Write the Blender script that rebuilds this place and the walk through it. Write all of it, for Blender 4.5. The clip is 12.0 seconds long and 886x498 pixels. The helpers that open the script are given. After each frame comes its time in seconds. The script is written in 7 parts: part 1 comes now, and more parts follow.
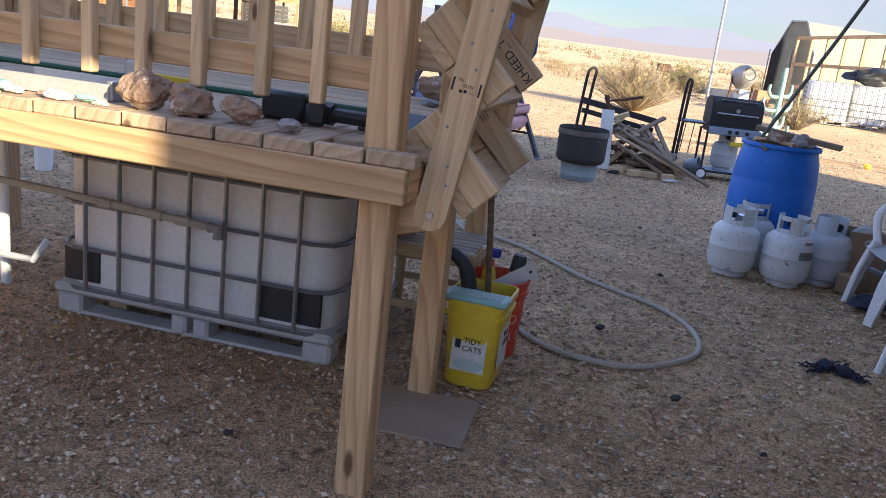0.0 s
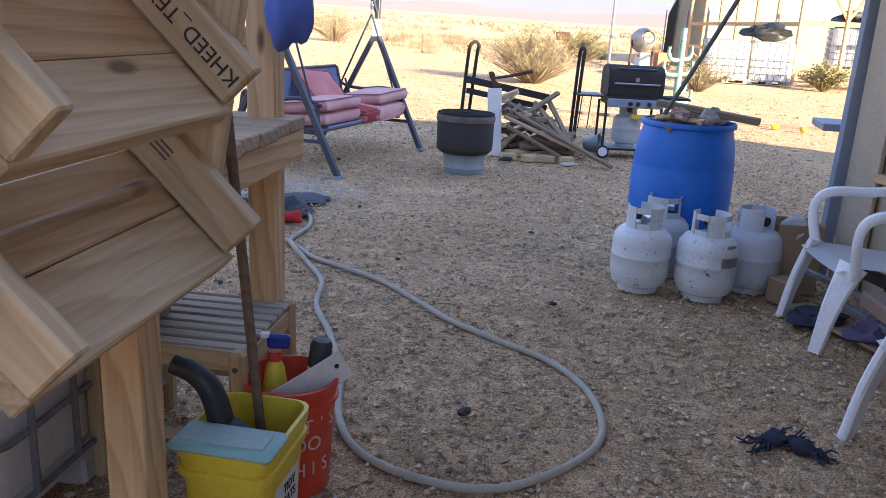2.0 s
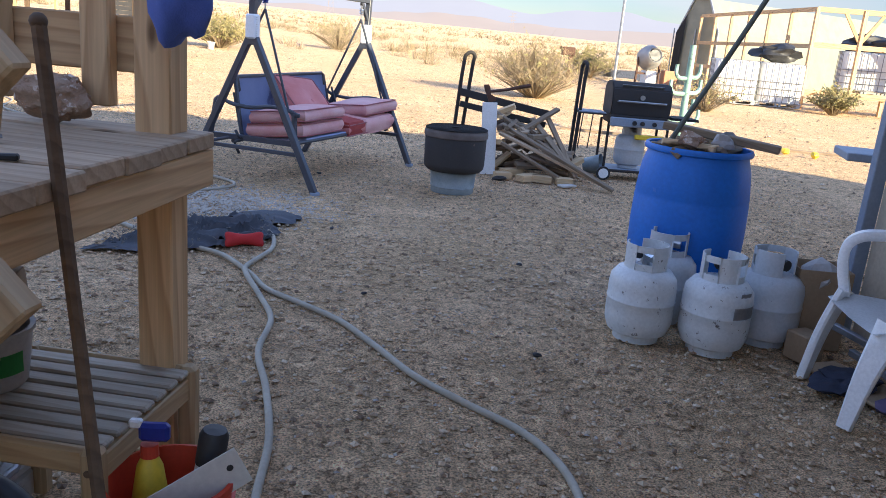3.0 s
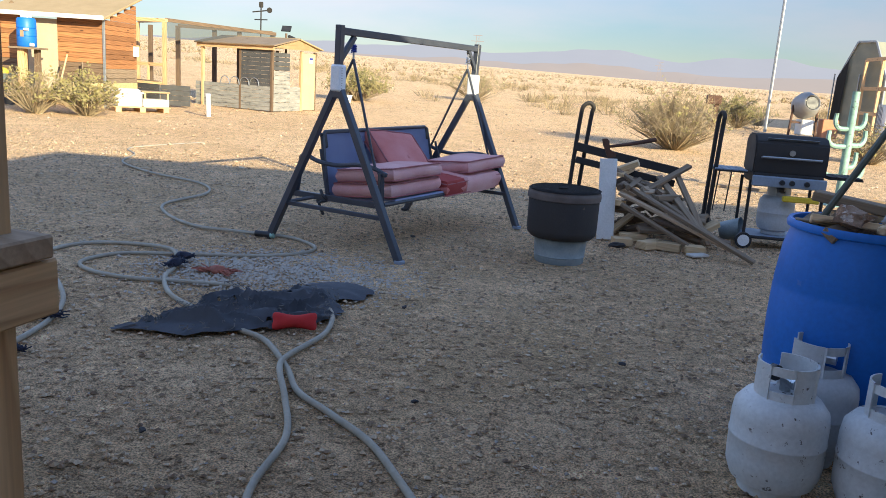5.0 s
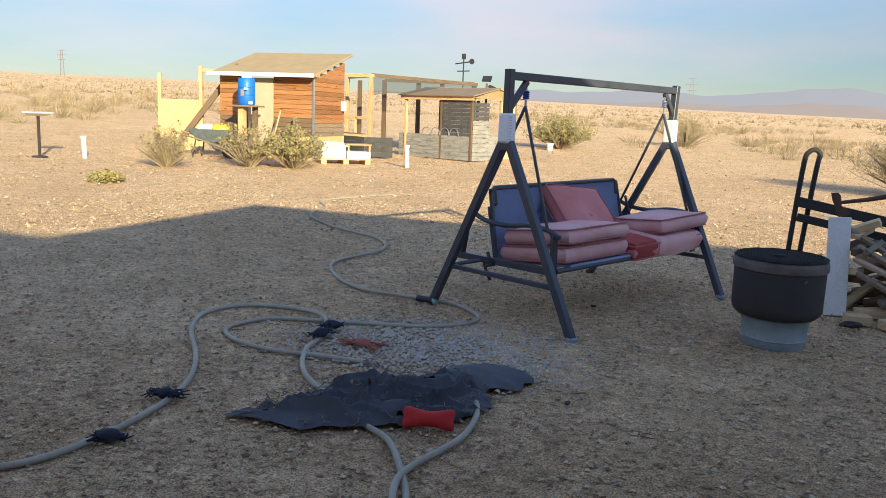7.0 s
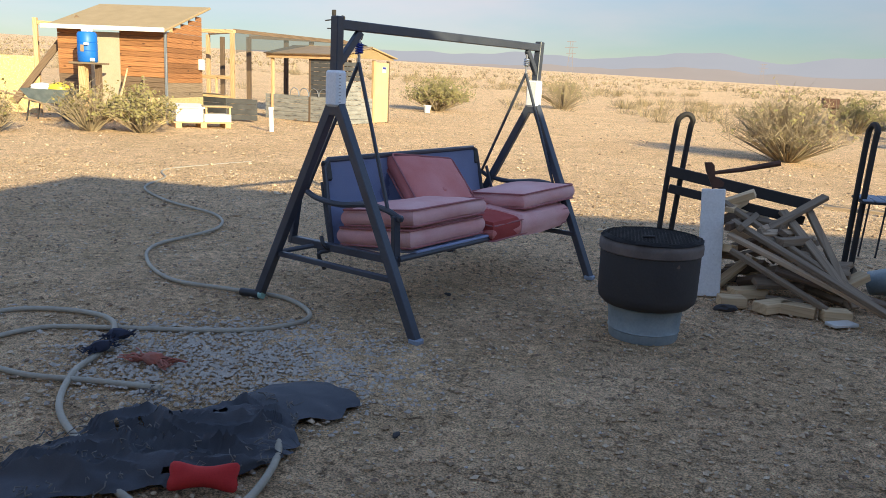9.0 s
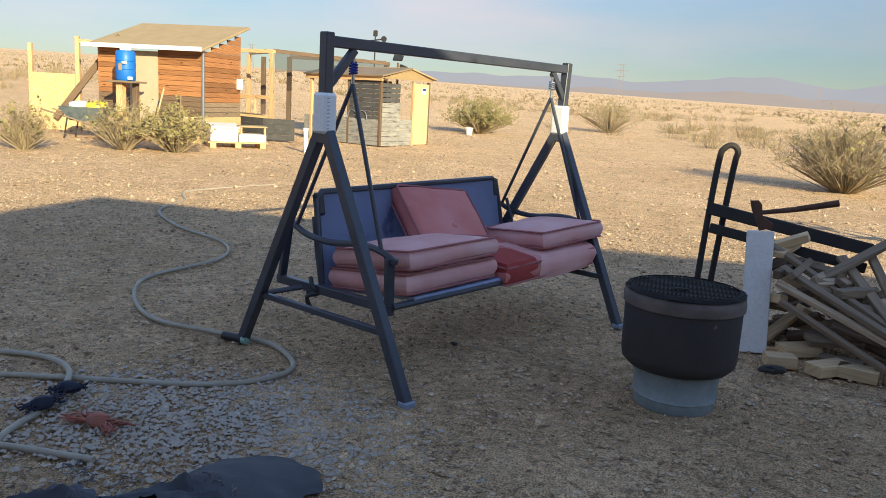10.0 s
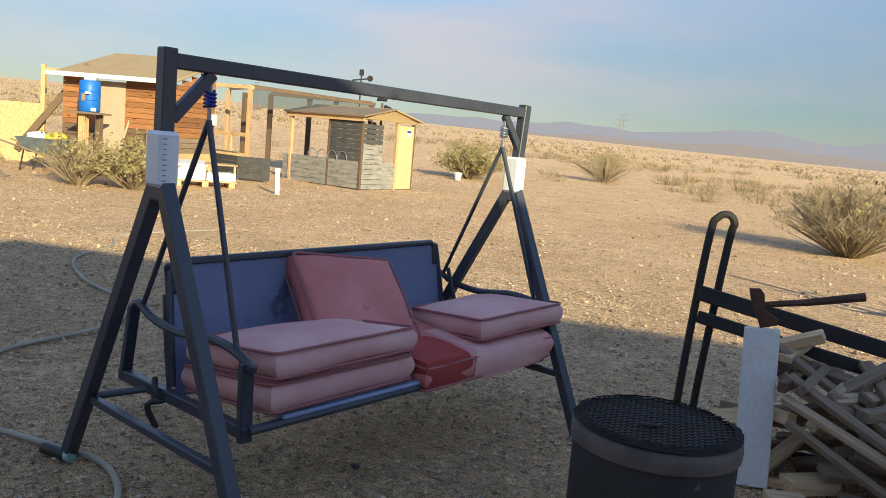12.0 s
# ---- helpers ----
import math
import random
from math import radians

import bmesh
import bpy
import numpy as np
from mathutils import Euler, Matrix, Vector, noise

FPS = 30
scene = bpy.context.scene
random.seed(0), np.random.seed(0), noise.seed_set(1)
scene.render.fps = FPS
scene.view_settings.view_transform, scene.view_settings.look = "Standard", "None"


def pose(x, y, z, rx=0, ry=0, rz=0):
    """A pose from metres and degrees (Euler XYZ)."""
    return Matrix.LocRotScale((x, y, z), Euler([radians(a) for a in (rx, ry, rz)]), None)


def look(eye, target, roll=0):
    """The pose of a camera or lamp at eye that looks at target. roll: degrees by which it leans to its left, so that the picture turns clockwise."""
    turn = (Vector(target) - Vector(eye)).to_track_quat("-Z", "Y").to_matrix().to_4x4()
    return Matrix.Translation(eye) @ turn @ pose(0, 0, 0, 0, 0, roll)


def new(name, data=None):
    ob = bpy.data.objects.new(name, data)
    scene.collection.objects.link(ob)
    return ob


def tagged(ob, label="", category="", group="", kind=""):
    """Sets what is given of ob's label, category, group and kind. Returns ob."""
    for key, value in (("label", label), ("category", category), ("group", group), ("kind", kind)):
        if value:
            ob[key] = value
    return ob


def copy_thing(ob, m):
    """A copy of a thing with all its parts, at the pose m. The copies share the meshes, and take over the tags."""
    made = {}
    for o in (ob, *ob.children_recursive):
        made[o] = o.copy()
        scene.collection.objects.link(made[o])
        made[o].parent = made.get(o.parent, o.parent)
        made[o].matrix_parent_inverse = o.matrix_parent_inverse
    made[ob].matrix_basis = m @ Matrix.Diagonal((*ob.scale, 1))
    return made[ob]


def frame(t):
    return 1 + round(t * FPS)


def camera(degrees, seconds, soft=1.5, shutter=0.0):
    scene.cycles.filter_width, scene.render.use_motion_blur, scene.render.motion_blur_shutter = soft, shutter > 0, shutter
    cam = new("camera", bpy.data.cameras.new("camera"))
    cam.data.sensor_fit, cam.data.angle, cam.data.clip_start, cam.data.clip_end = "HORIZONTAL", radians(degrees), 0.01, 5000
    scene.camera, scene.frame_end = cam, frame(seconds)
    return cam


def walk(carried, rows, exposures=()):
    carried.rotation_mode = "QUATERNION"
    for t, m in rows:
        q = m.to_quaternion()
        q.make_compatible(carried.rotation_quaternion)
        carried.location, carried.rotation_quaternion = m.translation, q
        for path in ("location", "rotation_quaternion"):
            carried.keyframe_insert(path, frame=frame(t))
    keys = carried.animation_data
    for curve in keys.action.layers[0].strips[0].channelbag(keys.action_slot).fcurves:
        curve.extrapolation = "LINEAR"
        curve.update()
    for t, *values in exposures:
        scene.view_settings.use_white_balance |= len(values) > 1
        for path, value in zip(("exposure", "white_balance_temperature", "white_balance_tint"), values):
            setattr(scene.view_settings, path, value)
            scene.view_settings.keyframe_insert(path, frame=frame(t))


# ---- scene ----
cam = camera(58.2, 12.0, 0.5)
PATH = [
    (0, (0.019, 0.017, 1.301), (-0.002, 1.95, 0.79), 6.7),
    (0.5, (0.1, 0.343, 1.31), (0.129, 2.292, 0.862), 6.4),
    (1, (0.236, 0.628, 1.312), (0.103, 2.569, 0.85), 3.9),
    (1.5, (0.332, 1.01, 1.297), (0.58, 2.92, 0.76), 3.7),
    (2, (0.461, 1.242, 1.309), (0.634, 3.159, 0.767), 3.1),
    (2.5, (0.578, 1.48, 1.304), (0.567, 3.401, 0.75), 3.6),
    (3, (0.642, 1.792, 1.283), (0.811, 3.718, 0.768), 4.8),
    (3.2, (0.676, 1.9, 1.275), (0.736, 3.842, 0.799), 4.5),
    (4.8, (0.945, 2.539, 1.298), (0.822, 4.489, 0.868), 4.3),
    (5, (0.96, 2.618, 1.294), (0.772, 4.564, 0.872), 3.8),
    (5.5, (0.916, 2.932, 1.295), (0.804, 4.897, 0.942), 3.9),
    (6, (0.995, 3.073, 1.306), (0.558, 4.991, 0.947), 2.6),
    (6.5, (1.043, 3.204, 1.312), (0.279, 5.018, 0.956), 1.7),
    (6.7, (1.027, 3.279, 1.311), (0.339, 5.128, 0.98), 2.2),
    (8.3, (1.051, 3.883, 1.315), (0.274, 5.683, 0.919), 1.8),
    (8.5, (1.032, 3.979, 1.305), (0.307, 5.798, 0.896), 1.8),
    (9, (1.074, 4.251, 1.306), (0.656, 6.162, 0.891), 2.6),
    (9.5, (1.177, 4.495, 1.335), (0.566, 6.354, 0.92), 1.6),
    (10, (1.157, 4.827, 1.332), (0.623, 6.718, 0.962), 3.2),
    (10.5, (1.183, 5.097, 1.329), (0.463, 6.931, 0.984), 3.4),
    (11, (1.206, 5.372, 1.331), (0.37, 7.159, 1.001), 3.7),
    (11.5, (1.164, 5.686, 1.346), (0.631, 7.595, 1.074), 5.1),
    (12, (1.23, 5.946, 1.376), (0.691, 7.853, 1.11), 5.1),
]
walk(cam, [(t, look(eye, target, roll)) for t, eye, target, roll in PATH], [(0, 1.72, 6350, 19), (1.5, 2.08, 6650, 20), (3.0, 1.82, 6400, 17), (5.0, 1.36, 6450, 12), (6.5, 1.1, 6650, 11), (8.5, 1.15, 6700, 11), (12, 0.86, 6800, 10)])

# ---- sky and sun ----
SUN_AZ, SUN_EL = radians(138.0), radians(18.0)
world = bpy.data.worlds.new("sky")
scene.world = world
world.use_nodes = True
wn, wl = world.node_tree.nodes, world.node_tree.links
bg = wn["Background"]
sky = wn.new("ShaderNodeTexSky")
sky.sky_type, sky.sun_disc, sky.sun_elevation, sky.sun_rotation = "NISHITA", False, SUN_EL, SUN_AZ
sky.dust_density, sky.air_density, sky.ozone_density, sky.altitude = 0.0, 1.0, 2.5, 1200.0
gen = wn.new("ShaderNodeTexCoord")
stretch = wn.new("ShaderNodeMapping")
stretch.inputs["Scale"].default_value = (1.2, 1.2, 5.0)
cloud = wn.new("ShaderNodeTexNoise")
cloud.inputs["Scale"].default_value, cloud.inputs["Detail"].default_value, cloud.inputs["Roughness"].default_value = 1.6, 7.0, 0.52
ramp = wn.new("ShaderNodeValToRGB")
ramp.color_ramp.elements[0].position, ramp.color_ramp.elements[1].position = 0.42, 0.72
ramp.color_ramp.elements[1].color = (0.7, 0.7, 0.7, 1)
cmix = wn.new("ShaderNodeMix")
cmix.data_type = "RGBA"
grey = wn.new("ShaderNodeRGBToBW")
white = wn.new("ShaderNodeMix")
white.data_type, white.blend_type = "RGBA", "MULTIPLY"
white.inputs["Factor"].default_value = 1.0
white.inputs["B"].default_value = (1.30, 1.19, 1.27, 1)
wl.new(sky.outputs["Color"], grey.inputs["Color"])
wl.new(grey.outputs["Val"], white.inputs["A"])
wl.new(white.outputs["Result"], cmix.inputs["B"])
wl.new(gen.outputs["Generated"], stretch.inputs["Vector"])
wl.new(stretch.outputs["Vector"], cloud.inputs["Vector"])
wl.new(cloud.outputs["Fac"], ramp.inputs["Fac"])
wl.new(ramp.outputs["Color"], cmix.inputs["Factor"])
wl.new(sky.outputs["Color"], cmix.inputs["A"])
# dims the low sky in view, brightens unseen sky above to fill the shade
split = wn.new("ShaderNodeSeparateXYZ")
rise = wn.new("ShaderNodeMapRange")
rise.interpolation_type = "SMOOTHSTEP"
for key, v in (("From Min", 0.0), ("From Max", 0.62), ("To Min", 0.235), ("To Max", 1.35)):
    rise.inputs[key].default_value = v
sky_gain = wn.new("ShaderNodeMix")
sky_gain.data_type, sky_gain.blend_type = "RGBA", "MULTIPLY"
sky_gain.inputs["Factor"].default_value = 1.0
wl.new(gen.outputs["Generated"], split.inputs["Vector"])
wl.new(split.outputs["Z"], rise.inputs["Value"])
wl.new(cmix.outputs["Result"], sky_gain.inputs["A"])
wl.new(rise.outputs["Result"], sky_gain.inputs["B"])
wl.new(sky_gain.outputs["Result"], bg.inputs["Color"])
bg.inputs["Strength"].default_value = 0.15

sun = new("sun", bpy.data.lights.new("sun", "SUN"))
sun.data.energy, sun.data.angle, sun.data.color = 4.6, radians(0.6), (0.97, 0.875, 0.58)
sun_way = Vector((math.sin(SUN_AZ) * math.cos(SUN_EL), math.cos(SUN_AZ) * math.cos(SUN_EL), math.sin(SUN_EL)))
sun.matrix_world = look(sun_way * 60, (0, 0, 0))


# ---- materials ----
def nodes_of(name):
    m = bpy.data.materials.new(name)
    m.use_nodes = True
    return m, m.node_tree.nodes, m.node_tree.links, m.node_tree.nodes["Principled BSDF"]


def coords(n, l, scale):
    """Object coordinates, shifted for each object by its own random number."""
    tc, info, mul, mp = n.new("ShaderNodeTexCoord"), n.new("ShaderNodeObjectInfo"), n.new("ShaderNodeMath"), n.new("ShaderNodeMapping")
    mul.operation, mul.inputs[1].default_value = "MULTIPLY", 37.0
    l.new(info.outputs["Random"], mul.inputs[0])
    l.new(mul.outputs[0], mp.inputs["Location"])
    l.new(tc.outputs["Object"], mp.inputs["Vector"])
    mp.inputs["Scale"].default_value = scale
    return mp.outputs["Vector"], info


def noise_at(n, l, vec, scale, detail=4.0, rough=0.55):
    t = n.new("ShaderNodeTexNoise")
    t.inputs["Scale"].default_value, t.inputs["Detail"].default_value, t.inputs["Roughness"].default_value = scale, detail, rough
    l.new(vec, t.inputs["Vector"])
    return t.outputs["Fac"]


def ramped(n, l, fac, stops):
    r = n.new("ShaderNodeValToRGB")
    e = r.color_ramp.elements
    while len(e) < len(stops):
        e.new(0.5)
    for el, (p, c) in zip(e, stops):
        el.position, el.color = p, (*c, 1) if len(c) == 3 else c
    l.new(fac, r.inputs["Fac"])
    return r.outputs["Color"]


def blend(n, l, fac, a, b, kind="MIX"):
    m = n.new("ShaderNodeMix")
    m.data_type, m.blend_type = "RGBA", kind
    for key, v in (("Factor", fac), ("A", a), ("B", b)):
        if isinstance(v, (int, float)):
            m.inputs[key].default_value = v
        elif isinstance(v, tuple):
            m.inputs[key].default_value = (*v, 1)
        else:
            l.new(v, m.inputs[key])
    return m.outputs["Result"]


def bumped(n, l, bsdf, height, strength, distance=0.01):
    b = n.new("ShaderNodeBump")
    b.inputs["Strength"].default_value, b.inputs["Distance"].default_value = strength, distance
    l.new(height, b.inputs["Height"])
    l.new(b.outputs["Normal"], bsdf.inputs["Normal"])


def paint(name, c1, c2, rough=0.6, metal=0.0, big=3.0, fine=70.0, bump=0.15, spot=None, spots=0.62, spotscale=16.0, stretch=(1, 1, 1), depth=0.004):
    """A surface of two close colours with stains and fine grain; spot: chips or dirt of a third colour."""
    m, n, l, b = nodes_of(name)
    vec, info = coords(n, l, stretch)
    large, small = noise_at(n, l, vec, big), noise_at(n, l, vec, fine, 3)
    col = blend(n, l, ramped(n, l, large, [(0.3, (0, 0, 0)), (0.7, (1, 1, 1))]), c1, c2)
    col = blend(n, l, 0.22, col, ramped(n, l, small, [(0.3, (0.35, 0.35, 0.35)), (0.7, (1, 1, 1))]), "MULTIPLY")
    if spot:
        where = ramped(n, l, noise_at(n, l, vec, spotscale, 6, 0.65), [(spots, (0, 0, 0)), (spots + 0.04, (1, 1, 1))])
        col = blend(n, l, where, col, spot)
    l.new(col, b.inputs["Base Color"])
    l.new(ramped(n, l, large, [(0.3, (max(0, rough - 0.1),) * 3), (0.7, (min(1, rough + 0.1),) * 3)]), b.inputs["Roughness"])
    b.inputs["Metallic"].default_value = metal
    bumped(n, l, b, small, bump, depth)
    return m


def wood(name, light, dark, rough=0.7, knots=True, grain=1.0, tint=0.25):
    """Sawn timber with its grain along the local x axis, and knots."""
    m, n, l, b = nodes_of(name)
    vec, info = coords(n, l, (1, 1, 1))
    mp = n.new("ShaderNodeMapping")
    mp.inputs["Scale"].default_value = (1.0, 9.0 * grain, 9.0 * grain)
    l.new(vec, mp.inputs["Vector"])
    ring = n.new("ShaderNodeTexWave")
    ring.wave_type, ring.bands_direction, ring.wave_profile = "BANDS", "DIAGONAL", "SAW"
    for key, v in (("Scale", 1.5), ("Distortion", 13.0), ("Detail", 2.5), ("Detail Scale", 0.36), ("Detail Roughness", 0.5)):
        ring.inputs[key].default_value = v
    l.new(mp.outputs["Vector"], ring.inputs["Vector"])
    fibre_map = n.new("ShaderNodeMapping")
    fibre_map.inputs["Scale"].default_value = (3.0, 110.0, 110.0)
    l.new(vec, fibre_map.inputs["Vector"])
    fibre = noise_at(n, l, fibre_map.outputs["Vector"], 1.0, 3)
    col = blend(n, l, ramped(n, l, ring.outputs["Fac"], [(0.0, (0, 0, 0)), (0.45, (0.12, 0.12, 0.12)), (0.9, (0.62, 0.62, 0.62)), (1.0, (0.1, 0.1, 0.1))]), light, dark)
    col = blend(n, l, 0.35, col, ramped(n, l, fibre, [(0.3, (0.45, 0.42, 0.4)), (0.65, (1, 1, 1))]), "MULTIPLY")
    patch = noise_at(n, l, vec, 2.5, 4)
    col = blend(n, l, 0.5, col, ramped(n, l, patch, [(0.3, (0.7, 0.68, 0.66)), (0.65, (1, 1, 1))]), "MULTIPLY")
    if knots:
        km = n.new("ShaderNodeMapping")
        km.inputs["Scale"].default_value = (2.6, 8.0, 8.0)
        l.new(vec, km.inputs["Vector"])
        vor = n.new("ShaderNodeTexVoronoi")
        vor.inputs["Scale"].default_value = 0.9
        l.new(km.outputs["Vector"], vor.inputs["Vector"])
        col = blend(n, l, ramped(n, l, vor.outputs["Distance"], [(0.07, (1, 1, 1)), (0.13, (0, 0, 0))]), col, tuple(c * 0.35 for c in dark))
    vary = ramped(n, l, info.outputs["Random"], [(0.0, (1 - tint,) * 3), (1.0, (1, 1, 1))])
    col = blend(n, l, 1.0, col, vary, "MULTIPLY")
    l.new(col, b.inputs["Base Color"])
    b.inputs["Roughness"].default_value = rough
    bumped(n, l, b, fibre, 0.25, 0.002)
    return m


def sand_material():
    m, n, l, b = nodes_of("desert_sand")
    vec, info = coords(n, l, (1, 1, 1))
    warp = n.new("ShaderNodeTexNoise")
    warp.inputs["Scale"].default_value, warp.inputs["Detail"].default_value = 7.0, 3.0
    l.new(vec, warp.inputs["Vector"])
    shift = n.new("ShaderNodeVectorMath")
    shift.operation, shift.inputs[1].default_value = "MULTIPLY_ADD", (0.16, 0.16, 0.0)
    l.new(warp.outputs["Color"], shift.inputs[0])
    l.new(vec, shift.inputs[2])
    bent = shift.outputs["Vector"]
    big, mid, patchy, small, tiny = (noise_at(n, l, v, s, d, r) for v, s, d, r in ((vec, 0.35, 5, 0.6), (vec, 1.7, 7, 0.68), (bent, 7.5, 7, 0.72), (bent, 27, 8, 0.72), (vec, 130, 4, 0.6)))
    col = blend(n, l, ramped(n, l, big, [(0.35, (0, 0, 0)), (0.65, (1, 1, 1))]), (0.70, 0.468, 0.275), (0.80, 0.555, 0.338))
    col = blend(n, l, ramped(n, l, mid, [(0.42, (0, 0, 0)), (0.7, (0.8, 0.8, 0.8))]), col, (0.57, 0.385, 0.213))
    col = blend(n, l, 0.65, col, ramped(n, l, patchy, [(0.30, (0.66, 0.62, 0.59)), (0.5, (1.0, 1.0, 1.0)), (0.72, (1.25, 1.25, 1.24))]), "MULTIPLY")
    # small and tiny: grain tone, plus shade between clods put into the colour
    col = blend(n, l, 0.9, col, ramped(n, l, small, [(0.36, (0.30, 0.28, 0.27)), (0.455, (0.95, 0.95, 0.95)), (0.56, (1.1, 1.1, 1.1)), (0.66, (1.6, 1.59, 1.57))]), "MULTIPLY")
    col = blend(n, l, 0.95, col, ramped(n, l, tiny, [(0.38, (0.45, 0.43, 0.41)), (0.5, (1.05, 1.05, 1.05)), (0.62, (1.5, 1.48, 1.45))]), "MULTIPLY")
    l.new(col, b.inputs["Base Color"])
    b.inputs["Roughness"].default_value = 0.95
    b.inputs["Specular IOR Level"].default_value = 0.12
    add, more = n.new("ShaderNodeMath"), n.new("ShaderNodeMath")
    add.operation = more.operation = "MULTIPLY_ADD"
    add.inputs[1].default_value, more.inputs[1].default_value = 0.22, 1.3
    l.new(tiny, add.inputs[0])
    l.new(small, add.inputs[2])
    l.new(patchy, more.inputs[0])
    l.new(add.outputs[0], more.inputs[2])
    bumped(n, l, b, more.outputs[0], 1.0, 0.055)
    return m


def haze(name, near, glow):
    """Far land behind much air: dull rock, the air's light put in as emission."""
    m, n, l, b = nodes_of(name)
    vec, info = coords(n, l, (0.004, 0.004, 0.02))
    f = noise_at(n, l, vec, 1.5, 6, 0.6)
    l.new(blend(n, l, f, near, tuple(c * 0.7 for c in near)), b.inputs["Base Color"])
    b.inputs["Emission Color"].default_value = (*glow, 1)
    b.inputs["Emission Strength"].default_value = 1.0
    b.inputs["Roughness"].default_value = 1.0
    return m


SAND = sand_material()
def stones(name, dark, mid, pale):
    """Every stone of the heap has its own shade."""
    m, n, l, b = nodes_of(name)
    vec, info = coords(n, l, (1, 1, 1))
    geo = n.new("ShaderNodeNewGeometry")
    col = ramped(n, l, geo.outputs["Random Per Island"], [(0.0, dark), (0.55, mid), (1.0, pale)])
    l.new(blend(n, l, 0.4, col, ramped(n, l, noise_at(n, l, vec, 140, 3), [(0.3, (0.5, 0.48, 0.46)), (0.7, (1.2, 1.2, 1.2))]), "MULTIPLY"), b.inputs["Base Color"])
    b.inputs["Roughness"].default_value = 0.92
    return m


PEBBLE = stones("brown_pebbles", (0.19, 0.125, 0.08), (0.48, 0.34, 0.205), (0.64, 0.50, 0.35))
GREY_STONE = paint("grey_gravel", (0.37, 0.32, 0.265), (0.5, 0.44, 0.37), 0.9, big=12, fine=120)
PINE = wood("pine_lumber", (0.78, 0.52, 0.275), (0.46, 0.245, 0.10))
PINE_PALE = wood("pale_pine", (0.82, 0.60, 0.35), (0.60, 0.38, 0.19))
DECK = wood("weathered_deck_wood", (0.60, 0.44, 0.29), (0.38, 0.25, 0.145), 0.8)
GREY_WOOD = wood("grey_weathered_wood", (0.34, 0.25, 0.165), (0.20, 0.14, 0.09), 0.85)
TEAK = wood("worn_stool_wood", (0.52, 0.45, 0.35), (0.36, 0.29, 0.21), 0.75, knots=False)
STOOL_FRAME = wood("honey_stool_wood", (0.62, 0.45, 0.25), (0.45, 0.29, 0.14), 0.65, knots=False)
REDWOOD = wood("redwood_siding", (0.50, 0.225, 0.085), (0.29, 0.105, 0.04), 0.7, tint=0.4)
DARKWOOD = wood("dark_old_wood", (0.20, 0.13, 0.08), (0.11, 0.07, 0.045), 0.8)
OSB = paint("chip_board", (0.62, 0.45, 0.22), (0.50, 0.34, 0.15), 0.75, big=14, fine=45, bump=0.3, spot=(0.74, 0.58, 0.33), spots=0.55, spotscale=30, stretch=(1, 3, 1))
PLY = paint("dusty_plywood", (0.36, 0.27, 0.18), (0.30, 0.22, 0.15), 0.85, big=4, spot=(0.2, 0.15, 0.1), spots=0.66, spotscale=7)
CHIPTOP = paint("brown_particle_board", (0.21, 0.145, 0.105), (0.15, 0.105, 0.08), 0.85, big=9, fine=160, bump=0.5)
WHITE_PVC = paint("white_plastic", (0.83, 0.84, 0.84), (0.76, 0.77, 0.77), 0.42, big=2, fine=90, bump=0.05, spot=(0.45, 0.42, 0.38), spots=0.74, spotscale=12)
WHITE_PAINT = paint("white_paint", (0.76, 0.76, 0.74), (0.68, 0.67, 0.64), 0.6, spot=(0.42, 0.36, 0.3), spots=0.7)
TANK_WHITE = paint("chipped_white_enamel", (0.64, 0.66, 0.665), (0.56, 0.585, 0.59), 0.4, spot=(0.09, 0.075, 0.07), spots=0.63, spotscale=30, bump=0.08)
TANK_GREY = paint("dull_grey_enamel", (0.50, 0.52, 0.54), (0.43, 0.45, 0.47), 0.5, spot=(0.14, 0.12, 0.11), spots=0.68, spotscale=22)
TOTE_PLASTIC = paint("milky_plastic", (0.72, 0.70, 0.66), (0.64, 0.62, 0.58), 0.45, big=2, bump=0.04, spot=(0.5, 0.46, 0.4), spots=0.7, spotscale=5)
GALV = paint("galvanised_steel", (0.42, 0.44, 0.46), (0.33, 0.35, 0.37), 0.45, metal=0.75, big=18, fine=120)
GALV_DULL = paint("dull_zinc_tub", (0.31, 0.36, 0.375), (0.21, 0.265, 0.285), 0.6, metal=0.25, big=9, fine=80, spot=(0.2, 0.17, 0.14), spots=0.66, spotscale=9)
PALLET_GREY = paint("dusty_grey_pallet", (0.50, 0.49, 0.47), (0.40, 0.39, 0.375), 0.7, big=6, fine=70, spot=(0.3, 0.26, 0.21), spots=0.64, spotscale=9)
CAGE_STEEL = paint("dark_cage_steel", (0.27, 0.275, 0.29), (0.2, 0.205, 0.22), 0.5, metal=0.6, big=12)
SOOT = paint("sooty_steel", (0.035, 0.033, 0.034), (0.055, 0.05, 0.047), 0.75, metal=0.2, big=7, fine=90, bump=0.3, spot=(0.13, 0.095, 0.075), spots=0.66, spotscale=11)
ASH_BROWN = paint("scorched_brown_band", (0.15, 0.118, 0.10), (0.10, 0.08, 0.07), 0.8, big=9, fine=80, bump=0.2)
RUST = paint("rusty_steel", (0.12, 0.055, 0.035), (0.085, 0.045, 0.03), 0.8, metal=0.2, big=14, fine=90, bump=0.4)
FRAME_BLACK = paint("dark_blue_grey_tube_enamel", (0.038, 0.044, 0.06), (0.06, 0.067, 0.085), 0.4, big=6, bump=0.06, spot=(0.22, 0.2, 0.18), spots=0.75, spotscale=30)
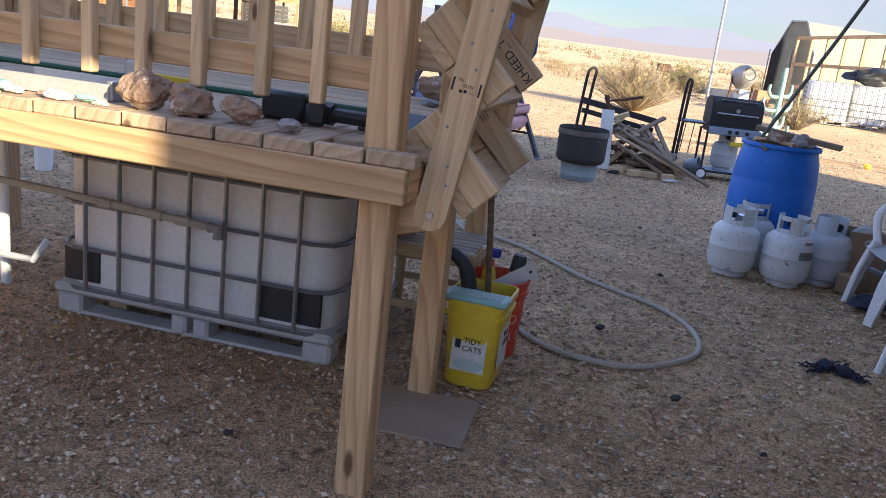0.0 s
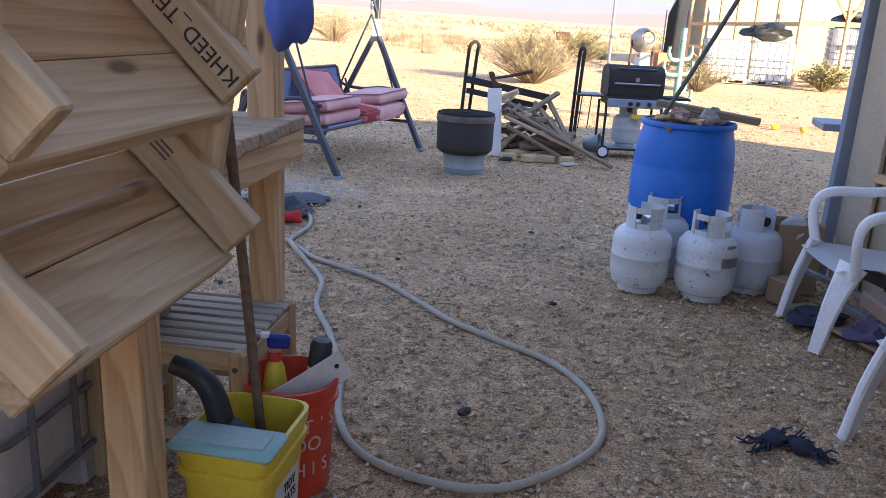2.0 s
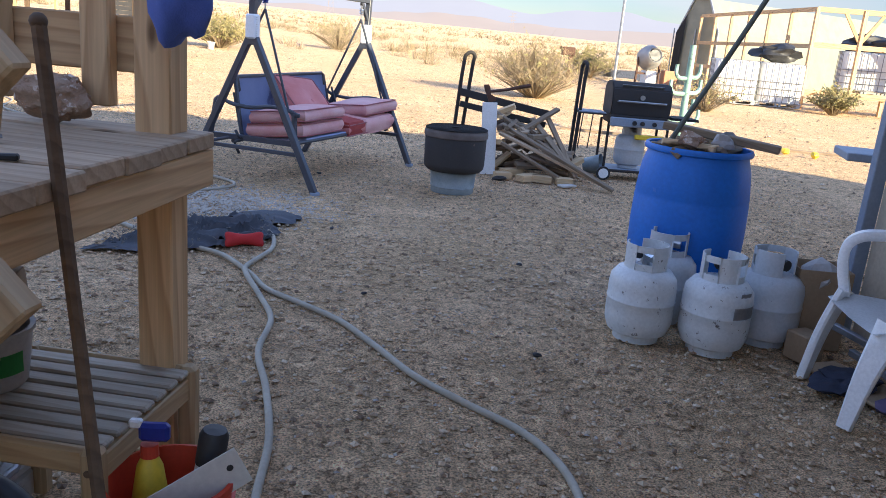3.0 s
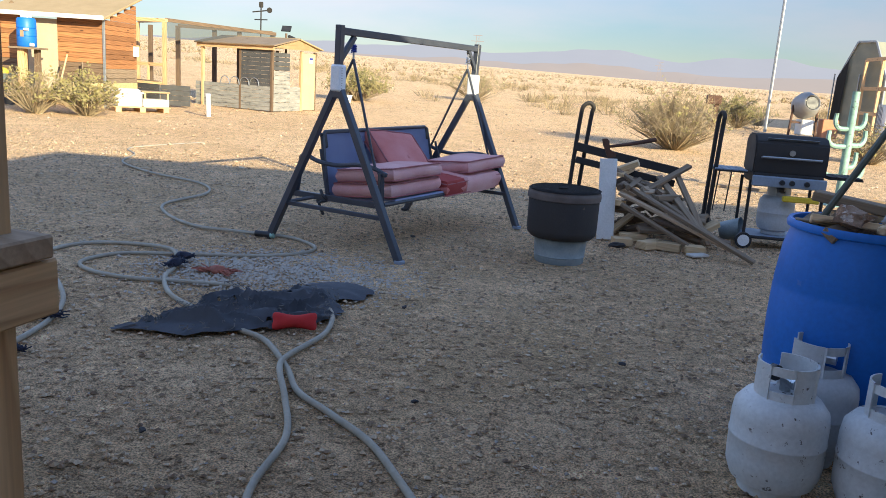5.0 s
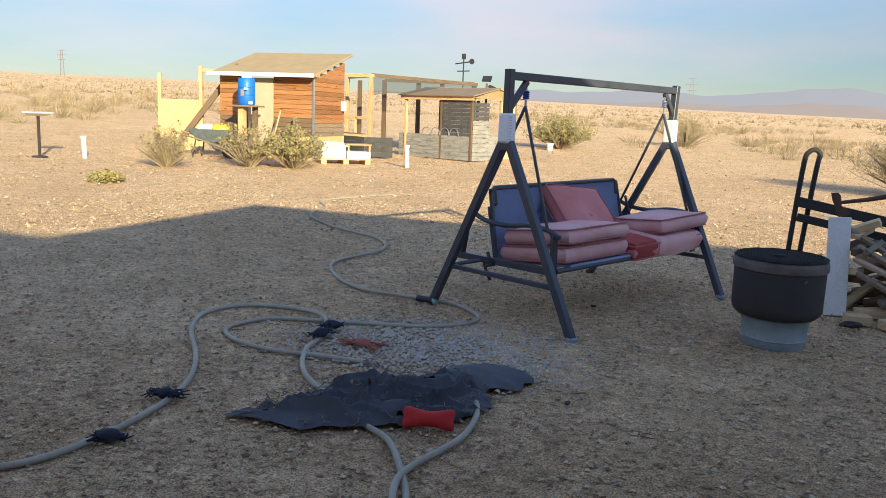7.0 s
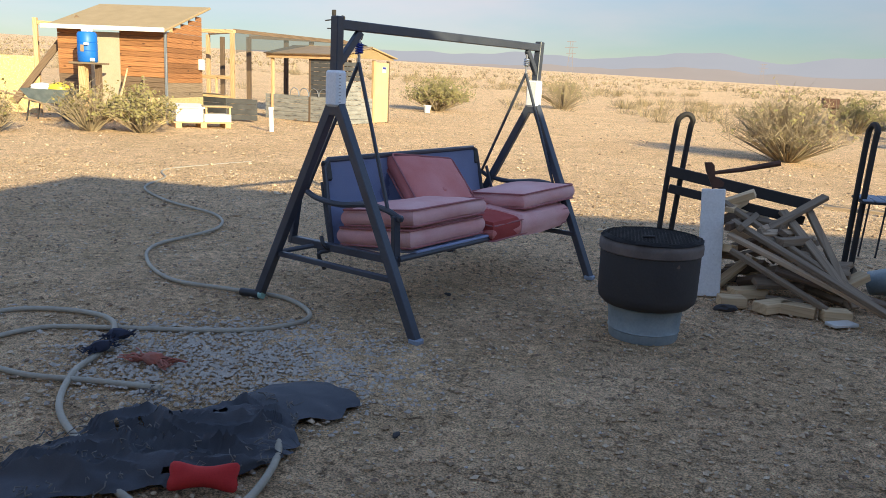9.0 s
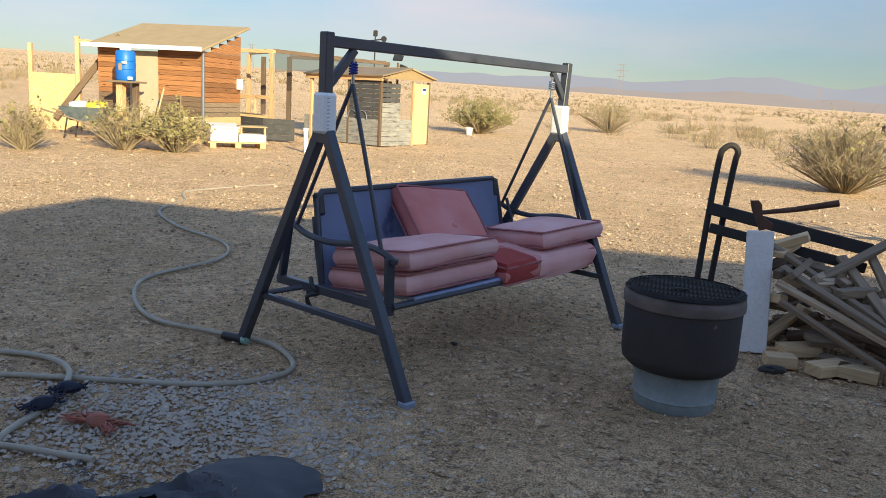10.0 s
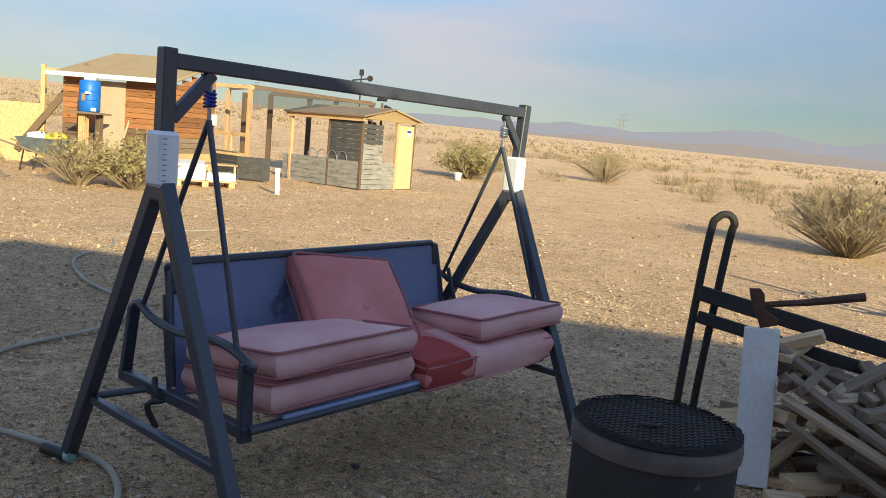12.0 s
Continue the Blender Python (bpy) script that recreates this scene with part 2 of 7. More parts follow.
BLACK = paint("black_plastic", (0.018, 0.018, 0.02), (0.03, 0.03, 0.032), 0.5, big=8)
BLACK_IRON = paint("black_iron", (0.02, 0.018, 0.018), (0.04, 0.034, 0.03), 0.8, metal=0.0, big=10, bump=0.2)
RUBBER = paint("grey_hose_rubber", (0.41, 0.365, 0.285), (0.33, 0.29, 0.225), 0.75, big=5, fine=60, bump=0.08)
BLUE_DRUM = paint("blue_polyethylene", (0.002, 0.16, 0.60), (0.002, 0.135, 0.53), 0.55, big=3, fine=50, bump=0.06, spot=(0.05, 0.16, 0.5), spots=0.7, spotscale=6)
YELLOW = paint("yellow_plastic", (0.78, 0.56, 0.045), (0.70, 0.49, 0.04), 0.42, big=5, bump=0.04)
AQUA = paint("pale_aqua_plastic", (0.30, 0.52, 0.47), (0.25, 0.45, 0.41), 0.45, big=6)
RED = paint("orange_red_plastic", (0.68, 0.07, 0.03), (0.60, 0.055, 0.025), 0.42, big=5, bump=0.04)
BLUE_CLOTH = paint("faded_blue_sling_fabric", (0.26, 0.31, 0.47), (0.32, 0.365, 0.52), 0.9, big=4, fine=260, bump=0.3, spot=(0.16, 0.18, 0.30), spots=0.62, spotscale=5)
PINK = paint("faded_pink_canvas", (0.66, 0.255, 0.235), (0.58, 0.175, 0.15), 0.92, big=3.5, fine=240, bump=0.25)
PINK_PALE = paint("sun_bleached_pink_canvas", (0.76, 0.45, 0.43), (0.68, 0.32, 0.30), 0.92, big=3.5, fine=240, bump=0.25)
ROSE_PIPING = paint("dull_rose_piping", (0.40, 0.15, 0.15), (0.34, 0.12, 0.12), 0.9, big=5, fine=200)
RED_CANVAS = paint("red_canvas", (0.42, 0.062, 0.05), (0.35, 0.05, 0.045), 0.9, big=4, fine=240, bump=0.25)
BLUE_NET = paint("blue_mesh_fabric", (0.07, 0.13, 0.46), (0.10, 0.17, 0.54), 0.7, big=9, fine=300, bump=0.3)
NAVY_ROPE = paint("navy_frayed_rope", (0.016, 0.02, 0.038), (0.035, 0.04, 0.065), 0.95, big=20, fine=150, bump=0.6)
ORANGE_ROPE = paint("faded_orange_rope", (0.42, 0.13, 0.085), (0.3, 0.13, 0.1), 0.95, big=20, fine=150, bump=0.6)
TARP = paint("charcoal_shade_cloth", (0.048, 0.053, 0.064), (0.10, 0.105, 0.118), 0.9, big=5, fine=300, bump=0.5, spot=(0.20, 0.165, 0.13), spots=0.67, spotscale=14)
TARP_FRAY = paint("frayed_cloth_threads", (0.13, 0.125, 0.12), (0.20, 0.18, 0.155), 0.95, big=20, fine=200)
RED_TOY = paint("red_fabric_toy", (0.55, 0.025, 0.02), (0.45, 0.02, 0.02), 0.85, big=8, fine=200)
CARDBOARD = paint("brown_cardboard", (0.36, 0.25, 0.15), (0.30, 0.2, 0.12), 0.85, big=5)
BEIGE = paint("beige_siding_paint", (0.50, 0.41, 0.29), (0.45, 0.36, 0.25), 0.75, big=2.5, fine=50, spot=(0.36, 0.28, 0.19), spots=0.68)
TAN_ROOF = paint("tan_roll_roofing", (0.42, 0.30, 0.16), (0.36, 0.26, 0.14), 0.9, big=3, fine=120)
GREY_BOARD = paint("chalky_grey_boards", (0.34, 0.33, 0.30), (0.19, 0.185, 0.17), 0.85, big=4, fine=40, spot=(0.10, 0.10, 0.10), spots=0.6, spotscale=4, stretch=(1, 1, 4))
BLACK_BOARD = paint("black_painted_boards", (0.05, 0.05, 0.053), (0.09, 0.09, 0.09), 0.8, big=5, spot=(0.6, 0.6, 0.58), spots=0.73, spotscale=8)
CREAM = paint("cream_door_paint", (0.62, 0.46, 0.25), (0.56, 0.41, 0.22), 0.7, big=3)
VERDIGRIS = paint("verdigris_metal", (0.30, 0.47, 0.40), (0.20, 0.34, 0.29), 0.7, metal=0.2, big=10, spot=(0.12, 0.16, 0.13), spots=0.6)
TWIG = paint("dry_desert_twigs", (0.34, 0.27, 0.165), (0.26, 0.195, 0.12), 0.95, big=2)
LEAF = paint("creosote_leaves", (0.21, 0.185, 0.065), (0.28, 0.235, 0.09), 0.8, big=2)
SAND_ROCK = paint("banded_agate_rock", (0.42, 0.30, 0.21), (0.27, 0.15, 0.09), 0.75, big=9, fine=60, bump=0.6, spot=(0.58, 0.5, 0.44), spots=0.58, spotscale=22, depth=0.02)
GREY_ROCK = paint("grey_rock", (0.34, 0.32, 0.30), (0.22, 0.2, 0.19), 0.8, big=14, fine=60, bump=0.6, depth=0.01)
SHEET_POLY = paint("greenhouse_sheeting", (0.27, 0.27, 0.20), (0.20, 0.205, 0.16), 0.55, big=2)
LABEL_WHITE = paint("paper_label", (0.66, 0.64, 0.58), (0.6, 0.58, 0.53), 0.6)
LABEL_GREY = paint("faded_label", (0.40, 0.38, 0.36), (0.34, 0.32, 0.31), 0.6)
INK = paint("black_ink", (0.02, 0.018, 0.018), (0.03, 0.027, 0.025), 0.7)
PALE_PRINT = paint("pale_print", (0.66, 0.5, 0.42), (0.6, 0.45, 0.38), 0.6)
TEAL_PRINT = paint("pale_teal_print", (0.35, 0.5, 0.5), (0.42, 0.52, 0.45), 0.6)
BLUE_SPRAY = paint("blue_trigger_plastic", (0.02, 0.035, 0.25), (0.025, 0.045, 0.3), 0.4)
SPRINGY = paint("bright_zinc", (0.6, 0.61, 0.62), (0.5, 0.51, 0.52), 0.3, metal=0.9)
SLATE_BLUE = paint("blue_grey_paint", (0.26, 0.31, 0.38), (0.22, 0.27, 0.34), 0.6)
CONCRETE_GREY = paint("mixer_steel", (0.42, 0.41, 0.39), (0.3, 0.29, 0.28), 0.6, metal=0.3)
# second colour is emission, painted haze tuned close to the sky
HILL = haze("far_hills_air_glow", (0.10, 0.075, 0.06), (0.15, 0.135, 0.128))
HILL_FAR = haze("farther_hills_air_glow", (0.035, 0.035, 0.04), (0.172, 0.183, 0.208))

GLASS, gn, gl, gb = nodes_of("window_glass")
gb.inputs["Base Color"].default_value = (0.02, 0.022, 0.025, 1)
gb.inputs["Roughness"].default_value = 0.03
gb.inputs["Specular IOR Level"].default_value = 1.0
gb.inputs["Coat Weight"].default_value = 1.0
gb.inputs["Coat Roughness"].default_value = 0.02
SCREEN, sn_, sl_, sb_ = nodes_of("dark_screen_glass")
sb_.inputs["Base Color"].default_value = (0.015, 0.018, 0.025, 1)
sb_.inputs["Roughness"].default_value = 0.08
NETTING, nn_, nl_, nb_ = nodes_of("black_shade_netting")
nb_.inputs["Base Color"].default_value = (0.06, 0.065, 0.065, 1)
nb_.inputs["Alpha"].default_value = 0.62
nb_.inputs["Roughness"].default_value = 0.9


# ---- shape helpers ----
def obj(name, bm, mat, m=None, parent=None, smooth=False, label=""):
    me = bpy.data.meshes.new(name)
    bmesh.ops.recalc_face_normals(bm, faces=bm.faces)
    bm.to_mesh(me)
    bm.free()
    me.materials.append(mat)
    if smooth:
        me.polygons.foreach_set("use_smooth", [True] * len(me.polygons))
        me.set_sharp_from_angle(angle=radians(40))
    ob = new(name, me)
    if parent:
        ob.parent = parent
    if m is not None:
        ob.matrix_basis = m
    if label:
        ob["label"] = label
    return ob


def part(name, bm, mat, parent, label="", m=None, smooth=False):
    return obj(name, bm, mat, m, parent, smooth, label)


def thing(name, m, label, category, group=""):
    ob = new(name)
    ob.empty_display_size = 0.1
    ob.matrix_basis = m
    return tagged(ob, label, category, group)


def box(bm, sx, sy, sz, m=None, bevel=0.0):
    """A box about its own centre."""
    made = bmesh.ops.create_cube(bm, size=1.0, matrix=(m or Matrix()) @ Matrix.Diagonal((sx, sy, sz, 1)))
    if bevel:
        edges = {e for v in made["verts"] for e in v.link_edges}
        bmesh.ops.bevel(bm, geom=list(edges), offset=bevel, segments=1, affect="EDGES")
    return bm


def cyl(bm, r1, r2, h, m=None, seg=20, caps=True):
    """A cone or cylinder that stands on its base."""
    bmesh.ops.create_cone(bm, cap_ends=caps, segments=seg, radius1=r1, radius2=r2, depth=h, matrix=(m or Matrix()) @ Matrix.Translation((0, 0, h / 2)))
    return bm


def lathe(bm, profile, seg=28, m=None):
    rings = []
    for r, z in profile:
        rings.append([bm.verts.new(((m or Matrix()) @ Vector((r * math.cos(a), r * math.sin(a), z)))) for a in (2 * math.pi * k / seg for k in range(seg))])
    for a, b in zip(rings, rings[1:]):
        for k in range(seg):
            bm.faces.new((a[k], a[(k + 1) % seg], b[(k + 1) % seg], b[k]))
    for ring, (r, z) in ((rings[0], profile[0]), (rings[-1], profile[-1])):
        if r > 0.0005:
            bm.faces.new(ring)
    return bm


def smooth_line(points, n=6):
    """A smooth line through the points."""
    p = [Vector(q) for q in points]
    p = [2 * p[0] - p[1]] + p + [2 * p[-1] - p[-2]]
    out = []
    for a, b, c, d in zip(p, p[1:], p[2:], p[3:]):
        for k in range(n):
            t = k / n
            out.append(0.5 * (2 * b + (c - a) * t + (2 * a - 5 * b + 4 * c - d) * t * t + (3 * b - a - 3 * c + d) * t ** 3))
    return out + [p[-2]]


def tube(bm, pts, r, seg=8, r_end=None):
    pts = [Vector(p) for p in pts]
    rings, last = [], None
    for i, p in enumerate(pts):
        way = (pts[min(i + 1, len(pts) - 1)] - pts[max(i - 1, 0)]).normalized()
        side = (last - way * last.dot(way)) if last is not None else way.orthogonal()
        side.normalize()
        last = side
        up = way.cross(side)
        rr = r if r_end is None else r + (r_end - r) * i / (len(pts) - 1)
        rings.append([bm.verts.new(p + side * math.cos(a) * rr + up * math.sin(a) * rr) for a in (2 * math.pi * k / seg for k in range(seg))])
    for a, b in zip(rings, rings[1:]):
        for k in range(seg):
            bm.faces.new((a[k], a[(k + 1) % seg], b[(k + 1) % seg], b[k]))
    bm.faces.new(rings[0])
    bm.faces.new(rings[-1])
    return bm


def along(a, b, roll=0.0):
    """The pose midway from a to b, local x from a to b, local z as near to up as can be."""
    a, b = Vector(a), Vector(b)
    x = (b - a).normalized()
    up = Vector((0, 0, 1)) if abs(x.z) < 0.95 else Vector((0, 1, 0))
    y = up.cross(x).normalized()
    z = x.cross(y)
    return Matrix.Translation((a + b) / 2) @ Matrix((x, y, z)).transposed().to_4x4() @ pose(0, 0, 0, roll)


BOARDS = {}


def board(name, a, b, w, t, mat, parent=None, roll=0.0, bevel=0.004, label=""):
    """A length of timber or bar from a to b, w wide and t thick; meshes of one size are shared."""
    length = (Vector(b) - Vector(a)).length
    key = (round(length, 3), w, t, mat.name, bevel)
    if key not in BOARDS:
        bm = box(bmesh.new(), length, w, t, None, bevel)
        me = bpy.data.meshes.new(name)
        bm.to_mesh(me)
        bm.free()
        me.materials.append(mat)
        BOARDS[key] = me
    ob = new(name, BOARDS[key])
    ob.parent = parent
    ob.matrix_basis = along(a, b, roll)
    if label:
        ob["label"] = label
    return ob


def rod(name, pts, r, mat, parent=None, seg=8, r_end=None, label="", smooth_n=0):
    line = smooth_line(pts, smooth_n) if smooth_n else pts
    return obj(name, tube(bmesh.new(), line, r, seg, r_end), mat, None, parent, True, label)


def letters(name, text, size, m, mat, parent, thick=0.0006, spacing=1.0):
    cu = bpy.data.curves.new(name, "FONT")
    cu.body, cu.size, cu.extrude, cu.align_x, cu.align_y, cu.space_character = text, size, thick, "CENTER", "CENTER", spacing
    tmp = bpy.data.objects.new(name, cu)
    scene.collection.objects.link(tmp)
    me = bpy.data.meshes.new_from_object(tmp.evaluated_get(bpy.context.evaluated_depsgraph_get()))
    bpy.data.objects.remove(tmp)
    me.materials.clear()
    me.materials.append(mat)
    ob = new(name, me)
    ob.parent = parent
    ob.matrix_basis = m
    return ob


def rock_bm(r, seed, squash=(1, 1, 0.75), sub=3, rough=0.35):
    bm = bmesh.new()
    bmesh.ops.create_icosphere(bm, subdivisions=sub, radius=1.0)
    for v in bm.verts:
        d = v.co.normalized()
        k = 1 + rough * noise.noise(d * 1.3 + Vector((seed * 7.1, seed, 0))) + rough * 0.5 * noise.noise(d * 3.1 + Vector((0, seed * 5, 2))) + rough * 0.25 * noise.noise(d * 8 + Vector((seed, 0, 5)))
        v.co = Vector((d.x * squash[0], d.y * squash[1], d.z * squash[2])) * r * k
    low = min(v.co.z for v in bm.verts)
    for v in bm.verts:
        v.co.z -= low * 0.94
        v.co.z = max(v.co.z, 0)
    return bm


def cushion_like(sx, sy, sz):
    """A soft-sided packet about its own centre."""
    bm = bmesh.new()
    bmesh.ops.create_cube(bm, size=1.0)
    bmesh.ops.subdivide_edges(bm, edges=bm.edges, cuts=6, use_grid_fill=True)
    for v in bm.verts:
        p = v.co * 2
        q = Vector([p[i] * (1 - 0.12 * (p[(i + 1) % 3] ** 2 + p[(i + 2) % 3] ** 2) / 2) for i in range(3)])
        q *= 1 + 0.05 * noise.noise(p * 1.7 + Vector((4, 1, 2)))
        v.co = Vector((q.x * sx / 2, q.y * sy / 2, q.z * sz / 2))
    return bm


def ground_z(x, y):
    r = math.hypot(x, y - 3)
    az = math.atan2(-x, y)
    s = 0.010 + 0.018 * min(1.0, max(0.0, (az + 0.25) / 0.9))
    k = max(0.0, r - 9)
    return s * k * k / (k + 8)


# ---- ground, far hills ----
def build_ground():
    bm = bmesh.new()
    segs, centre = 200, Vector((0.4, 6.0, 0))
    radii = [0.0]
    r = 0.12
    while r < 4500:
        radii.append(r)
        r = r * 1.035 + 0.02
    rings = []
    for r in radii[1:]:
        ring = []
        for k in range(segs):
            a = 2 * math.pi * k / segs
            x, y = centre.x + r * math.cos(a), centre.y + r * math.sin(a)
            z = ground_z(x, y)
            if r < 60:
                z += 0.012 * noise.noise(Vector((x * 0.7, y * 0.7, 0))) + 0.008 * noise.noise(Vector((x * 3.1, y * 3.1, 4))) * min(1.0, r) + 0.05 * max(0.0, min(1.0, (r - 9) / 12)) * noise.noise(Vector((x * 0.2, y * 0.2, 9)))
            ring.append(bm.verts.new((x, y, z - 0.004)))
        rings.append(ring)
    mid = bm.verts.new((centre.x, centre.y, -0.004))
    for k in range(segs):
        bm.faces.new((mid, rings[0][k], rings[0][(k + 1) % segs]))
    for a, b in zip(rings, rings[1:]):
        for k in range(segs):
            bm.faces.new((a[k], b[k], b[(k + 1) % segs], a[(k + 1) % segs]))
    g = obj("ground", bm, SAND, smooth=True)
    tagged(g, "pale brown desert ground of sand and fine gravel", "ground", kind="structure")


build_ground()


def hills(name, mat, dist, base, height, seed, label):
    bm = bmesh.new()
    n = 420
    rows = []
    for k in range(n + 1):
        az = radians(-75 + 150 * k / n)
        prof = 0.5 + 0.5 * noise.noise(Vector((az * 2.2, seed, 0))) + 0.28 * noise.noise(Vector((az * 7, seed, 3))) + 0.13 * noise.noise(Vector((az * 25, seed, 6)))
        prof *= 0.45 + 0.65 * math.exp(-((az - 0.22) / 0.42) ** 2)
        x, y = dist * math.sin(az), dist * math.cos(az)
        top = base + height * max(0.05, prof)
        rows.append([bm.verts.new((x * q, y * q, base + (top - base) * h)) for q, h in ((0.93, -0.6), (0.965, 0.35), (1.0, 1.0))])
    for a, b in zip(rows, rows[1:]):
        for i in range(2):
            bm.faces.new((a[i], b[i], b[i + 1], a[i + 1]))
    tagged(obj(name, bm, mat, smooth=True), label, "hills", kind="structure")


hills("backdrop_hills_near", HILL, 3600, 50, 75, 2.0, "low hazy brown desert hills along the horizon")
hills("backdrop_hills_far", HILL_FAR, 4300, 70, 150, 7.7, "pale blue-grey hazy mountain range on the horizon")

# ---- house beside the yard ----
def build_house():
    wall = obj("wall_house", box(bmesh.new(), 8.0, 7.35, 2.96, pose(7.12, 1.775, 1.48)), BEIGE)
    tagged(wall, "beige painted house wall with vertical grooved siding", "wall", kind="structure")
    for k in range(9):
        y = 5.42 - k * 0.22
        if k > 0:
            board("groove", (3.116, y, 0.02), (3.116, y, 0.66 if 2.3 < y < 5.16 else 2.7), 0.008, 0.008, DARKWOOD, wall, bevel=0)
    # added out of view, only to stop sun reaching the tote
    sun_block = obj("wall_wing", box(bmesh.new(), 0.30, 1.3, 2.95, pose(2.985, -1.27, 1.475)), BEIGE)
    tagged(sun_block, "unseen wall block added to keep sun off the tote", "wall", kind="structure")
    # out of view; overhang and thickness chosen to cast the shadow on the ground
    roof = obj("roof_house", box(bmesh.new(), 9.4, 6.95, 0.33, pose(6.3, 1.525, 3.13), 0.02), TAN_ROOF)
    tagged(roof, "unseen flat tan house roof, overhang sized for the yard's shadow", "roof", kind="structure")
    # unseen block added; its height lets sun past to the deck only
    low = obj("wall_annex", box(bmesh.new(), 8.0, 10.0, 2.45, pose(6.9, -6.93, 1.225)), BEIGE)
    tagged(low, "lower beige block, unseen, added to shade the yard", "wall", kind="structure")
    # unseen sheet on posts, added to cast the shadow across the left sand
    patio = obj("patio_roof", box(bmesh.new(), 11.0, 3.2, 0.08, pose(1.2, -2.9, 4.52), 0.01), TAN_ROOF)
    tagged(patio, "unseen raised flat sheet added to shade the left sand", "roof", kind="structure")
    for x, y in ((2.5, -4.5), (-4.2, -4.5), (-4.2, -1.5)):
        p = board("patio_post", (x, y, 0), (x, y, 4.48), 0.089, 0.089, PINE)
        tagged(p, "square pine post under the added unseen sheet", "post", "patio posts")
    # the window in the wall that faces the yard
    win = thing("window_1", pose(3.12, 3.88, -0.06), "fixed glass window in raw pine frame, mirroring the desert", "window")
    win["kind"] = "structure"
    part("pane", box(bmesh.new(), 0.006, 2.2, 1.8, pose(-0.008, 0, 1.75)), GLASS, win)
    for y in (-1.12, 1.12):
        board("window_frame", (-0.03, y, 0.74), (-0.03, y, 2.7), 0.089, 0.05, DARKWOOD, win, 90)
    board("window_frame", (-0.03, -1.16, 0.80), (-0.03, 1.16, 0.80), 0.05, 0.06, PINE, win)
    board("window_sill", (-0.09, -1.2, 0.74), (-0.09, 1.14, 0.74), 0.16, 0.04, PINE, win)
    t = board("trim_corner", (3.09, 5.31, 0.0), (3.09, 5.31, 2.74), 0.27, 0.025, BEIGE, None, 90)
    tagged(t, "wide beige corner board on the house wall", "trim", kind="structure")
    t = board("trim_edge", (3.05, 5.49, 0.0), (3.09, 5.51, 2.2), 0.07, 0.05, SLATE_BLUE)
    tagged(t, "pale blue painted upright board against the house corner", "board", kind="structure")


build_house()

# ---- raised deck with railing ----
DECK_M = pose(-0.121, 2.004, 0, 0, 0, -11.83)


def build_deck():
    d = thing("raised_deck", DECK_M, "raised pine deck on square posts with picket railings", "deck")
    board("front_fascia", (-4.2, -0.01, 0.925), (0.012, -0.01, 0.925), 0.038, 0.092, PINE, d)
    board("side_fascia", (-0.007, 0.012, 0.925), (-0.042, 1.82, 0.925), 0.038, 0.092, PINE, d)
    board("rear_fascia", (-4.2, 1.80, 0.925), (-0.04, 1.80, 0.925), 0.038, 0.092, PINE, d)
    for x in (-0.6, -1.2, -1.8, -2.4, -3.0, -3.6):
        board("joist", (x, 0.012, 0.925), (x, 1.78, 0.925), 0.038, 0.09, PINE, d)
    for k in range(30):
        x = -0.035 - 0.140 * k
        z = 0.991 + 0.002 * math.sin(k * 5.3)
        w = 0.133
        if k == 0:
            board("deck_board", (x, -0.02, z), (x, 0.03, z), w, 0.038, DECK, d)
            board("deck_board", (x, 0.13, z), (x, 0.93, z), w, 0.038, DECK, d)
        elif k == 1:
            board("deck_board", (x, -0.022, z), (x, 0.012, z), w, 0.038, DECK, d)
            board("deck_board", (x - 0.02, 0.11, z), (x - 0.02, 0.93, z), w - 0.04, 0.038, DECK, d)
        else:
            board("deck_board", (x, -0.022 + 0.004 * math.sin(k * 3), z), (x, 0.93, z), w, 0.038, DECK, d)
    for k in range(6):
        y = 1.005 + 0.146 * k
        z = 0.992 + 0.002 * math.sin(k * 4.1)
        board("deck_board", (-4.2, y, z), (0.012 - 0.006 * k + 0.004 * math.sin(k * 2.7), y, z), 0.139, 0.038, DECK, d)
    for name, x, y, top in (("post", -0.078, 0.0645, 2.6), ("post", -0.075, 0.80, 2.6), ("post", -0.116, 1.735, 1.75), ("post", -2.75, 0.065, 2.6), ("post", -2.75, 1.735, 1.75), ("post", -1.5, 1.0, 0.97)):
        board(name, (x, y, 0), (x, y, top), 0.089, 0.089, PINE, d)
    board("brace", (-0.10, 0.128, 0.80), (0.045, 0.128, 0.845), 0.03, 0.10, PINE, d)
    # the near railing, behind the corner post
    board("rail", (-4.2, 0.169, 1.183), (-0.122, 0.169, 1.183), 0.038, 0.089, PINE, d)
    board("rail", (-4.2, 0.169, 1.85), (-0.122, 0.169, 1.85), 0.038, 0.089, PINE, d)
    for x in (-0.303, -0.468, -0.663, -0.838, -1.012, -1.212, -1.39, -1.57, -1.75, -1.93, -2.11, -2.29, -2.47, -2.92, -3.10, -3.28):
        board("picket", (x, 0.131, 1.09), (x, 0.131, 1.95), 0.036, 0.038, PINE_PALE, d, 90)
    # the far railing, on the back edge
    board("rail", (-4.2, 1.775, 1.205), (-0.155, 1.775, 1.205), 0.038, 0.13, PINE, d)
    board("rail", (-4.2, 1.775, 1.70), (-0.155, 1.775, 1.70), 0.038, 0.089, PINE, d)
    for k in range(15):
        x = -0.27 - 0.26 * k
        board("picket", (x, 1.735, 1.06), (x, 1.735, 1.78), 0.038, 0.072, PINE, d, 90)


build_deck()


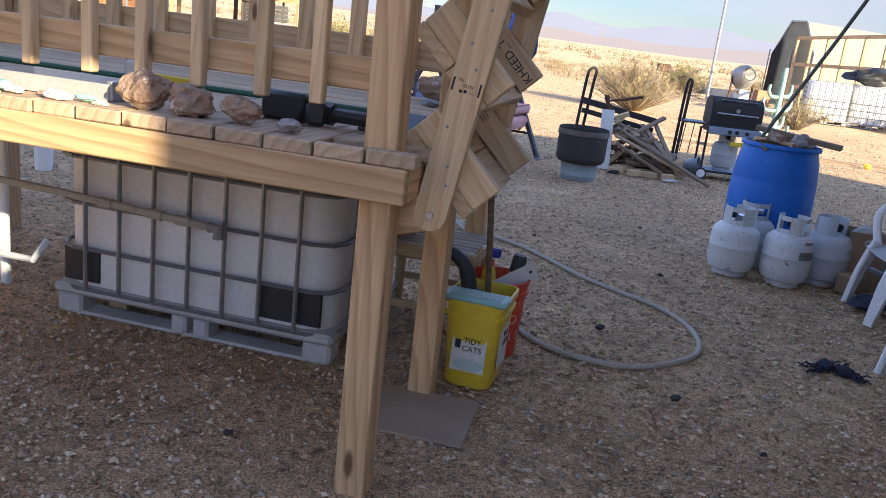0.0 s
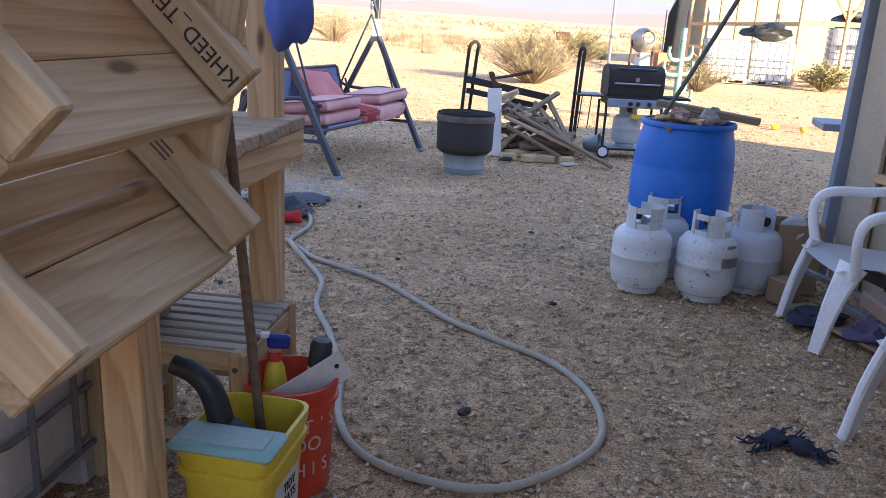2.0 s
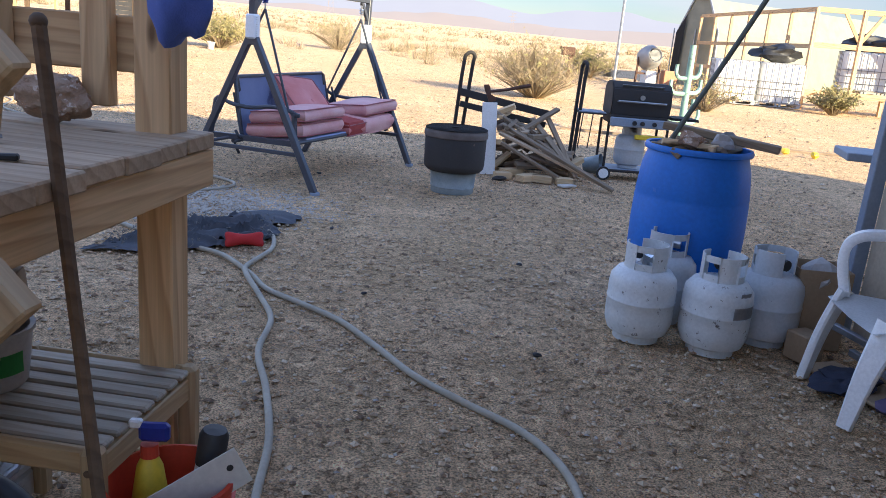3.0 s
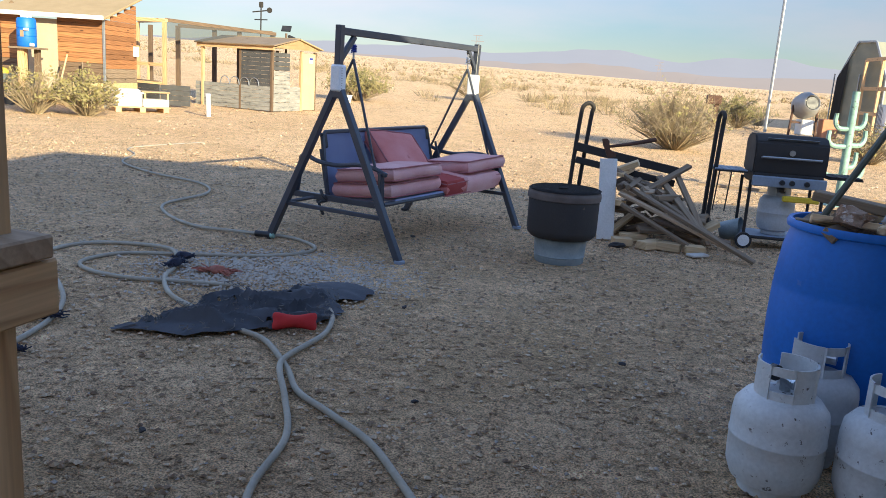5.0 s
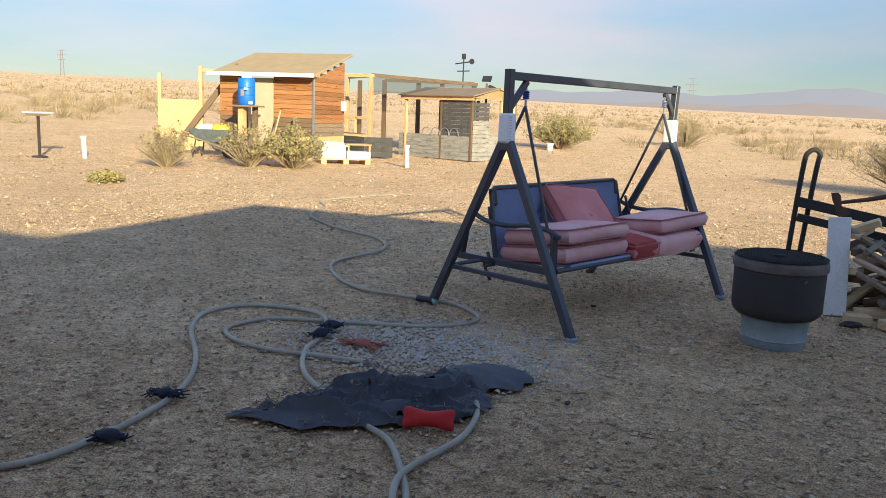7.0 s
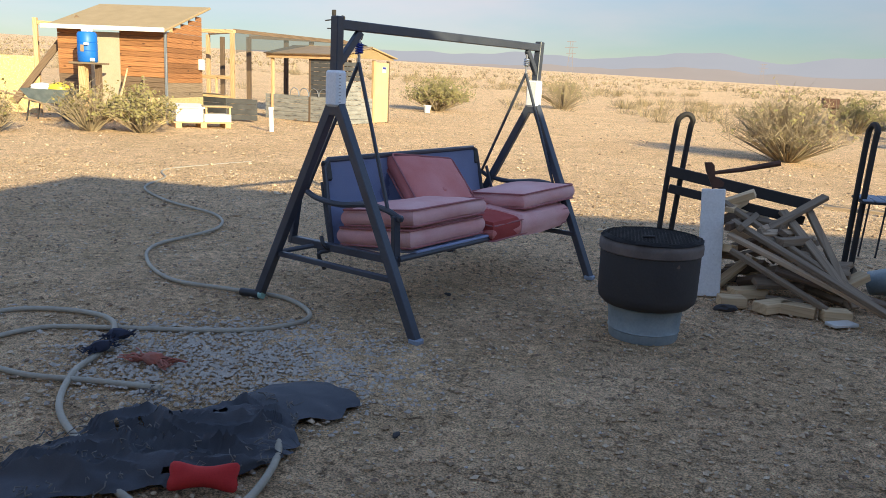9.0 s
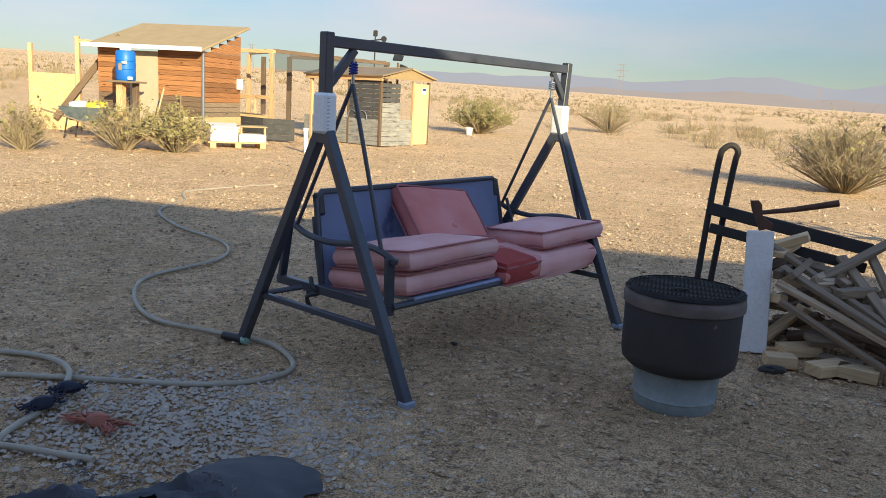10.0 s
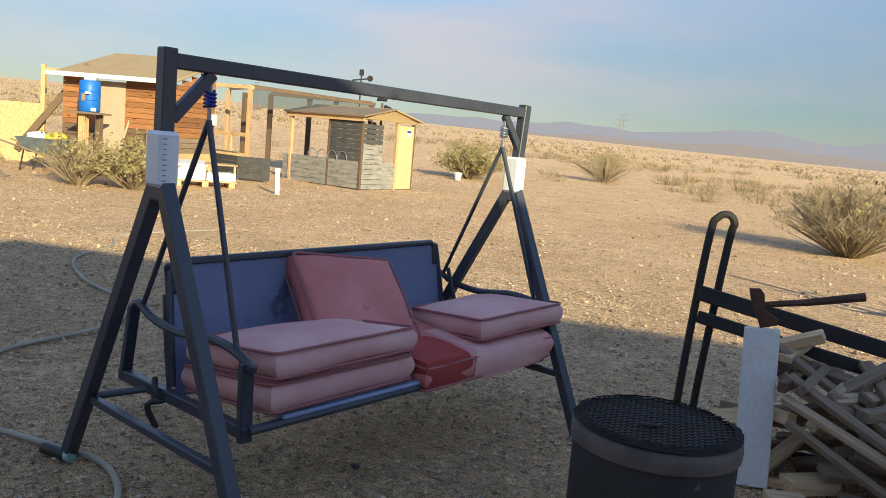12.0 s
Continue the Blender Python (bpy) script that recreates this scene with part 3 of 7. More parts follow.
def build_stair():
    """A short stair, swung up on its bolts, so that the treads show their undersides."""
    s = thing("folding_stair", DECK_M, "pine plank stair swung up beside the deck, treads on cleats", "stairs")
    lean = Vector((0.168, 0, 0.986))
    bolt = Vector((0.049, 0.131, 0.838))
    for y in (0.131, 0.802):
        a = Vector((bolt.x, y, bolt.z))
        bm = bmesh.new()
        outline = [(-0.0445 * math.cos(t), -0.0445 * math.sin(t)) for t in (math.pi * k / 10 for k in range(11))]
        pts = outline + [(0.0445, 1.15), (-0.0445, 1.15)]
        front = [bm.verts.new((z, x, 0.019)) for x, z in pts]
        back = [bm.verts.new((z, x, -0.019)) for x, z in pts]
        bm.faces.new(front)
        bm.faces.new(list(reversed(back)))
        for i in range(len(pts)):
            j = (i + 1) % len(pts)
            bm.faces.new((front[i], back[i], back[j], front[j]))
        m = Matrix.Translation(a) @ Matrix((lean, Vector((0.986, 0, -0.168)), Vector((0, -1, 0)))).transposed().to_4x4()
        st = part("stringer", bm, PINE_PALE, s, m=m)
        if y < 0.5:
            cyl_bm = cyl(bmesh.new(), 0.011, 0.010, 0.008, pose(0, 0, 0.019), 12)
            part("bolt", cyl_bm, SPRINGY, st, "zinc bolt head")
            for v in (-0.036, 0.036):
                part("stamp", box(bmesh.new(), 0.034, 0.005, 0.001, pose(0.352, v, 0.0195)), INK, st, "black grade stamp")
            up = pose(0, 0, 0.0196, 0, 0, -90)
            for text, size, u, v in (("SPF", 0.011, 0.366, -0.018), ("STUD", 0.012, 0.353, 0.004), ("HT", 0.008, 0.338, 0.016)):
                letters("stamp", text, size, pose(u, v, 0.0) @ up, INK, st, 0.0003)
            for u, v in ((0.338, -0.012), (0.340, 0.0)):
                part("stamp", cyl(bmesh.new(), 0.005, 0.005, 0.0008, pose(u, v, 0.0191), 6), INK, st)
            for u, v in ((0.40, 0.012), (0.46, -0.016), (0.24, -0.02), (0.14, 0.01), (0.09, 0.02), (0.55, 0.01), (0.68, -0.015)):
                part("screw", cyl(bmesh.new(), 0.0042, 0.0042, 0.001, pose(u, v, 0.0188), 10), CAGE_STEEL, st, "sunk steel screw head")
    way = Vector((0.70, 0, -0.714))
    off = Vector((-0.714, 0, -0.70))
    for k in range(4):
        c = Vector((0.094 + 0.002 * k, 0, 0.990 + 0.280 * k))
        for y in (0.169, 0.764):
            p = c + Vector((0, y, 0.008 if y > 0.5 else 0.0)) - way * (0.006 if y > 0.5 else 0.0)
            cl = board("cleat", p - way * 0.1375, p + way * 0.1375, 0.038, 0.089, PINE_PALE, s)
            if y > 0.5 and k == 1:
                turn = Matrix((-way, off, Vector((0, -1, 0)))).transposed().to_4x4()
                inv = cl.matrix_basis.inverted()
                letters("stencil", "KHEED_TEXAS", 0.040, inv @ (Matrix.Translation(p + Vector((0, -0.0198, 0)) - way * 0.004) @ turn), INK, cl, spacing=1.02)
            if y > 0.5 and k == 0:
                inv = cl.matrix_basis.inverted()
                turn = Matrix((way, -off, Vector((0, -1, 0)))).transposed().to_4x4()
                for j in range(3):
                    part("stamp", box(bmesh.new(), 0.05, 0.004, 0.001, inv @ (Matrix.Translation(p + Vector((0, -0.0193, 0)) - way * 0.085 + off * (0.01 * j - 0.018)) @ turn)), ASH_BROWN, cl, "faint brown mill stamp")
        for j, u in enumerate((-0.0705, 0.0705)):
            p = c + off * 0.0645 + way * u
            board("tread", p + Vector((0, 0.151, 0)), p + Vector((0, 0.782, 0)), 0.139, 0.038, PINE_PALE, s, 45.5)


build_stair()


def build_tote(name, m, sx, sy, h, label, bars=True, white=TOTE_PLASTIC, group=""):
    """A caged liquid tote on its pallet, its near left corner at the origin."""
    t = thing(name, m, label, "liquid tote", group)
    bm, c = bmesh.new(), 0.11
    rings = []
    for inset, z in ((0.05, 0.115), (0.03, 0.125), (0.025, 0.16), (0.025, h - 0.08), (0.04, h - 0.03), (0.09, h - 0.005)):
        ring = []
        for ax, ay, a0 in ((1, 1, 0), (0, 1, 90), (0, 0, 180), (1, 0, 270)):
            for k in range(6):
                a = radians(a0 + 18 * k)
                cx = sx - inset - c if ax else inset + c
                cy = sy - inset - c if ay else inset + c
                ring.append(bm.verts.new((cx + c * math.cos(a), cy + c * math.sin(a), z)))
        rings.append(ring)
    for a, b in zip(rings, rings[1:]):
        for k in range(24):
            bm.faces.new((a[k], a[(k + 1) % 24], b[(k + 1) % 24], b[k]))
    bm.faces.new(rings[0])
    bm.faces.new(rings[-1])
    part("tank", bm, white, t, smooth=True)
    part("base_tray", box(bmesh.new(), sx + 0.01, sy + 0.01, 0.045, pose(sx / 2, sy / 2, 0.112), 0.015), PALLET_GREY, t)
    for y in (0.07, sy / 2, sy - 0.07):
        part("pallet_runner", box(bmesh.new(), sx - 0.05, 0.10, 0.016, pose(sx / 2, y, 0.009), 0.004), PALLET_GREY, t)
        for x in (0.06, sx / 2 - 0.05, sx / 2 + 0.05, sx - 0.065):
            part("pallet_foot", box(bmesh.new(), 0.12 if abs(x - sx / 2) > 0.1 else 0.07, 0.11, 0.088, pose(x, y, 0.046), 0.012), PALLET_GREY, t)
    r = 0.0095
    for z in (0.125, 0.30, 0.49, 0.68, h):
        if z > h + 0.01:
            continue
        rod("cage_bar", [(0.10, 0, z), (sx - 0.10, 0, z), (sx - 0.03, 0.03, z), (sx, 0.10, z), (sx, sy - 0.10, z), (sx - 0.03, sy - 0.03, z), (sx - 0.10, sy, z), (0.10, sy, z), (0.03, sy - 0.03, z), (0, sy - 0.10, z), (0, 0.10, z), (0.03, 0.03, z), (0.10, 0, z)], r, CAGE_STEEL, t, 6)
    nx, ny = round(sx / 0.165), round(sy / 0.18)
    for k in range(1, nx):
        x = sx * k / nx
        rod("cage_bar", [(x, -0.006, 0.13), (x, -0.006, h)], r, CAGE_STEEL, t, 6)
        rod("cage_bar", [(x, sy + 0.006, 0.13), (x, sy + 0.006, h)], r, CAGE_STEEL, t, 6)
    for k in range(1, ny):
        y = sy * k / ny
        rod("cage_bar", [(sx + 0.006, y, 0.13), (sx + 0.006, y, h)], r, CAGE_STEEL, t, 6)
        rod("cage_bar", [(-0.006, y, 0.13), (-0.006, y, h)], r, CAGE_STEEL, t, 6)
    return t


tote = build_tote("liquid_tote", DECK_M @ pose(-1.705, 0.815, 0), 1.245, 0.90, 0.76, "caged milky-white plastic liquid tote on a plastic pallet under the deck")
for x, w in ((0.12, 0.17), (1.055, 0.27)):
    part("black_corner_panel", box(bmesh.new(), w, 0.014, 0.15, pose(x, 0.024, 0.225), 0.006), BLACK, tote, "black plastic corner guard")
pipe = thing("drain_pipe", DECK_M @ pose(-1.73, 0.785, 0), "grey plastic water pipe with a valve along the tote", "pipe")
rod("pipe_run", [(-0.25, -0.02, 0.545), (0.1, -0.02, 0.535), (0.78, -0.02, 0.50)], 0.016, RUBBER, pipe)
for x in (0.28, 0.5, 0.62):
    rod("coupling", [(x, -0.02, 0.525 - 0.05 * (x - 0.28)), (x + 0.06, -0.02, 0.522 - 0.05 * (x - 0.28))], 0.021, RUBBER, pipe)
rod("valve", [(0.76, -0.02, 0.50), (0.80, -0.02, 0.50), (0.80, -0.02, 0.46)], 0.022, GREY_ROCK, pipe)
rod("pipe_branch", [(-0.3, 0.1, 0.18), (-0.05, 0.0, 0.22), (-0.02, 0.05, 0.3)], 0.015, WHITE_PVC, pipe)

pl = obj("plywood_sheet", box(bmesh.new(), 0.36, 0.36, 0.012, None, 0.003), PLY, DECK_M @ pose(-0.02, 0.60, 0.008, 0, 0, 2))
tagged(pl, "dusty plywood offcut lying flat on the gravel", "plywood")


def build_pail():
    p = thing("litter_pail", DECK_M @ pose(0.075, 1.035, 0, 0, 0, -3), "square yellow plastic pail with pale aqua half lid, paper label", "pail")

    def ring(bm, hx, hy, z, c=0.045):
        out = []
        for sx, sy, a0 in ((1, 1, 0), (-1, 1, 90), (-1, -1, 180), (1, -1, 270)):
            for k in range(4):
                a = radians(a0 + 30 * k)
                out.append(bm.verts.new((sx * (hx - c) + c * math.cos(a), sy * (hy - c) + c * math.sin(a), z)))
        return out

    bm = bmesh.new()
    prof = [(0.088, 0.118, 0.0), (0.094, 0.124, 0.012), (0.108, 0.138, 0.285), (0.117, 0.147, 0.287), (0.118, 0.148, 0.305), (0.111, 0.141, 0.307), (0.113, 0.143, 0.335), (0.120, 0.15, 0.337), (0.121, 0.151, 0.362), (0.112, 0.142, 0.364), (0.108, 0.138, 0.34), (0.09, 0.12, 0.02)]
    rings = [ring(bm, *q) for q in prof]
    for a, b in zip(rings, rings[1:]):
        for k in range(16):
            bm.faces.new((a[k], a[(k + 1) % 16], b[(k + 1) % 16], b[k]))
    bm.faces.new(rings[0])
    bm.faces.new(rings[-1])
    part("pail_body", bm, YELLOW, p, smooth=True)
    part("lid", box(bmesh.new(), 0.252, 0.125, 0.024, pose(0, -0.094, 0.362), 0.01), AQUA, p, "pale aqua half lid", smooth=True)
    part("lid_panel", box(bmesh.new(), 0.20, 0.075, 0.004, pose(0, -0.094, 0.3755), 0.001), TEAL_PRINT, p, "clouded clear lid window")
    tilt = pose(0, -0.1345, 0.15, 87.1, 0, 0)
    lab = part("label", box(bmesh.new(), 0.135, 0.155, 0.002, tilt), LABEL_WHITE, p, "printed paper label")
    letters("lettering", "TIDY\nCATS", 0.032, tilt @ pose(0.012, 0.03, 0.0035), INK, lab)
    part("printed_band", box(bmesh.new(), 0.06, 0.010, 0.001, tilt @ pose(0.02, 0.066, 0.0015)), INK, lab)
    part("printed_picture", cyl(bmesh.new(), 0.05, 0.05, 0.001, tilt @ Matrix.Translation((0.005, -0.05, 0.001)) @ Matrix.Diagonal((1.2, 0.5, 1, 1)), 20), TEAL_PRINT, lab)
    part("printed_badge", box(bmesh.new(), 0.022, 0.035, 0.001, tilt @ pose(-0.045, 0.03, 0.0015)), INK, lab)
    side = pose(0.1045, 0.0, 0.16, 90, 2.9, 90)
    lab = part("label", box(bmesh.new(), 0.15, 0.17, 0.002, side), LABEL_WHITE, p)
    letters("lettering", "TIDY\nCATS", 0.034, side @ pose(0.01, 0.03, 0.0035), INK, lab)
    # what stands in it
    h = thing("wooden_handle", Matrix(), "worn grey wooden tool handle standing in the pail", "tool handle")
    foot, top = DECK_M @ Vector((0.105, 1.12, 0.05)), DECK_M @ Vector((-0.006, 1.125, 1.255))
    rod("shaft", [foot, foot.lerp(top, 0.5), foot.lerp(top, 0.9), foot.lerp(top, 0.925), foot.lerp(top, 0.95), top], 0.0125, DARKWOOD, h)
    bm = bmesh.new()
    bmesh.ops.create_uvsphere(bm, u_segments=10, v_segments=6, radius=0.014, matrix=Matrix.Translation(top))
    part("rounded_end", bm, DARKWOOD, h, smooth=True)
    b = thing("black_scoop", DECK_M @ pose(0.03, 1.02, 0), "black plastic scoop with a bent handle in the pail", "scoop")
    bm = tube(bmesh.new(), smooth_line([(0.0, 0.02, 0.15), (-0.01, 0.01, 0.34), (-0.03, 0.0, 0.44), (-0.07, 0.0, 0.485), (-0.125, 0.0, 0.505)], 5), 0.036, 10, 0.024)
    part("bent_handle", bm, BLACK, b, smooth=True)
    part("brush_head", box(bmesh.new(), 0.17, 0.07, 0.05, pose(0.06, -0.005, 0.33, 0, 18, -15), 0.02), BLACK, b)


build_pail()


def build_bucket():
    m = pose(0.238, 3.325, 0, 0, 0, 0) @ Matrix.Diagonal((0.91, 0.91, 0.93, 1))
    b = thing("red_bucket", m, "orange-red plastic bucket with pale worn lettering", "bucket")
    part("bucket_body", lathe(bmesh.new(), [(0.118, 0), (0.122, 0.01), (0.139, 0.30), (0.149, 0.302), (0.15, 0.315), (0.142, 0.317), (0.143, 0.345), (0.15, 0.347), (0.151, 0.365), (0.141, 0.367), (0.135, 0.30), (0.116, 0.012)], 36), RED, b, smooth=True)
    for text, z in (("LET'S", 0.25), ("DO", 0.19), ("THIS", 0.105)):
        size = 0.062
        for i, ch in enumerate(text):
            a = radians(-62 + (i - (len(text) - 1) / 2) * 21)
            r = 0.1225 + 0.0565 * z
            letters("lettering", ch, size, Matrix.Translation((r * math.cos(a), r * math.sin(a), z)) @ pose(0, 0, 0, 90, 0, math.degrees(a) + 90), PALE_PRINT, b)
    s = thing("spray_bottle", m @ pose(-0.05, 0.02, 0.02), "spray bottle with yellow liquid and a blue trigger", "spray bottle")
    part("bottle", lathe(bmesh.new(), [(0.038, 0), (0.042, 0.01), (0.042, 0.28), (0.03, 0.36), (0.016, 0.39)], 18), YELLOW, s, smooth=True)
    part("collar", cyl(bmesh.new(), 0.022, 0.02, 0.03, pose(0, 0, 0.385), 14), RED, s)
    part("trigger_head", box(bmesh.new(), 0.07, 0.026, 0.045, pose(0.012, 0, 0.445), 0.008), BLUE_SPRAY, s)
    part("nozzle", box(bmesh.new(), 0.03, 0.02, 0.02, pose(-0.03, 0, 0.465), 0.004), WHITE_PVC, s)
    c = thing("aerosol_can", m @ pose(0.03, 0.05, 0.02, 0, 8, 0), "spray can with a black cap and white label", "spray can")
    part("can", cyl(bmesh.new(), 0.033, 0.033, 0.36, None, 18), WHITE_PVC, c, smooth=True)
    part("cap", lathe(bmesh.new(), [(0.035, 0.36), (0.035, 0.43), (0.028, 0.445), (0, 0.447)], 18), BLACK, c, smooth=True)
    w = obj("plastic_scraper", box(bmesh.new(), 0.30, 0.004, 0.10, None, 0.001), LABEL_WHITE, m @ pose(0.045, -0.06, 0.345, 0, -26, 22))
    tagged(w, "pale flexible scraper blade lying across the bucket rim", "scraper")
    part("hole", cyl(bmesh.new(), 0.008, 0.008, 0.006, pose(0.12, 0.003, 0.01, 90, 0, 0), 10), INK, w)


build_bucket()


def build_stool():
    s = thing("slatted_stool", DECK_M @ pose(-0.25, 1.5, 0), "low weathered wooden stool with a slatted top beside the deck", "stool")
    hx, hy, h = 0.21, 0.215, 0.42
    for x in (-hx, hx):
        for y in (-hy, hy):
            board("leg", (x, y, 0), (x, y, h + 0.012), 0.045, 0.045, STOOL_FRAME, s, bevel=0.01)
            part("plug", cyl(bmesh.new(), 0.008, 0.008, 0.003, pose(x, y - 0.0225, h - 0.035, 90), 10), DARKWOOD, s)
    for y in (-hy, hy):
        board("apron", (-hx, y, h - 0.02), (hx, y, h - 0.02), 0.024, 0.06, STOOL_FRAME, s, bevel=0.008)
        board("stretcher", (-hx, y, 0.16), (hx, y, 0.16), 0.018, 0.035, STOOL_FRAME, s)
    for x in (-hx, hx):
        board("apron", (x, -hy, h - 0.045), (x, hy, h - 0.045), 0.02, 0.06, STOOL_FRAME, s)
    for k in range(7):
        y = -hy + 0.042 + k * 0.058
        board("slat", (-hx - 0.01, y, h), (hx + 0.01, y, h), 0.046, 0.016, TEAK, s, bevel=0.005)


build_stool()
tub = thing("grey_tub", DECK_M @ pose(-0.43, 1.49, 0.428), "pale grey plastic tub with green print on the slatted stool", "tub")
part("tub_wall", lathe(bmesh.new(), [(0.085, 0), (0.092, 0.008), (0.10, 0.07), (0.106, 0.13), (0.112, 0.133), (0.112, 0.142), (0.1, 0.14), (0.08, 0.02)], 28), LABEL_GREY, tub, smooth=True)
bm = bmesh.new()
for i in range(2):
    for k in range(9):
        t = radians(-42 + 5 * k)
        bm.verts.new((0.1025 * math.cos(t), 0.1025 * math.sin(t), 0.045 + 0.05 * i))
bm.verts.ensure_lookup_table()
for k in range(8):
    bm.faces.new((bm.verts[k], bm.verts[k + 1], bm.verts[k + 10], bm.verts[k + 9]))
bmesh.ops.solidify(bm, geom=bm.faces[:], thickness=0.001)
part("green_print", bm, paint("green_print", (0.03, 0.30, 0.07), (0.05, 0.38, 0.1), 0.5), tub, "bright green printed patch")
pk = thing("paper_sack", DECK_M @ pose(-0.43, 1.47, 0.572, 0, 0, 20), "tan folded paper sack resting on the grey tub", "sack")
part("sack_body", cushion_like(0.2, 0.15, 0.13), CARDBOARD, pk, m=pose(0, 0, 0.065), smooth=True)
part("sack_handle", tube(bmesh.new(), smooth_line([(0.045, -0.076, 0.10), (0.045, -0.085, 0.07), (-0.01, -0.085, 0.065), (-0.01, -0.076, 0.09)], 4), 0.004, 6), DARKWOOD, pk)

# ---- garden swing ----
SWING_M = pose(0.012, 9.14, 0, 0, 0, 65.9)


def cushion_bm(sx, sy, sz, seed, puff=0.03):
    bm = bmesh.new()
    bmesh.ops.create_cube(bm, size=1.0)
    bmesh.ops.subdivide_edges(bm, edges=bm.edges, cuts=9, use_grid_fill=True)
    for v in bm.verts:
        u, w, h = v.co.x * 2, v.co.y * 2, v.co.z * 2
        k = 1 - 0.05 * (abs(u) ** 4 + abs(w) ** 4) / 2
        edge = (1 - abs(u) ** 3) * (1 - abs(w) ** 3)
        z = v.co.z * sz * (0.80 + 0.0 * k) + math.copysign(puff, h) * edge * (abs(h) > 0.9)
        z += 0.012 * noise.noise(Vector((u * 1.6 + seed, w * 1.6, seed))) 
        r = 0.94 + 0.06 * (1 - abs(h) ** 2)
        v.co = Vector((u * sx / 2 * (r if abs(u) > 0.9 else 1), w * sy / 2 * (r if abs(w) > 0.9 else 1), z))
    return bm


def piping_bm(sx, sy, z, r=0.006):
    c = 0.03
    loop = []
    for sxn, syn, a0 in ((1, 1, 0), (-1, 1, 90), (-1, -1, 180), (1, -1, 270)):
        for k in range(4):
            a = radians(a0 + 30 * k)
            loop.append((sxn * (sx / 2 - c) + c * math.cos(a), syn * (sy / 2 - c) + c * math.sin(a), z))
    return tube(bmesh.new(), loop + [loop[0]], r, 6)


def cushion(sx, sy, sz, m, mat, label, seed, side=None, button=False):
    c = thing("seat_cushion", m, label, "cushion", "swing cushions")
    part("cover", cushion_bm(sx, sy, sz, seed), mat, c, smooth=True)
    for z in (-sz * 0.40, sz * 0.40):
        part("piping", piping_bm(sx * 0.985, sy * 0.985, z), side or mat, c)
    if button:
        bm = bmesh.new()
        bmesh.ops.create_uvsphere(bm, u_segments=10, v_segments=6, radius=0.018, matrix=pose(0.0, -0.06, sz * 0.4 + 0.024) @ Matrix.Diagonal((1, 1, 0.4, 1)))
        part("button", bm, mat, c, smooth=True)
    return c


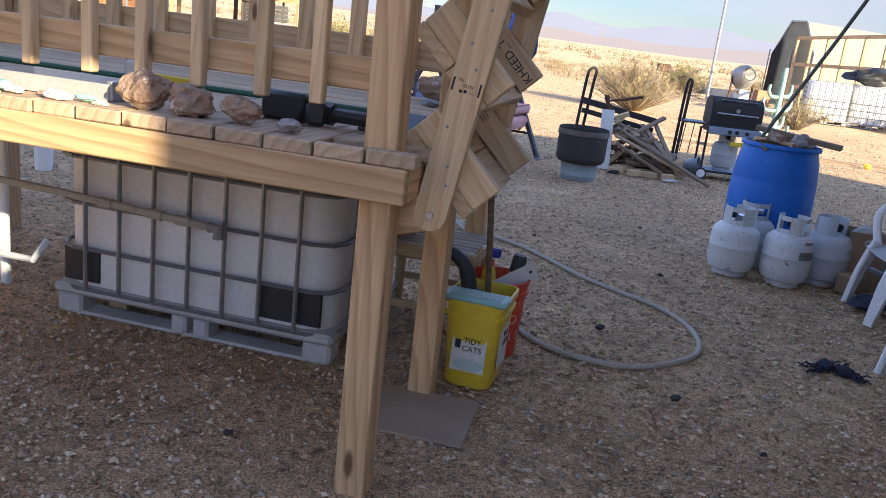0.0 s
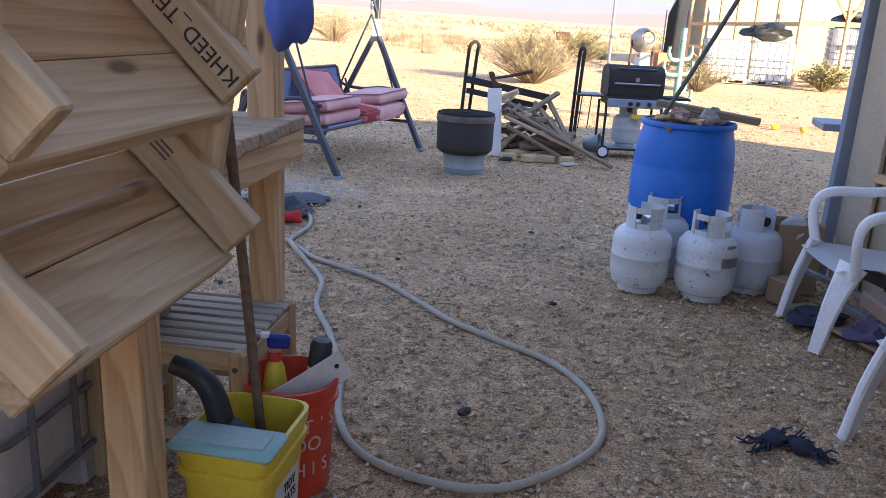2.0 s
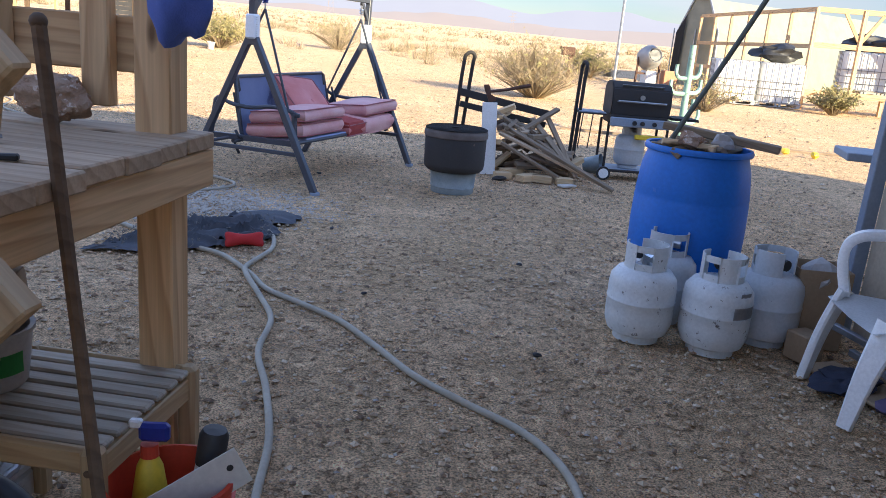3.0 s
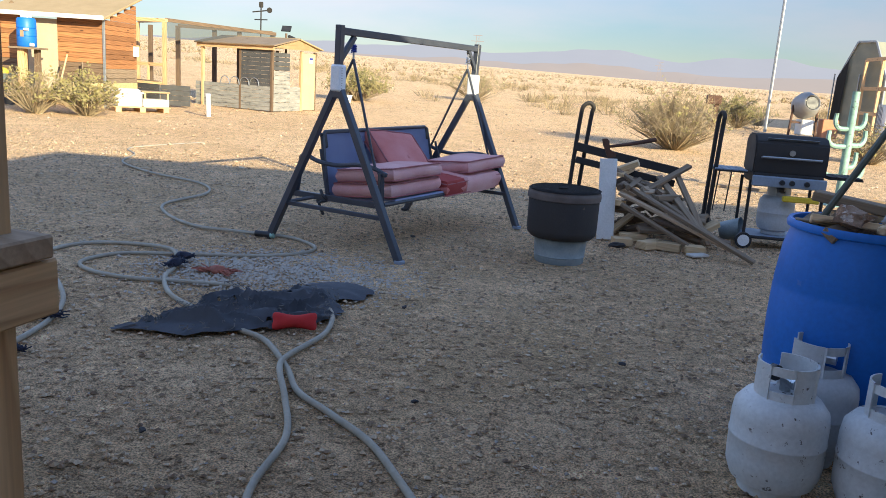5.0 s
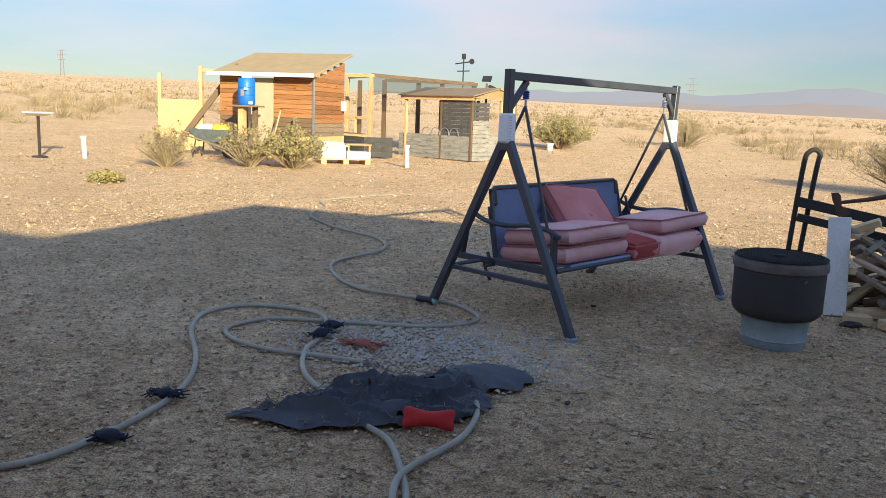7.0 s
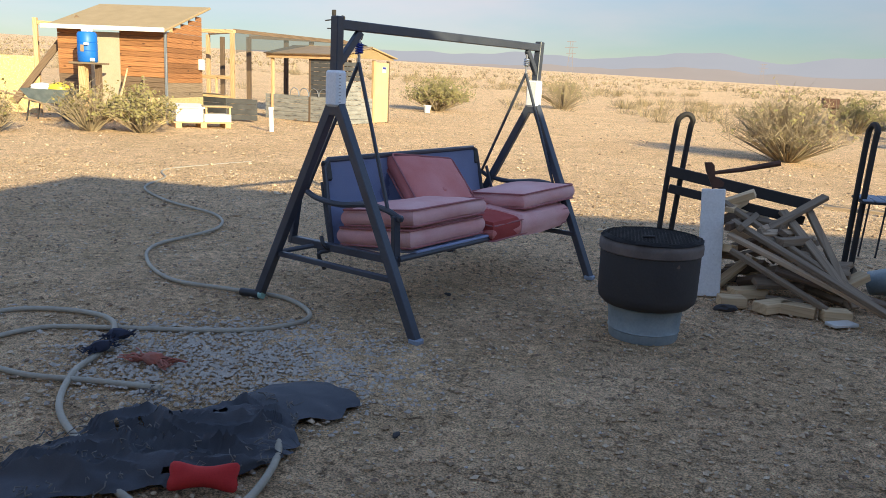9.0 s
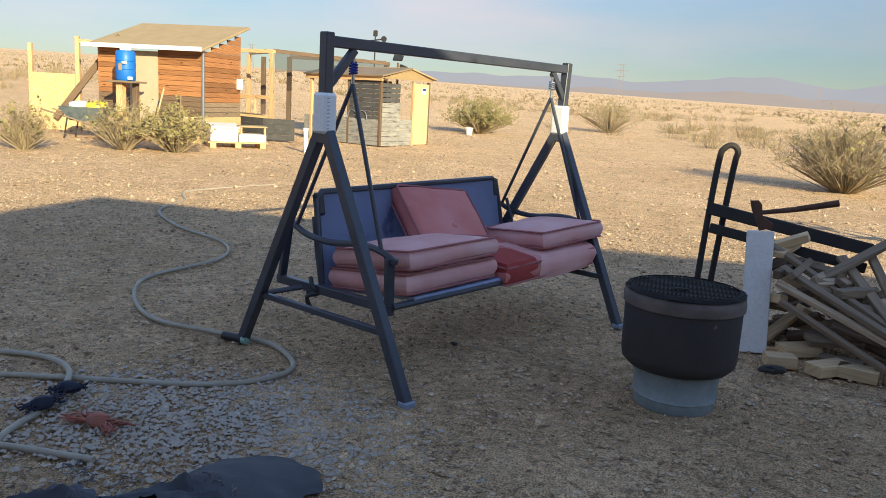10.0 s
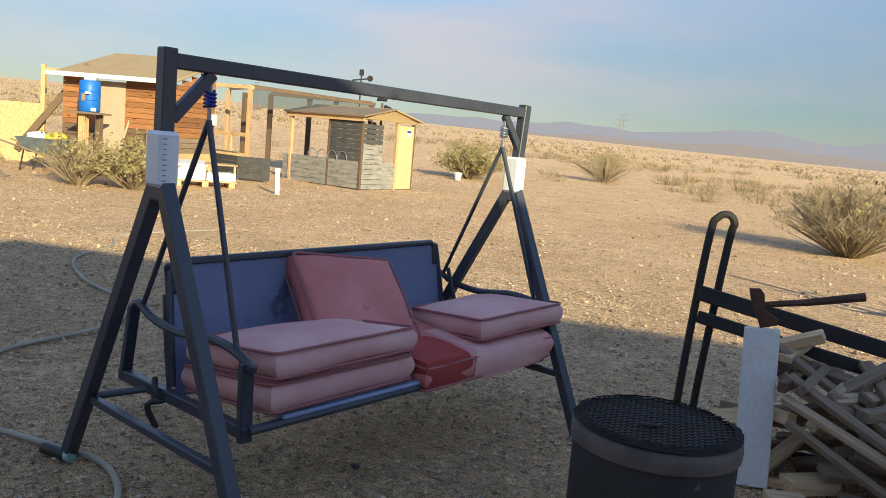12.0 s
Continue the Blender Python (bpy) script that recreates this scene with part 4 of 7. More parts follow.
def build_swing():
    s = thing("garden_swing", SWING_M, "dark steel garden swing with faded blue sling seat, white sleeves", "swing seat")
    half = 1.015
    for x, fx in ((-1.003, -1.018), (1.035, 0.90)):
        for y in (-0.60, 0.60):
            jx = fx + (x - fx) * 0.72
            board("leg", (fx, y, 0.0), (jx, y * 0.035, 1.16), 0.05, 0.05, FRAME_BLACK, s)
            part("foot_cap", box(bmesh.new(), 0.058, 0.062, 0.03, pose(fx, y, 0.012), 0.006), SLATE_BLUE if y < 0 else BLACK, s)
        board("upper_post", (jx, 0, 1.10), (x, 0, 1.60), 0.05, 0.05, FRAME_BLACK, s)
        sl = part("sleeve", box(bmesh.new(), 0.075, 0.095, 0.185, pose(jx, 0, 1.238), 0.012), WHITE_PVC, s, "white plastic sleeve")
        if x < 0:
            for k in range(9):
                part("punched_mark", box(bmesh.new(), 0.014, 0.002, 0.004, pose(jx - 0.02, -0.048, 1.17 + 0.017 * k)), LABEL_GREY, sl)
        board("side_brace", (fx + 0.01, -0.46, 0.295), (fx + 0.01, 0.46, 0.295), 0.03, 0.03, FRAME_BLACK, s)
        sg = -1 if x > 0 else 1
        board("corner_brace", (x + sg * 0.02, 0, 1.37), (x + sg * 0.17, 0, 1.535), 0.03, 0.04, FRAME_BLACK, s)
        hx = x + sg * 0.165
        rod("hook", [(hx, 0, 1.54), (hx, 0, 1.475)], 0.008, SPRINGY, s)
        coil = [(hx + 0.019 * math.cos(k * 0.9), 0.019 * math.sin(k * 0.9), 1.478 - 0.0018 * k) for k in range(32)]
        rod("spring", coil, 0.005, SPRINGY if x > 0 else BLUE_SPRAY, s, 5)
        rod("ring", [(hx, 0, 1.42), (hx, 0, 1.372)], 0.008, SPRINGY, s)
        # hangers and arm
        ax = -0.84 if x < 0 else 0.95
        rod("hanger", [(hx, 0, 1.376), (ax, -0.235, 0.615)], 0.0105, FRAME_BLACK, s)
        rod("hanger", [(hx, 0, 1.376), (ax, 0.385, 0.645)], 0.0105, FRAME_BLACK, s)
        rod("arm", [(ax, 0.45, 0.635), (ax, 0.41, 0.655), (ax, 0.30, 0.615), (ax, 0.12, 0.60), (ax, -0.08, 0.625), (ax, -0.22, 0.615), (ax, -0.31, 0.585)], 0.017, FRAME_BLACK, s, smooth_n=4)
        part("arm_tip", box(bmesh.new(), 0.03, 0.08, 0.035, pose(ax, -0.30, 0.585, 12), 0.008), FRAME_BLACK, s)
        board("arm_support", (ax, -0.30, 0.315), (ax, -0.29, 0.59), 0.05, 0.028, FRAME_BLACK, s)
        board("arm_support", (ax, 0.50, 0.335), (ax, 0.445, 0.64), 0.045, 0.028, FRAME_BLACK, s)
        board("seat_side", (ax, -0.32, 0.35), (ax, 0.52, 0.345), 0.04, 0.045, FRAME_BLACK, s)
        rod("back_stay", [(ax - sg * -0.03, 0.22, 0.36), (ax - sg * -0.03, 0.25, 0.50), (ax - sg * -0.05, 0.31, 0.70)], 0.011, FRAME_BLACK, s)
        rod("cross_strut", [(fx + 0.01, 0.44, 0.30), (ax, 0.30, 0.34)], 0.014, FRAME_BLACK, s)
    board("top_beam", (-1.02, 0, 1.56), (1.05, 0, 1.56), 0.045, 0.05, FRAME_BLACK, s)
    for y, z in ((-0.32, 0.36), (0.28, 0.31)):
        rod("seat_rail", [(-0.84, y, z), (0.95, y, z)], 0.018, FRAME_BLACK, s)
    rod("back_rail", [(-0.80, 0.22, 0.36), (-0.785, 0.30, 0.79), (-0.745, 0.31, 0.828), (0.84, 0.40, 0.828), (0.89, 0.40, 0.79), (0.90, 0.30, 0.36)], 0.016, FRAME_BLACK, s)
    bm = bmesh.new()
    cols = []
    for k in range(25):
        x = -0.785 + 1.675 * k / 24
        skew = 0.09 * k / 24
        col = []
        for j in range(9):
            v = j / 8
            sag = 0.025 * math.sin(math.pi * v) * math.sin(math.pi * k / 24)
            pinch = 0.035 * max(0.0, v - 0.8) * 5 * (1 if k in (0, 24) else 0)
            col.append(bm.verts.new((x + (pinch if k == 0 else -pinch), 0.215 + 0.095 * v + skew + sag, 0.32 + 0.515 * v + 0.008 * math.sin(k * 0.9) * v)))
        cols.append(col)
    for a, b in zip(cols, cols[1:]):
        for j in range(8):
            bm.faces.new((a[j], b[j], b[j + 1], a[j + 1]))
    bmesh.ops.solidify(bm, geom=bm.faces[:], thickness=0.012)
    part("back_sling", bm, BLUE_CLOTH, s, "faded blue fabric back sling", smooth=True)
    part("seat_sling", box(bmesh.new(), 1.60, 0.66, 0.018, pose(0.10, -0.005, 0.345, -6.0), 0.006), BLUE_CLOTH, s)
    for x, y in ((-0.765, 0.30), (0.87, 0.395)):
        part("corner_patch", box(bmesh.new(), 0.07, 0.03, 0.12, pose(x, y, 0.765, -12), 0.012), BLACK, s, "black corner patch")
    tie = rod("tie_cord", [(-0.86, 0.24, 0.40), (-0.88, 0.20, 0.36), (-0.85, 0.18, 0.33), (-0.9, 0.22, 0.31), (-0.87, 0.2, 0.22)], 0.012, BLACK, s, smooth_n=3)

    P = SWING_M
    cushion(0.74, 0.54, 0.12, P @ pose(-0.40, -0.06, 0.428, -6, 0, 1), PINK_PALE, "sun-bleached pink canvas seat cushion lying on the swing", 1, ROSE_PIPING)
    c = cushion(0.92, 0.60, 0.12, P @ pose(0.47, -0.08, 0.425, 3, -2, -2), PINK, "faded pink and red canvas cushion folded on the swing", 2, ROSE_PIPING)
    part("red_flap", cushion_like(0.31, 0.34, 0.138), RED_CANVAS, c, "unfaded red canvas end", pose(-0.305, -0.135, 0.010), True)
    part("pale_flap", cushion_like(0.62, 0.56, 0.155), PINK_PALE, c, "sun-bleached turned-over flap", pose(0.15, -0.04, 0.006), True)
    cushion(0.74, 0.52, 0.11, P @ pose(-0.40, -0.075, 0.543, -7, 0, 2), PINK_PALE, "faded pink canvas cushion stacked on another swing cushion", 3, ROSE_PIPING)
    cushion(0.60, 0.48, 0.115, P @ pose(0.70, -0.13, 0.552, -5, -3, -5), PINK_PALE, "faded pink canvas cushion stacked at the end of the swing", 4, ROSE_PIPING)
    cushion(0.54, 0.50, 0.12, P @ pose(0.03, 0.12, 0.615, 42, 0, -4) @ pose(0, 0, 0, 0, 0, -8), PINK, "button-tufted pink canvas cushion leaning on the swing back", 5, ROSE_PIPING, True)


build_swing()


# ---- fire pit, wood pile, barbecue ----
def build_pit():
    p = thing("fire_pit", pose(1.265, 8.53, 0) @ Matrix.Diagonal((0.965, 0.965, 0.985, 1)), "sooty washing-machine drum fire pit standing on a zinc tub", "fire pit")
    part("tub", lathe(bmesh.new(), [(0.185, 0), (0.19, 0.012), (0.192, 0.05), (0.198, 0.055), (0.194, 0.062), (0.202, 0.17), (0.207, 0.18), (0.2, 0.19)], 40), GALV_DULL, p, "dull galvanised tub", smooth=True)
    part("drum", lathe(bmesh.new(), [(0.0, 0.185), (0.2, 0.185), (0.235, 0.193), (0.262, 0.22), (0.268, 0.255), (0.27, 0.47), (0.266, 0.50), (0.276, 0.515), (0.277, 0.53), (0.268, 0.545), (0.262, 0.553), (0.255, 0.545), (0.255, 0.25), (0.2, 0.19)], 48), SOOT, p, "soot-blackened steel drum", smooth=True)
    part("rim_band", lathe(bmesh.new(), [(0.268, 0.478), (0.279, 0.484), (0.2805, 0.515), (0.277, 0.535), (0.268, 0.545)], 48), ASH_BROWN, p, "scorched brown steel rim band", smooth=True)
    g = bmesh.new()
    n = 26
    for k in range(-n // 2, n // 2 + 1):
        d = k * 0.0225
        half = math.sqrt(max(0.0, 0.262 ** 2 - d * d))
        if half < 0.02:
            continue
        for sg in (1, -1):
            u, v = Vector((0.8, 0.6 * sg, 0)), Vector((-0.6 * sg, 0.8, 0))
            a, b = u * half + v * d, -u * half + v * d
            box(g, 2 * half, 0.0035, 0.003, Matrix.Translation((0, 0, 0.559 + 0.002 * sg)) @ along(a, b))
    part("mesh_grate", g, BLACK_IRON, p, "black expanded metal grate")
    lip = bmesh.new()
    inner, outer = [], []
    for k in range(72):
        a = 2 * math.pi * k / 72
        wob = noise.noise(Vector((math.cos(a) * 3, math.sin(a) * 3, 2)))
        rag = 0.277 + 0.010 * wob + 0.007 * noise.noise(Vector((math.cos(a) * 14, math.sin(a) * 14, 5)))
        inner.append(lip.verts.new((math.cos(a) * 0.245, math.sin(a) * 0.245, 0.566 + 0.004 * wob)))
        outer.append(lip.verts.new((math.cos(a) * rag, math.sin(a) * rag, 0.552 + 0.012 * wob)))
    for k in range(72):
        lip.faces.new((inner[k], outer[k], outer[(k + 1) % 72], inner[(k + 1) % 72]))
    bmesh.ops.solidify(lip, geom=lip.faces[:], thickness=0.005)
    part("grate_rim", lip, BLACK_IRON, p, "bent ragged black grate rim")
    part("grate_handle", box(bmesh.new(), 0.07, 0.018, 0.012, pose(-0.02, -0.10, 0.571, 0, 0, 10), 0.004), BLACK_IRON, p)


build_pit()

plank = board("white_plank", (1.70, 9.56, 0.0), (1.665, 9.60, 0.70), 0.145, 0.03, WHITE_PAINT, None, 0)
tagged(plank, "white painted plank standing upright against the firewood", "plank")


def build_axe():
    a = thing("hatchet", pose(1.665, 9.60, 0.70, 0, 0, 0), "rusty one-piece steel hatchet standing on the white plank", "hatchet")
    bm = bmesh.new()
    outline = [(-0.075, 0.165), (-0.03, 0.17), (-0.012, 0.15), (0.0, 0.08), (0.06, 0.045), (0.055, 0.02), (-0.01, 0.0), (-0.035, 0.06), (-0.06, 0.11)]
    f = [bm.verts.new((x, -0.012, z)) for x, z in outline]
    b = [bm.verts.new((x, 0.012, z)) for x, z in outline]
    bm.faces.new(f)
    bm.faces.new(list(reversed(b)))
    for i in range(len(outline)):
        j = (i + 1) % len(outline)
        bm.faces.new((f[i], b[i], b[j], f[j]))
    part("axe_head", bm, RUST, a)
    rod("axe_handle", [(-0.02, 0, 0.10), (0.16, 0, 0.135), (0.38, 0, 0.19)], 0.012, RUST, a, 8, 0.019)


build_axe()


def build_rack():
    r = thing("log_rack", Matrix(), "black steel firewood rack with hairpin uprights", "log rack")
    for x, y, side in ((1.39, 10.05, 0), (2.60, 9.95, 1)):
        across = [(-0.03, 0.02, 0.0), (0.0, 0.0, 0.6), (0.03, -0.02, 1.05), (0.055, -0.03, 1.13), (0.10, -0.03, 1.15), (0.135, -0.02, 1.11), (0.12, 0.0, 1.0), (0.07, 0.06, 0.3), (0.06, 0.07, 0.0)]
        pts = [(x + 0.25 * dx, y - dx, z) if side else (x + dx, y + dy, z) for dx, dy, z in across]
        rod("upright", smooth_line(pts, 4), 0.019, BLACK_IRON, r)
    board("crossbar", (1.40, 10.02, 0.755), (2.32, 9.93, 0.60), 0.025, 0.075, BLACK_IRON, r)
    board("crossbar", (1.41, 10.02, 0.635), (2.30, 9.93, 0.49), 0.025, 0.06, BLACK_IRON, r)
    rod("base_rail", [(1.45, 10.08, 0.02), (2.6, 9.98, 0.02)], 0.018, BLACK_IRON, r)


build_rack()


def build_firewood():
    rnd = random.Random(11)
    for k in range(62):
        u = rnd.random()
        x = 1.62 + 0.95 * u
        y = 9.62 + rnd.uniform(0.0, 0.42)
        top = max(0.05, 0.56 - 0.55 * max(0.0, u - 0.25) - 0.6 * max(0, 0.05 - u))
        z = 0.04 + rnd.random() ** 0.75 * top
        length, w, t = rnd.uniform(0.16, 0.4), rnd.choice((0.04, 0.06, 0.089)), rnd.choice((0.035, 0.038, 0.05))
        az, tilt = rnd.uniform(-1.2, 1.2) + (1.57 if rnd.random() < 0.35 else 0), rnd.uniform(-0.45, 0.45)
        d = Vector((math.cos(az) * math.cos(tilt), math.sin(az) * math.cos(tilt), math.sin(tilt))) * length / 2
        c = Vector((x, y, max(z, abs(d.z) + 0.03)))
        ob = board("firewood", c - d, c + d, w, t, rnd.choice((PINE_PALE, GREY_WOOD, DECK, DARKWOOD)), None, rnd.uniform(0, 60))
        tagged(ob, "short cut length of scrap firewood in the heap", "firewood", "firewood heap")
    for a, b, w, mat in (((1.80, 9.62, 0.50), (2.80, 8.93, 0.03), 0.05, GREY_WOOD), ((1.78, 9.55, 0.42), (2.78, 9.02, 0.04), 0.045, DECK), ((1.75, 9.75, 0.60), (2.62, 9.4, 0.10), 0.05, GREY_WOOD), ((2.15, 9.9, 0.55), (2.50, 9.3, 0.12), 0.06, GREY_WOOD), ((2.0, 9.7, 0.42), (2.42, 9.95, 0.66), 0.06, GREY_WOOD), ((2.1, 9.6, 0.2), (2.75, 9.5, 0.06), 0.07, DARKWOOD), ((2.3, 9.95, 0.6), (2.55, 9.4, 0.05), 0.05, GREY_WOOD), ((1.8, 9.5, 0.33), (2.35, 9.25, 0.06), 0.04, GREY_WOOD)):
        ob = board("long_stick", a, b, w, 0.03, mat, None, 12)
        tagged(ob, "long grey weathered lath sloping from the woodpile", "lath", "woodpile laths")
    for x, y, rz, s in ((1.82, 9.35, 10, 0.16), (2.06, 9.32, 40, 0.24), (2.2, 9.30, -20, 0.2), (1.95, 9.62, 30, 0.24), (2.4, 9.25, 5, 0.16), (3.4, 9.55, 20, 0.17)):
        ob = board("wood_block", Vector((x, y, 0.035)) - Vector((math.cos(radians(rz)), math.sin(radians(rz)), 0)) * s / 2, Vector((x, y, 0.035)) + Vector((math.cos(radians(rz)), math.sin(radians(rz)), 0)) * s / 2, 0.11, 0.065, PINE_PALE)
        tagged(ob, "sawn timber block lying on the ground by the woodpile", "wood block", "wood blocks")


build_firewood()


def propane(m, mat, label, group="propane tanks"):
    t = thing("propane_tank", m, label, "propane tank", group)
    part("shell", lathe(bmesh.new(), [(0.10, 0.03), (0.135, 0.045), (0.152, 0.09), (0.1535, 0.13), (0.1535, 0.188), (0.156, 0.192), (0.156, 0.198), (0.1535, 0.202), (0.1535, 0.26), (0.148, 0.30), (0.12, 0.335), (0.06, 0.352), (0.02, 0.355)], 36), mat, t, smooth=True)
    part("foot_ring", lathe(bmesh.new(), [(0.098, 0), (0.104, 0), (0.104, 0.045), (0.098, 0.045)], 28), mat, t)
    bm = bmesh.new()
    R = 0.095
    steps = 48
    for k in range(steps):
        a0, a1 = 360 * k / steps, 360 * (k + 1) / steps
        mid = (a0 + a1) / 2
        spans = [(0.335, 0.455)]
        if 65 < mid < 118:
            spans = []
        elif 200 < mid < 245 or 300 < mid < 345:
            spans = [(0.335, 0.372), (0.425, 0.455)]
        for z0, z1 in spans:
            q = [bm.verts.new((R * math.cos(radians(a)), R * math.sin(radians(a)), z)) for a, z in ((a0, z0), (a1, z0), (a1, z1), (a0, z1))]
            bm.faces.new(q)
    bmesh.ops.remove_doubles(bm, verts=bm.verts, dist=0.0005)
    bmesh.ops.solidify(bm, geom=bm.faces[:], thickness=0.006)
    part("collar", bm, mat, t, smooth=True)
    bm = cyl(bmesh.new(), 0.018, 0.018, 0.05, pose(0, 0, 0.352), 10)
    cyl(bm, 0.022, 0.022, 0.05, pose(0, -0.01, 0.395, 90), 10)
    part("valve", bm, SPRINGY, t)
    part("valve_knob", cyl(bmesh.new(), 0.028, 0.026, 0.025, pose(0, 0.05, 0.395, -90), 12), BLACK, t)
    return t


for x, y, rz, mat, label in ((1.875, 5.215, 20, TANK_WHITE, "white propane tank with chipped, rust-specked paint"), (2.185, 5.095, -10, TANK_WHITE, "white propane tank with a faded paper label"), (2.50, 5.25, 200, TANK_GREY, "dull grey-white propane tank beside the others"), (2.075, 5.50, 60, TANK_GREY, "pale propane tank standing behind two others by the drum")):
    pt = propane(pose(x, y, 0, 0, 0, rz), mat, label)
    if y == 5.095:
        for z, h, w in ((0.225, 0.055, 46), (0.305, 0.02, 26)):
            bm = bmesh.new()
            q = []
            for k in range(9):
                a = radians(-62 - w / 2 + w * k / 8 + 10)
                r = 0.1548 if z < 0.3 else 0.148
                q.append([bm.verts.new((r * math.cos(a), r * math.sin(a), z + d)) for d in (-h / 2, h / 2)])
            for a, b in zip(q, q[1:]):
                bm.faces.new((a[0], b[0], b[1], a[1]))
            bmesh.ops.solidify(bm, geom=bm.faces[:], thickness=0.001)
            part("label", bm, LABEL_GREY, pt, "faded grey paper label")


def build_drum():
    m = pose(2.26, 5.77, 0)
    d = thing("blue_drum", m, "bright blue plastic drum filled with scrap wood and cans", "drum")
    part("drum_body", lathe(bmesh.new(), [(0.255, 0), (0.265, 0.015), (0.268, 0.06), (0.278, 0.16), (0.288, 0.28), (0.286, 0.29), (0.289, 0.30), (0.292, 0.44), (0.288, 0.58), (0.285, 0.59), (0.287, 0.60), (0.272, 0.74), (0.255, 0.80), (0.252, 0.815), (0.268, 0.82), (0.272, 0.835), (0.265, 0.85), (0.25, 0.848), (0.245, 0.8), (0.27, 0.5), (0.25, 0.1)], 56), BLUE_DRUM, d, smooth=True)
    part("fill", cyl(bmesh.new(), 0.24, 0.24, 0.02, pose(0, 0, 0.78), 30), DARKWOOD, d)
    rnd = random.Random(5)
    for k in range(16):
        a, r = rnd.uniform(0, 6.28), rnd.uniform(0.02, 0.19)
        c = Vector((2.26 + r * math.cos(a), 5.77 + r * math.sin(a), 0.825 + rnd.uniform(0, 0.045)))
        az = rnd.uniform(0, 3.14)
        dv = Vector((math.cos(az), math.sin(az), rnd.uniform(-0.12, 0.12))) * rnd.uniform(0.05, 0.13)
        ob = board("scrap_wood", c - dv, c + dv, rnd.choice((0.03, 0.05, 0.06)), 0.03, rnd.choice((GREY_WOOD, DARKWOOD, GREY_WOOD, PINE_PALE)), None, rnd.uniform(0, 40))
        tagged(ob, "grey scrap of wood piled in the blue drum", "scrap wood", "scrap in the drum")
    for k, (x, y, mat) in enumerate(((-0.10, -0.12, SAND_ROCK), (0.08, -0.10, LABEL_GREY), (0.13, 0.0, GREY_ROCK))):
        ob = obj("crumpled_scrap", rock_bm(0.05, k + 30, (1.2, 0.9, 0.8), 2, 0.6), mat, m @ pose(x, y, 0.845))
        tagged(ob, "crumpled scrap lying on top of the full drum", "scrap", "scrap in the drum")
    ob = board("timber_offcut", (2.12, 5.93, 0.93), (2.62, 5.63, 0.87), 0.089, 0.038, GREY_WOOD)
    tagged(ob, "weathered timber offcut laid across the drum", "timber")
    pole = thing("leaning_pole", Matrix(), "long thin green-grey pole leaning out of the blue drum", "pole")
    rod("shaft", [(2.05, 5.72, 0.80), (2.452, 5.72, 1.575), (3.16, 5.72, 3.05)], 0.0135, paint("green_grey_rod", (0.10, 0.115, 0.09), (0.07, 0.08, 0.065), 0.6), pole, 8, smooth_n=4)


build_drum()


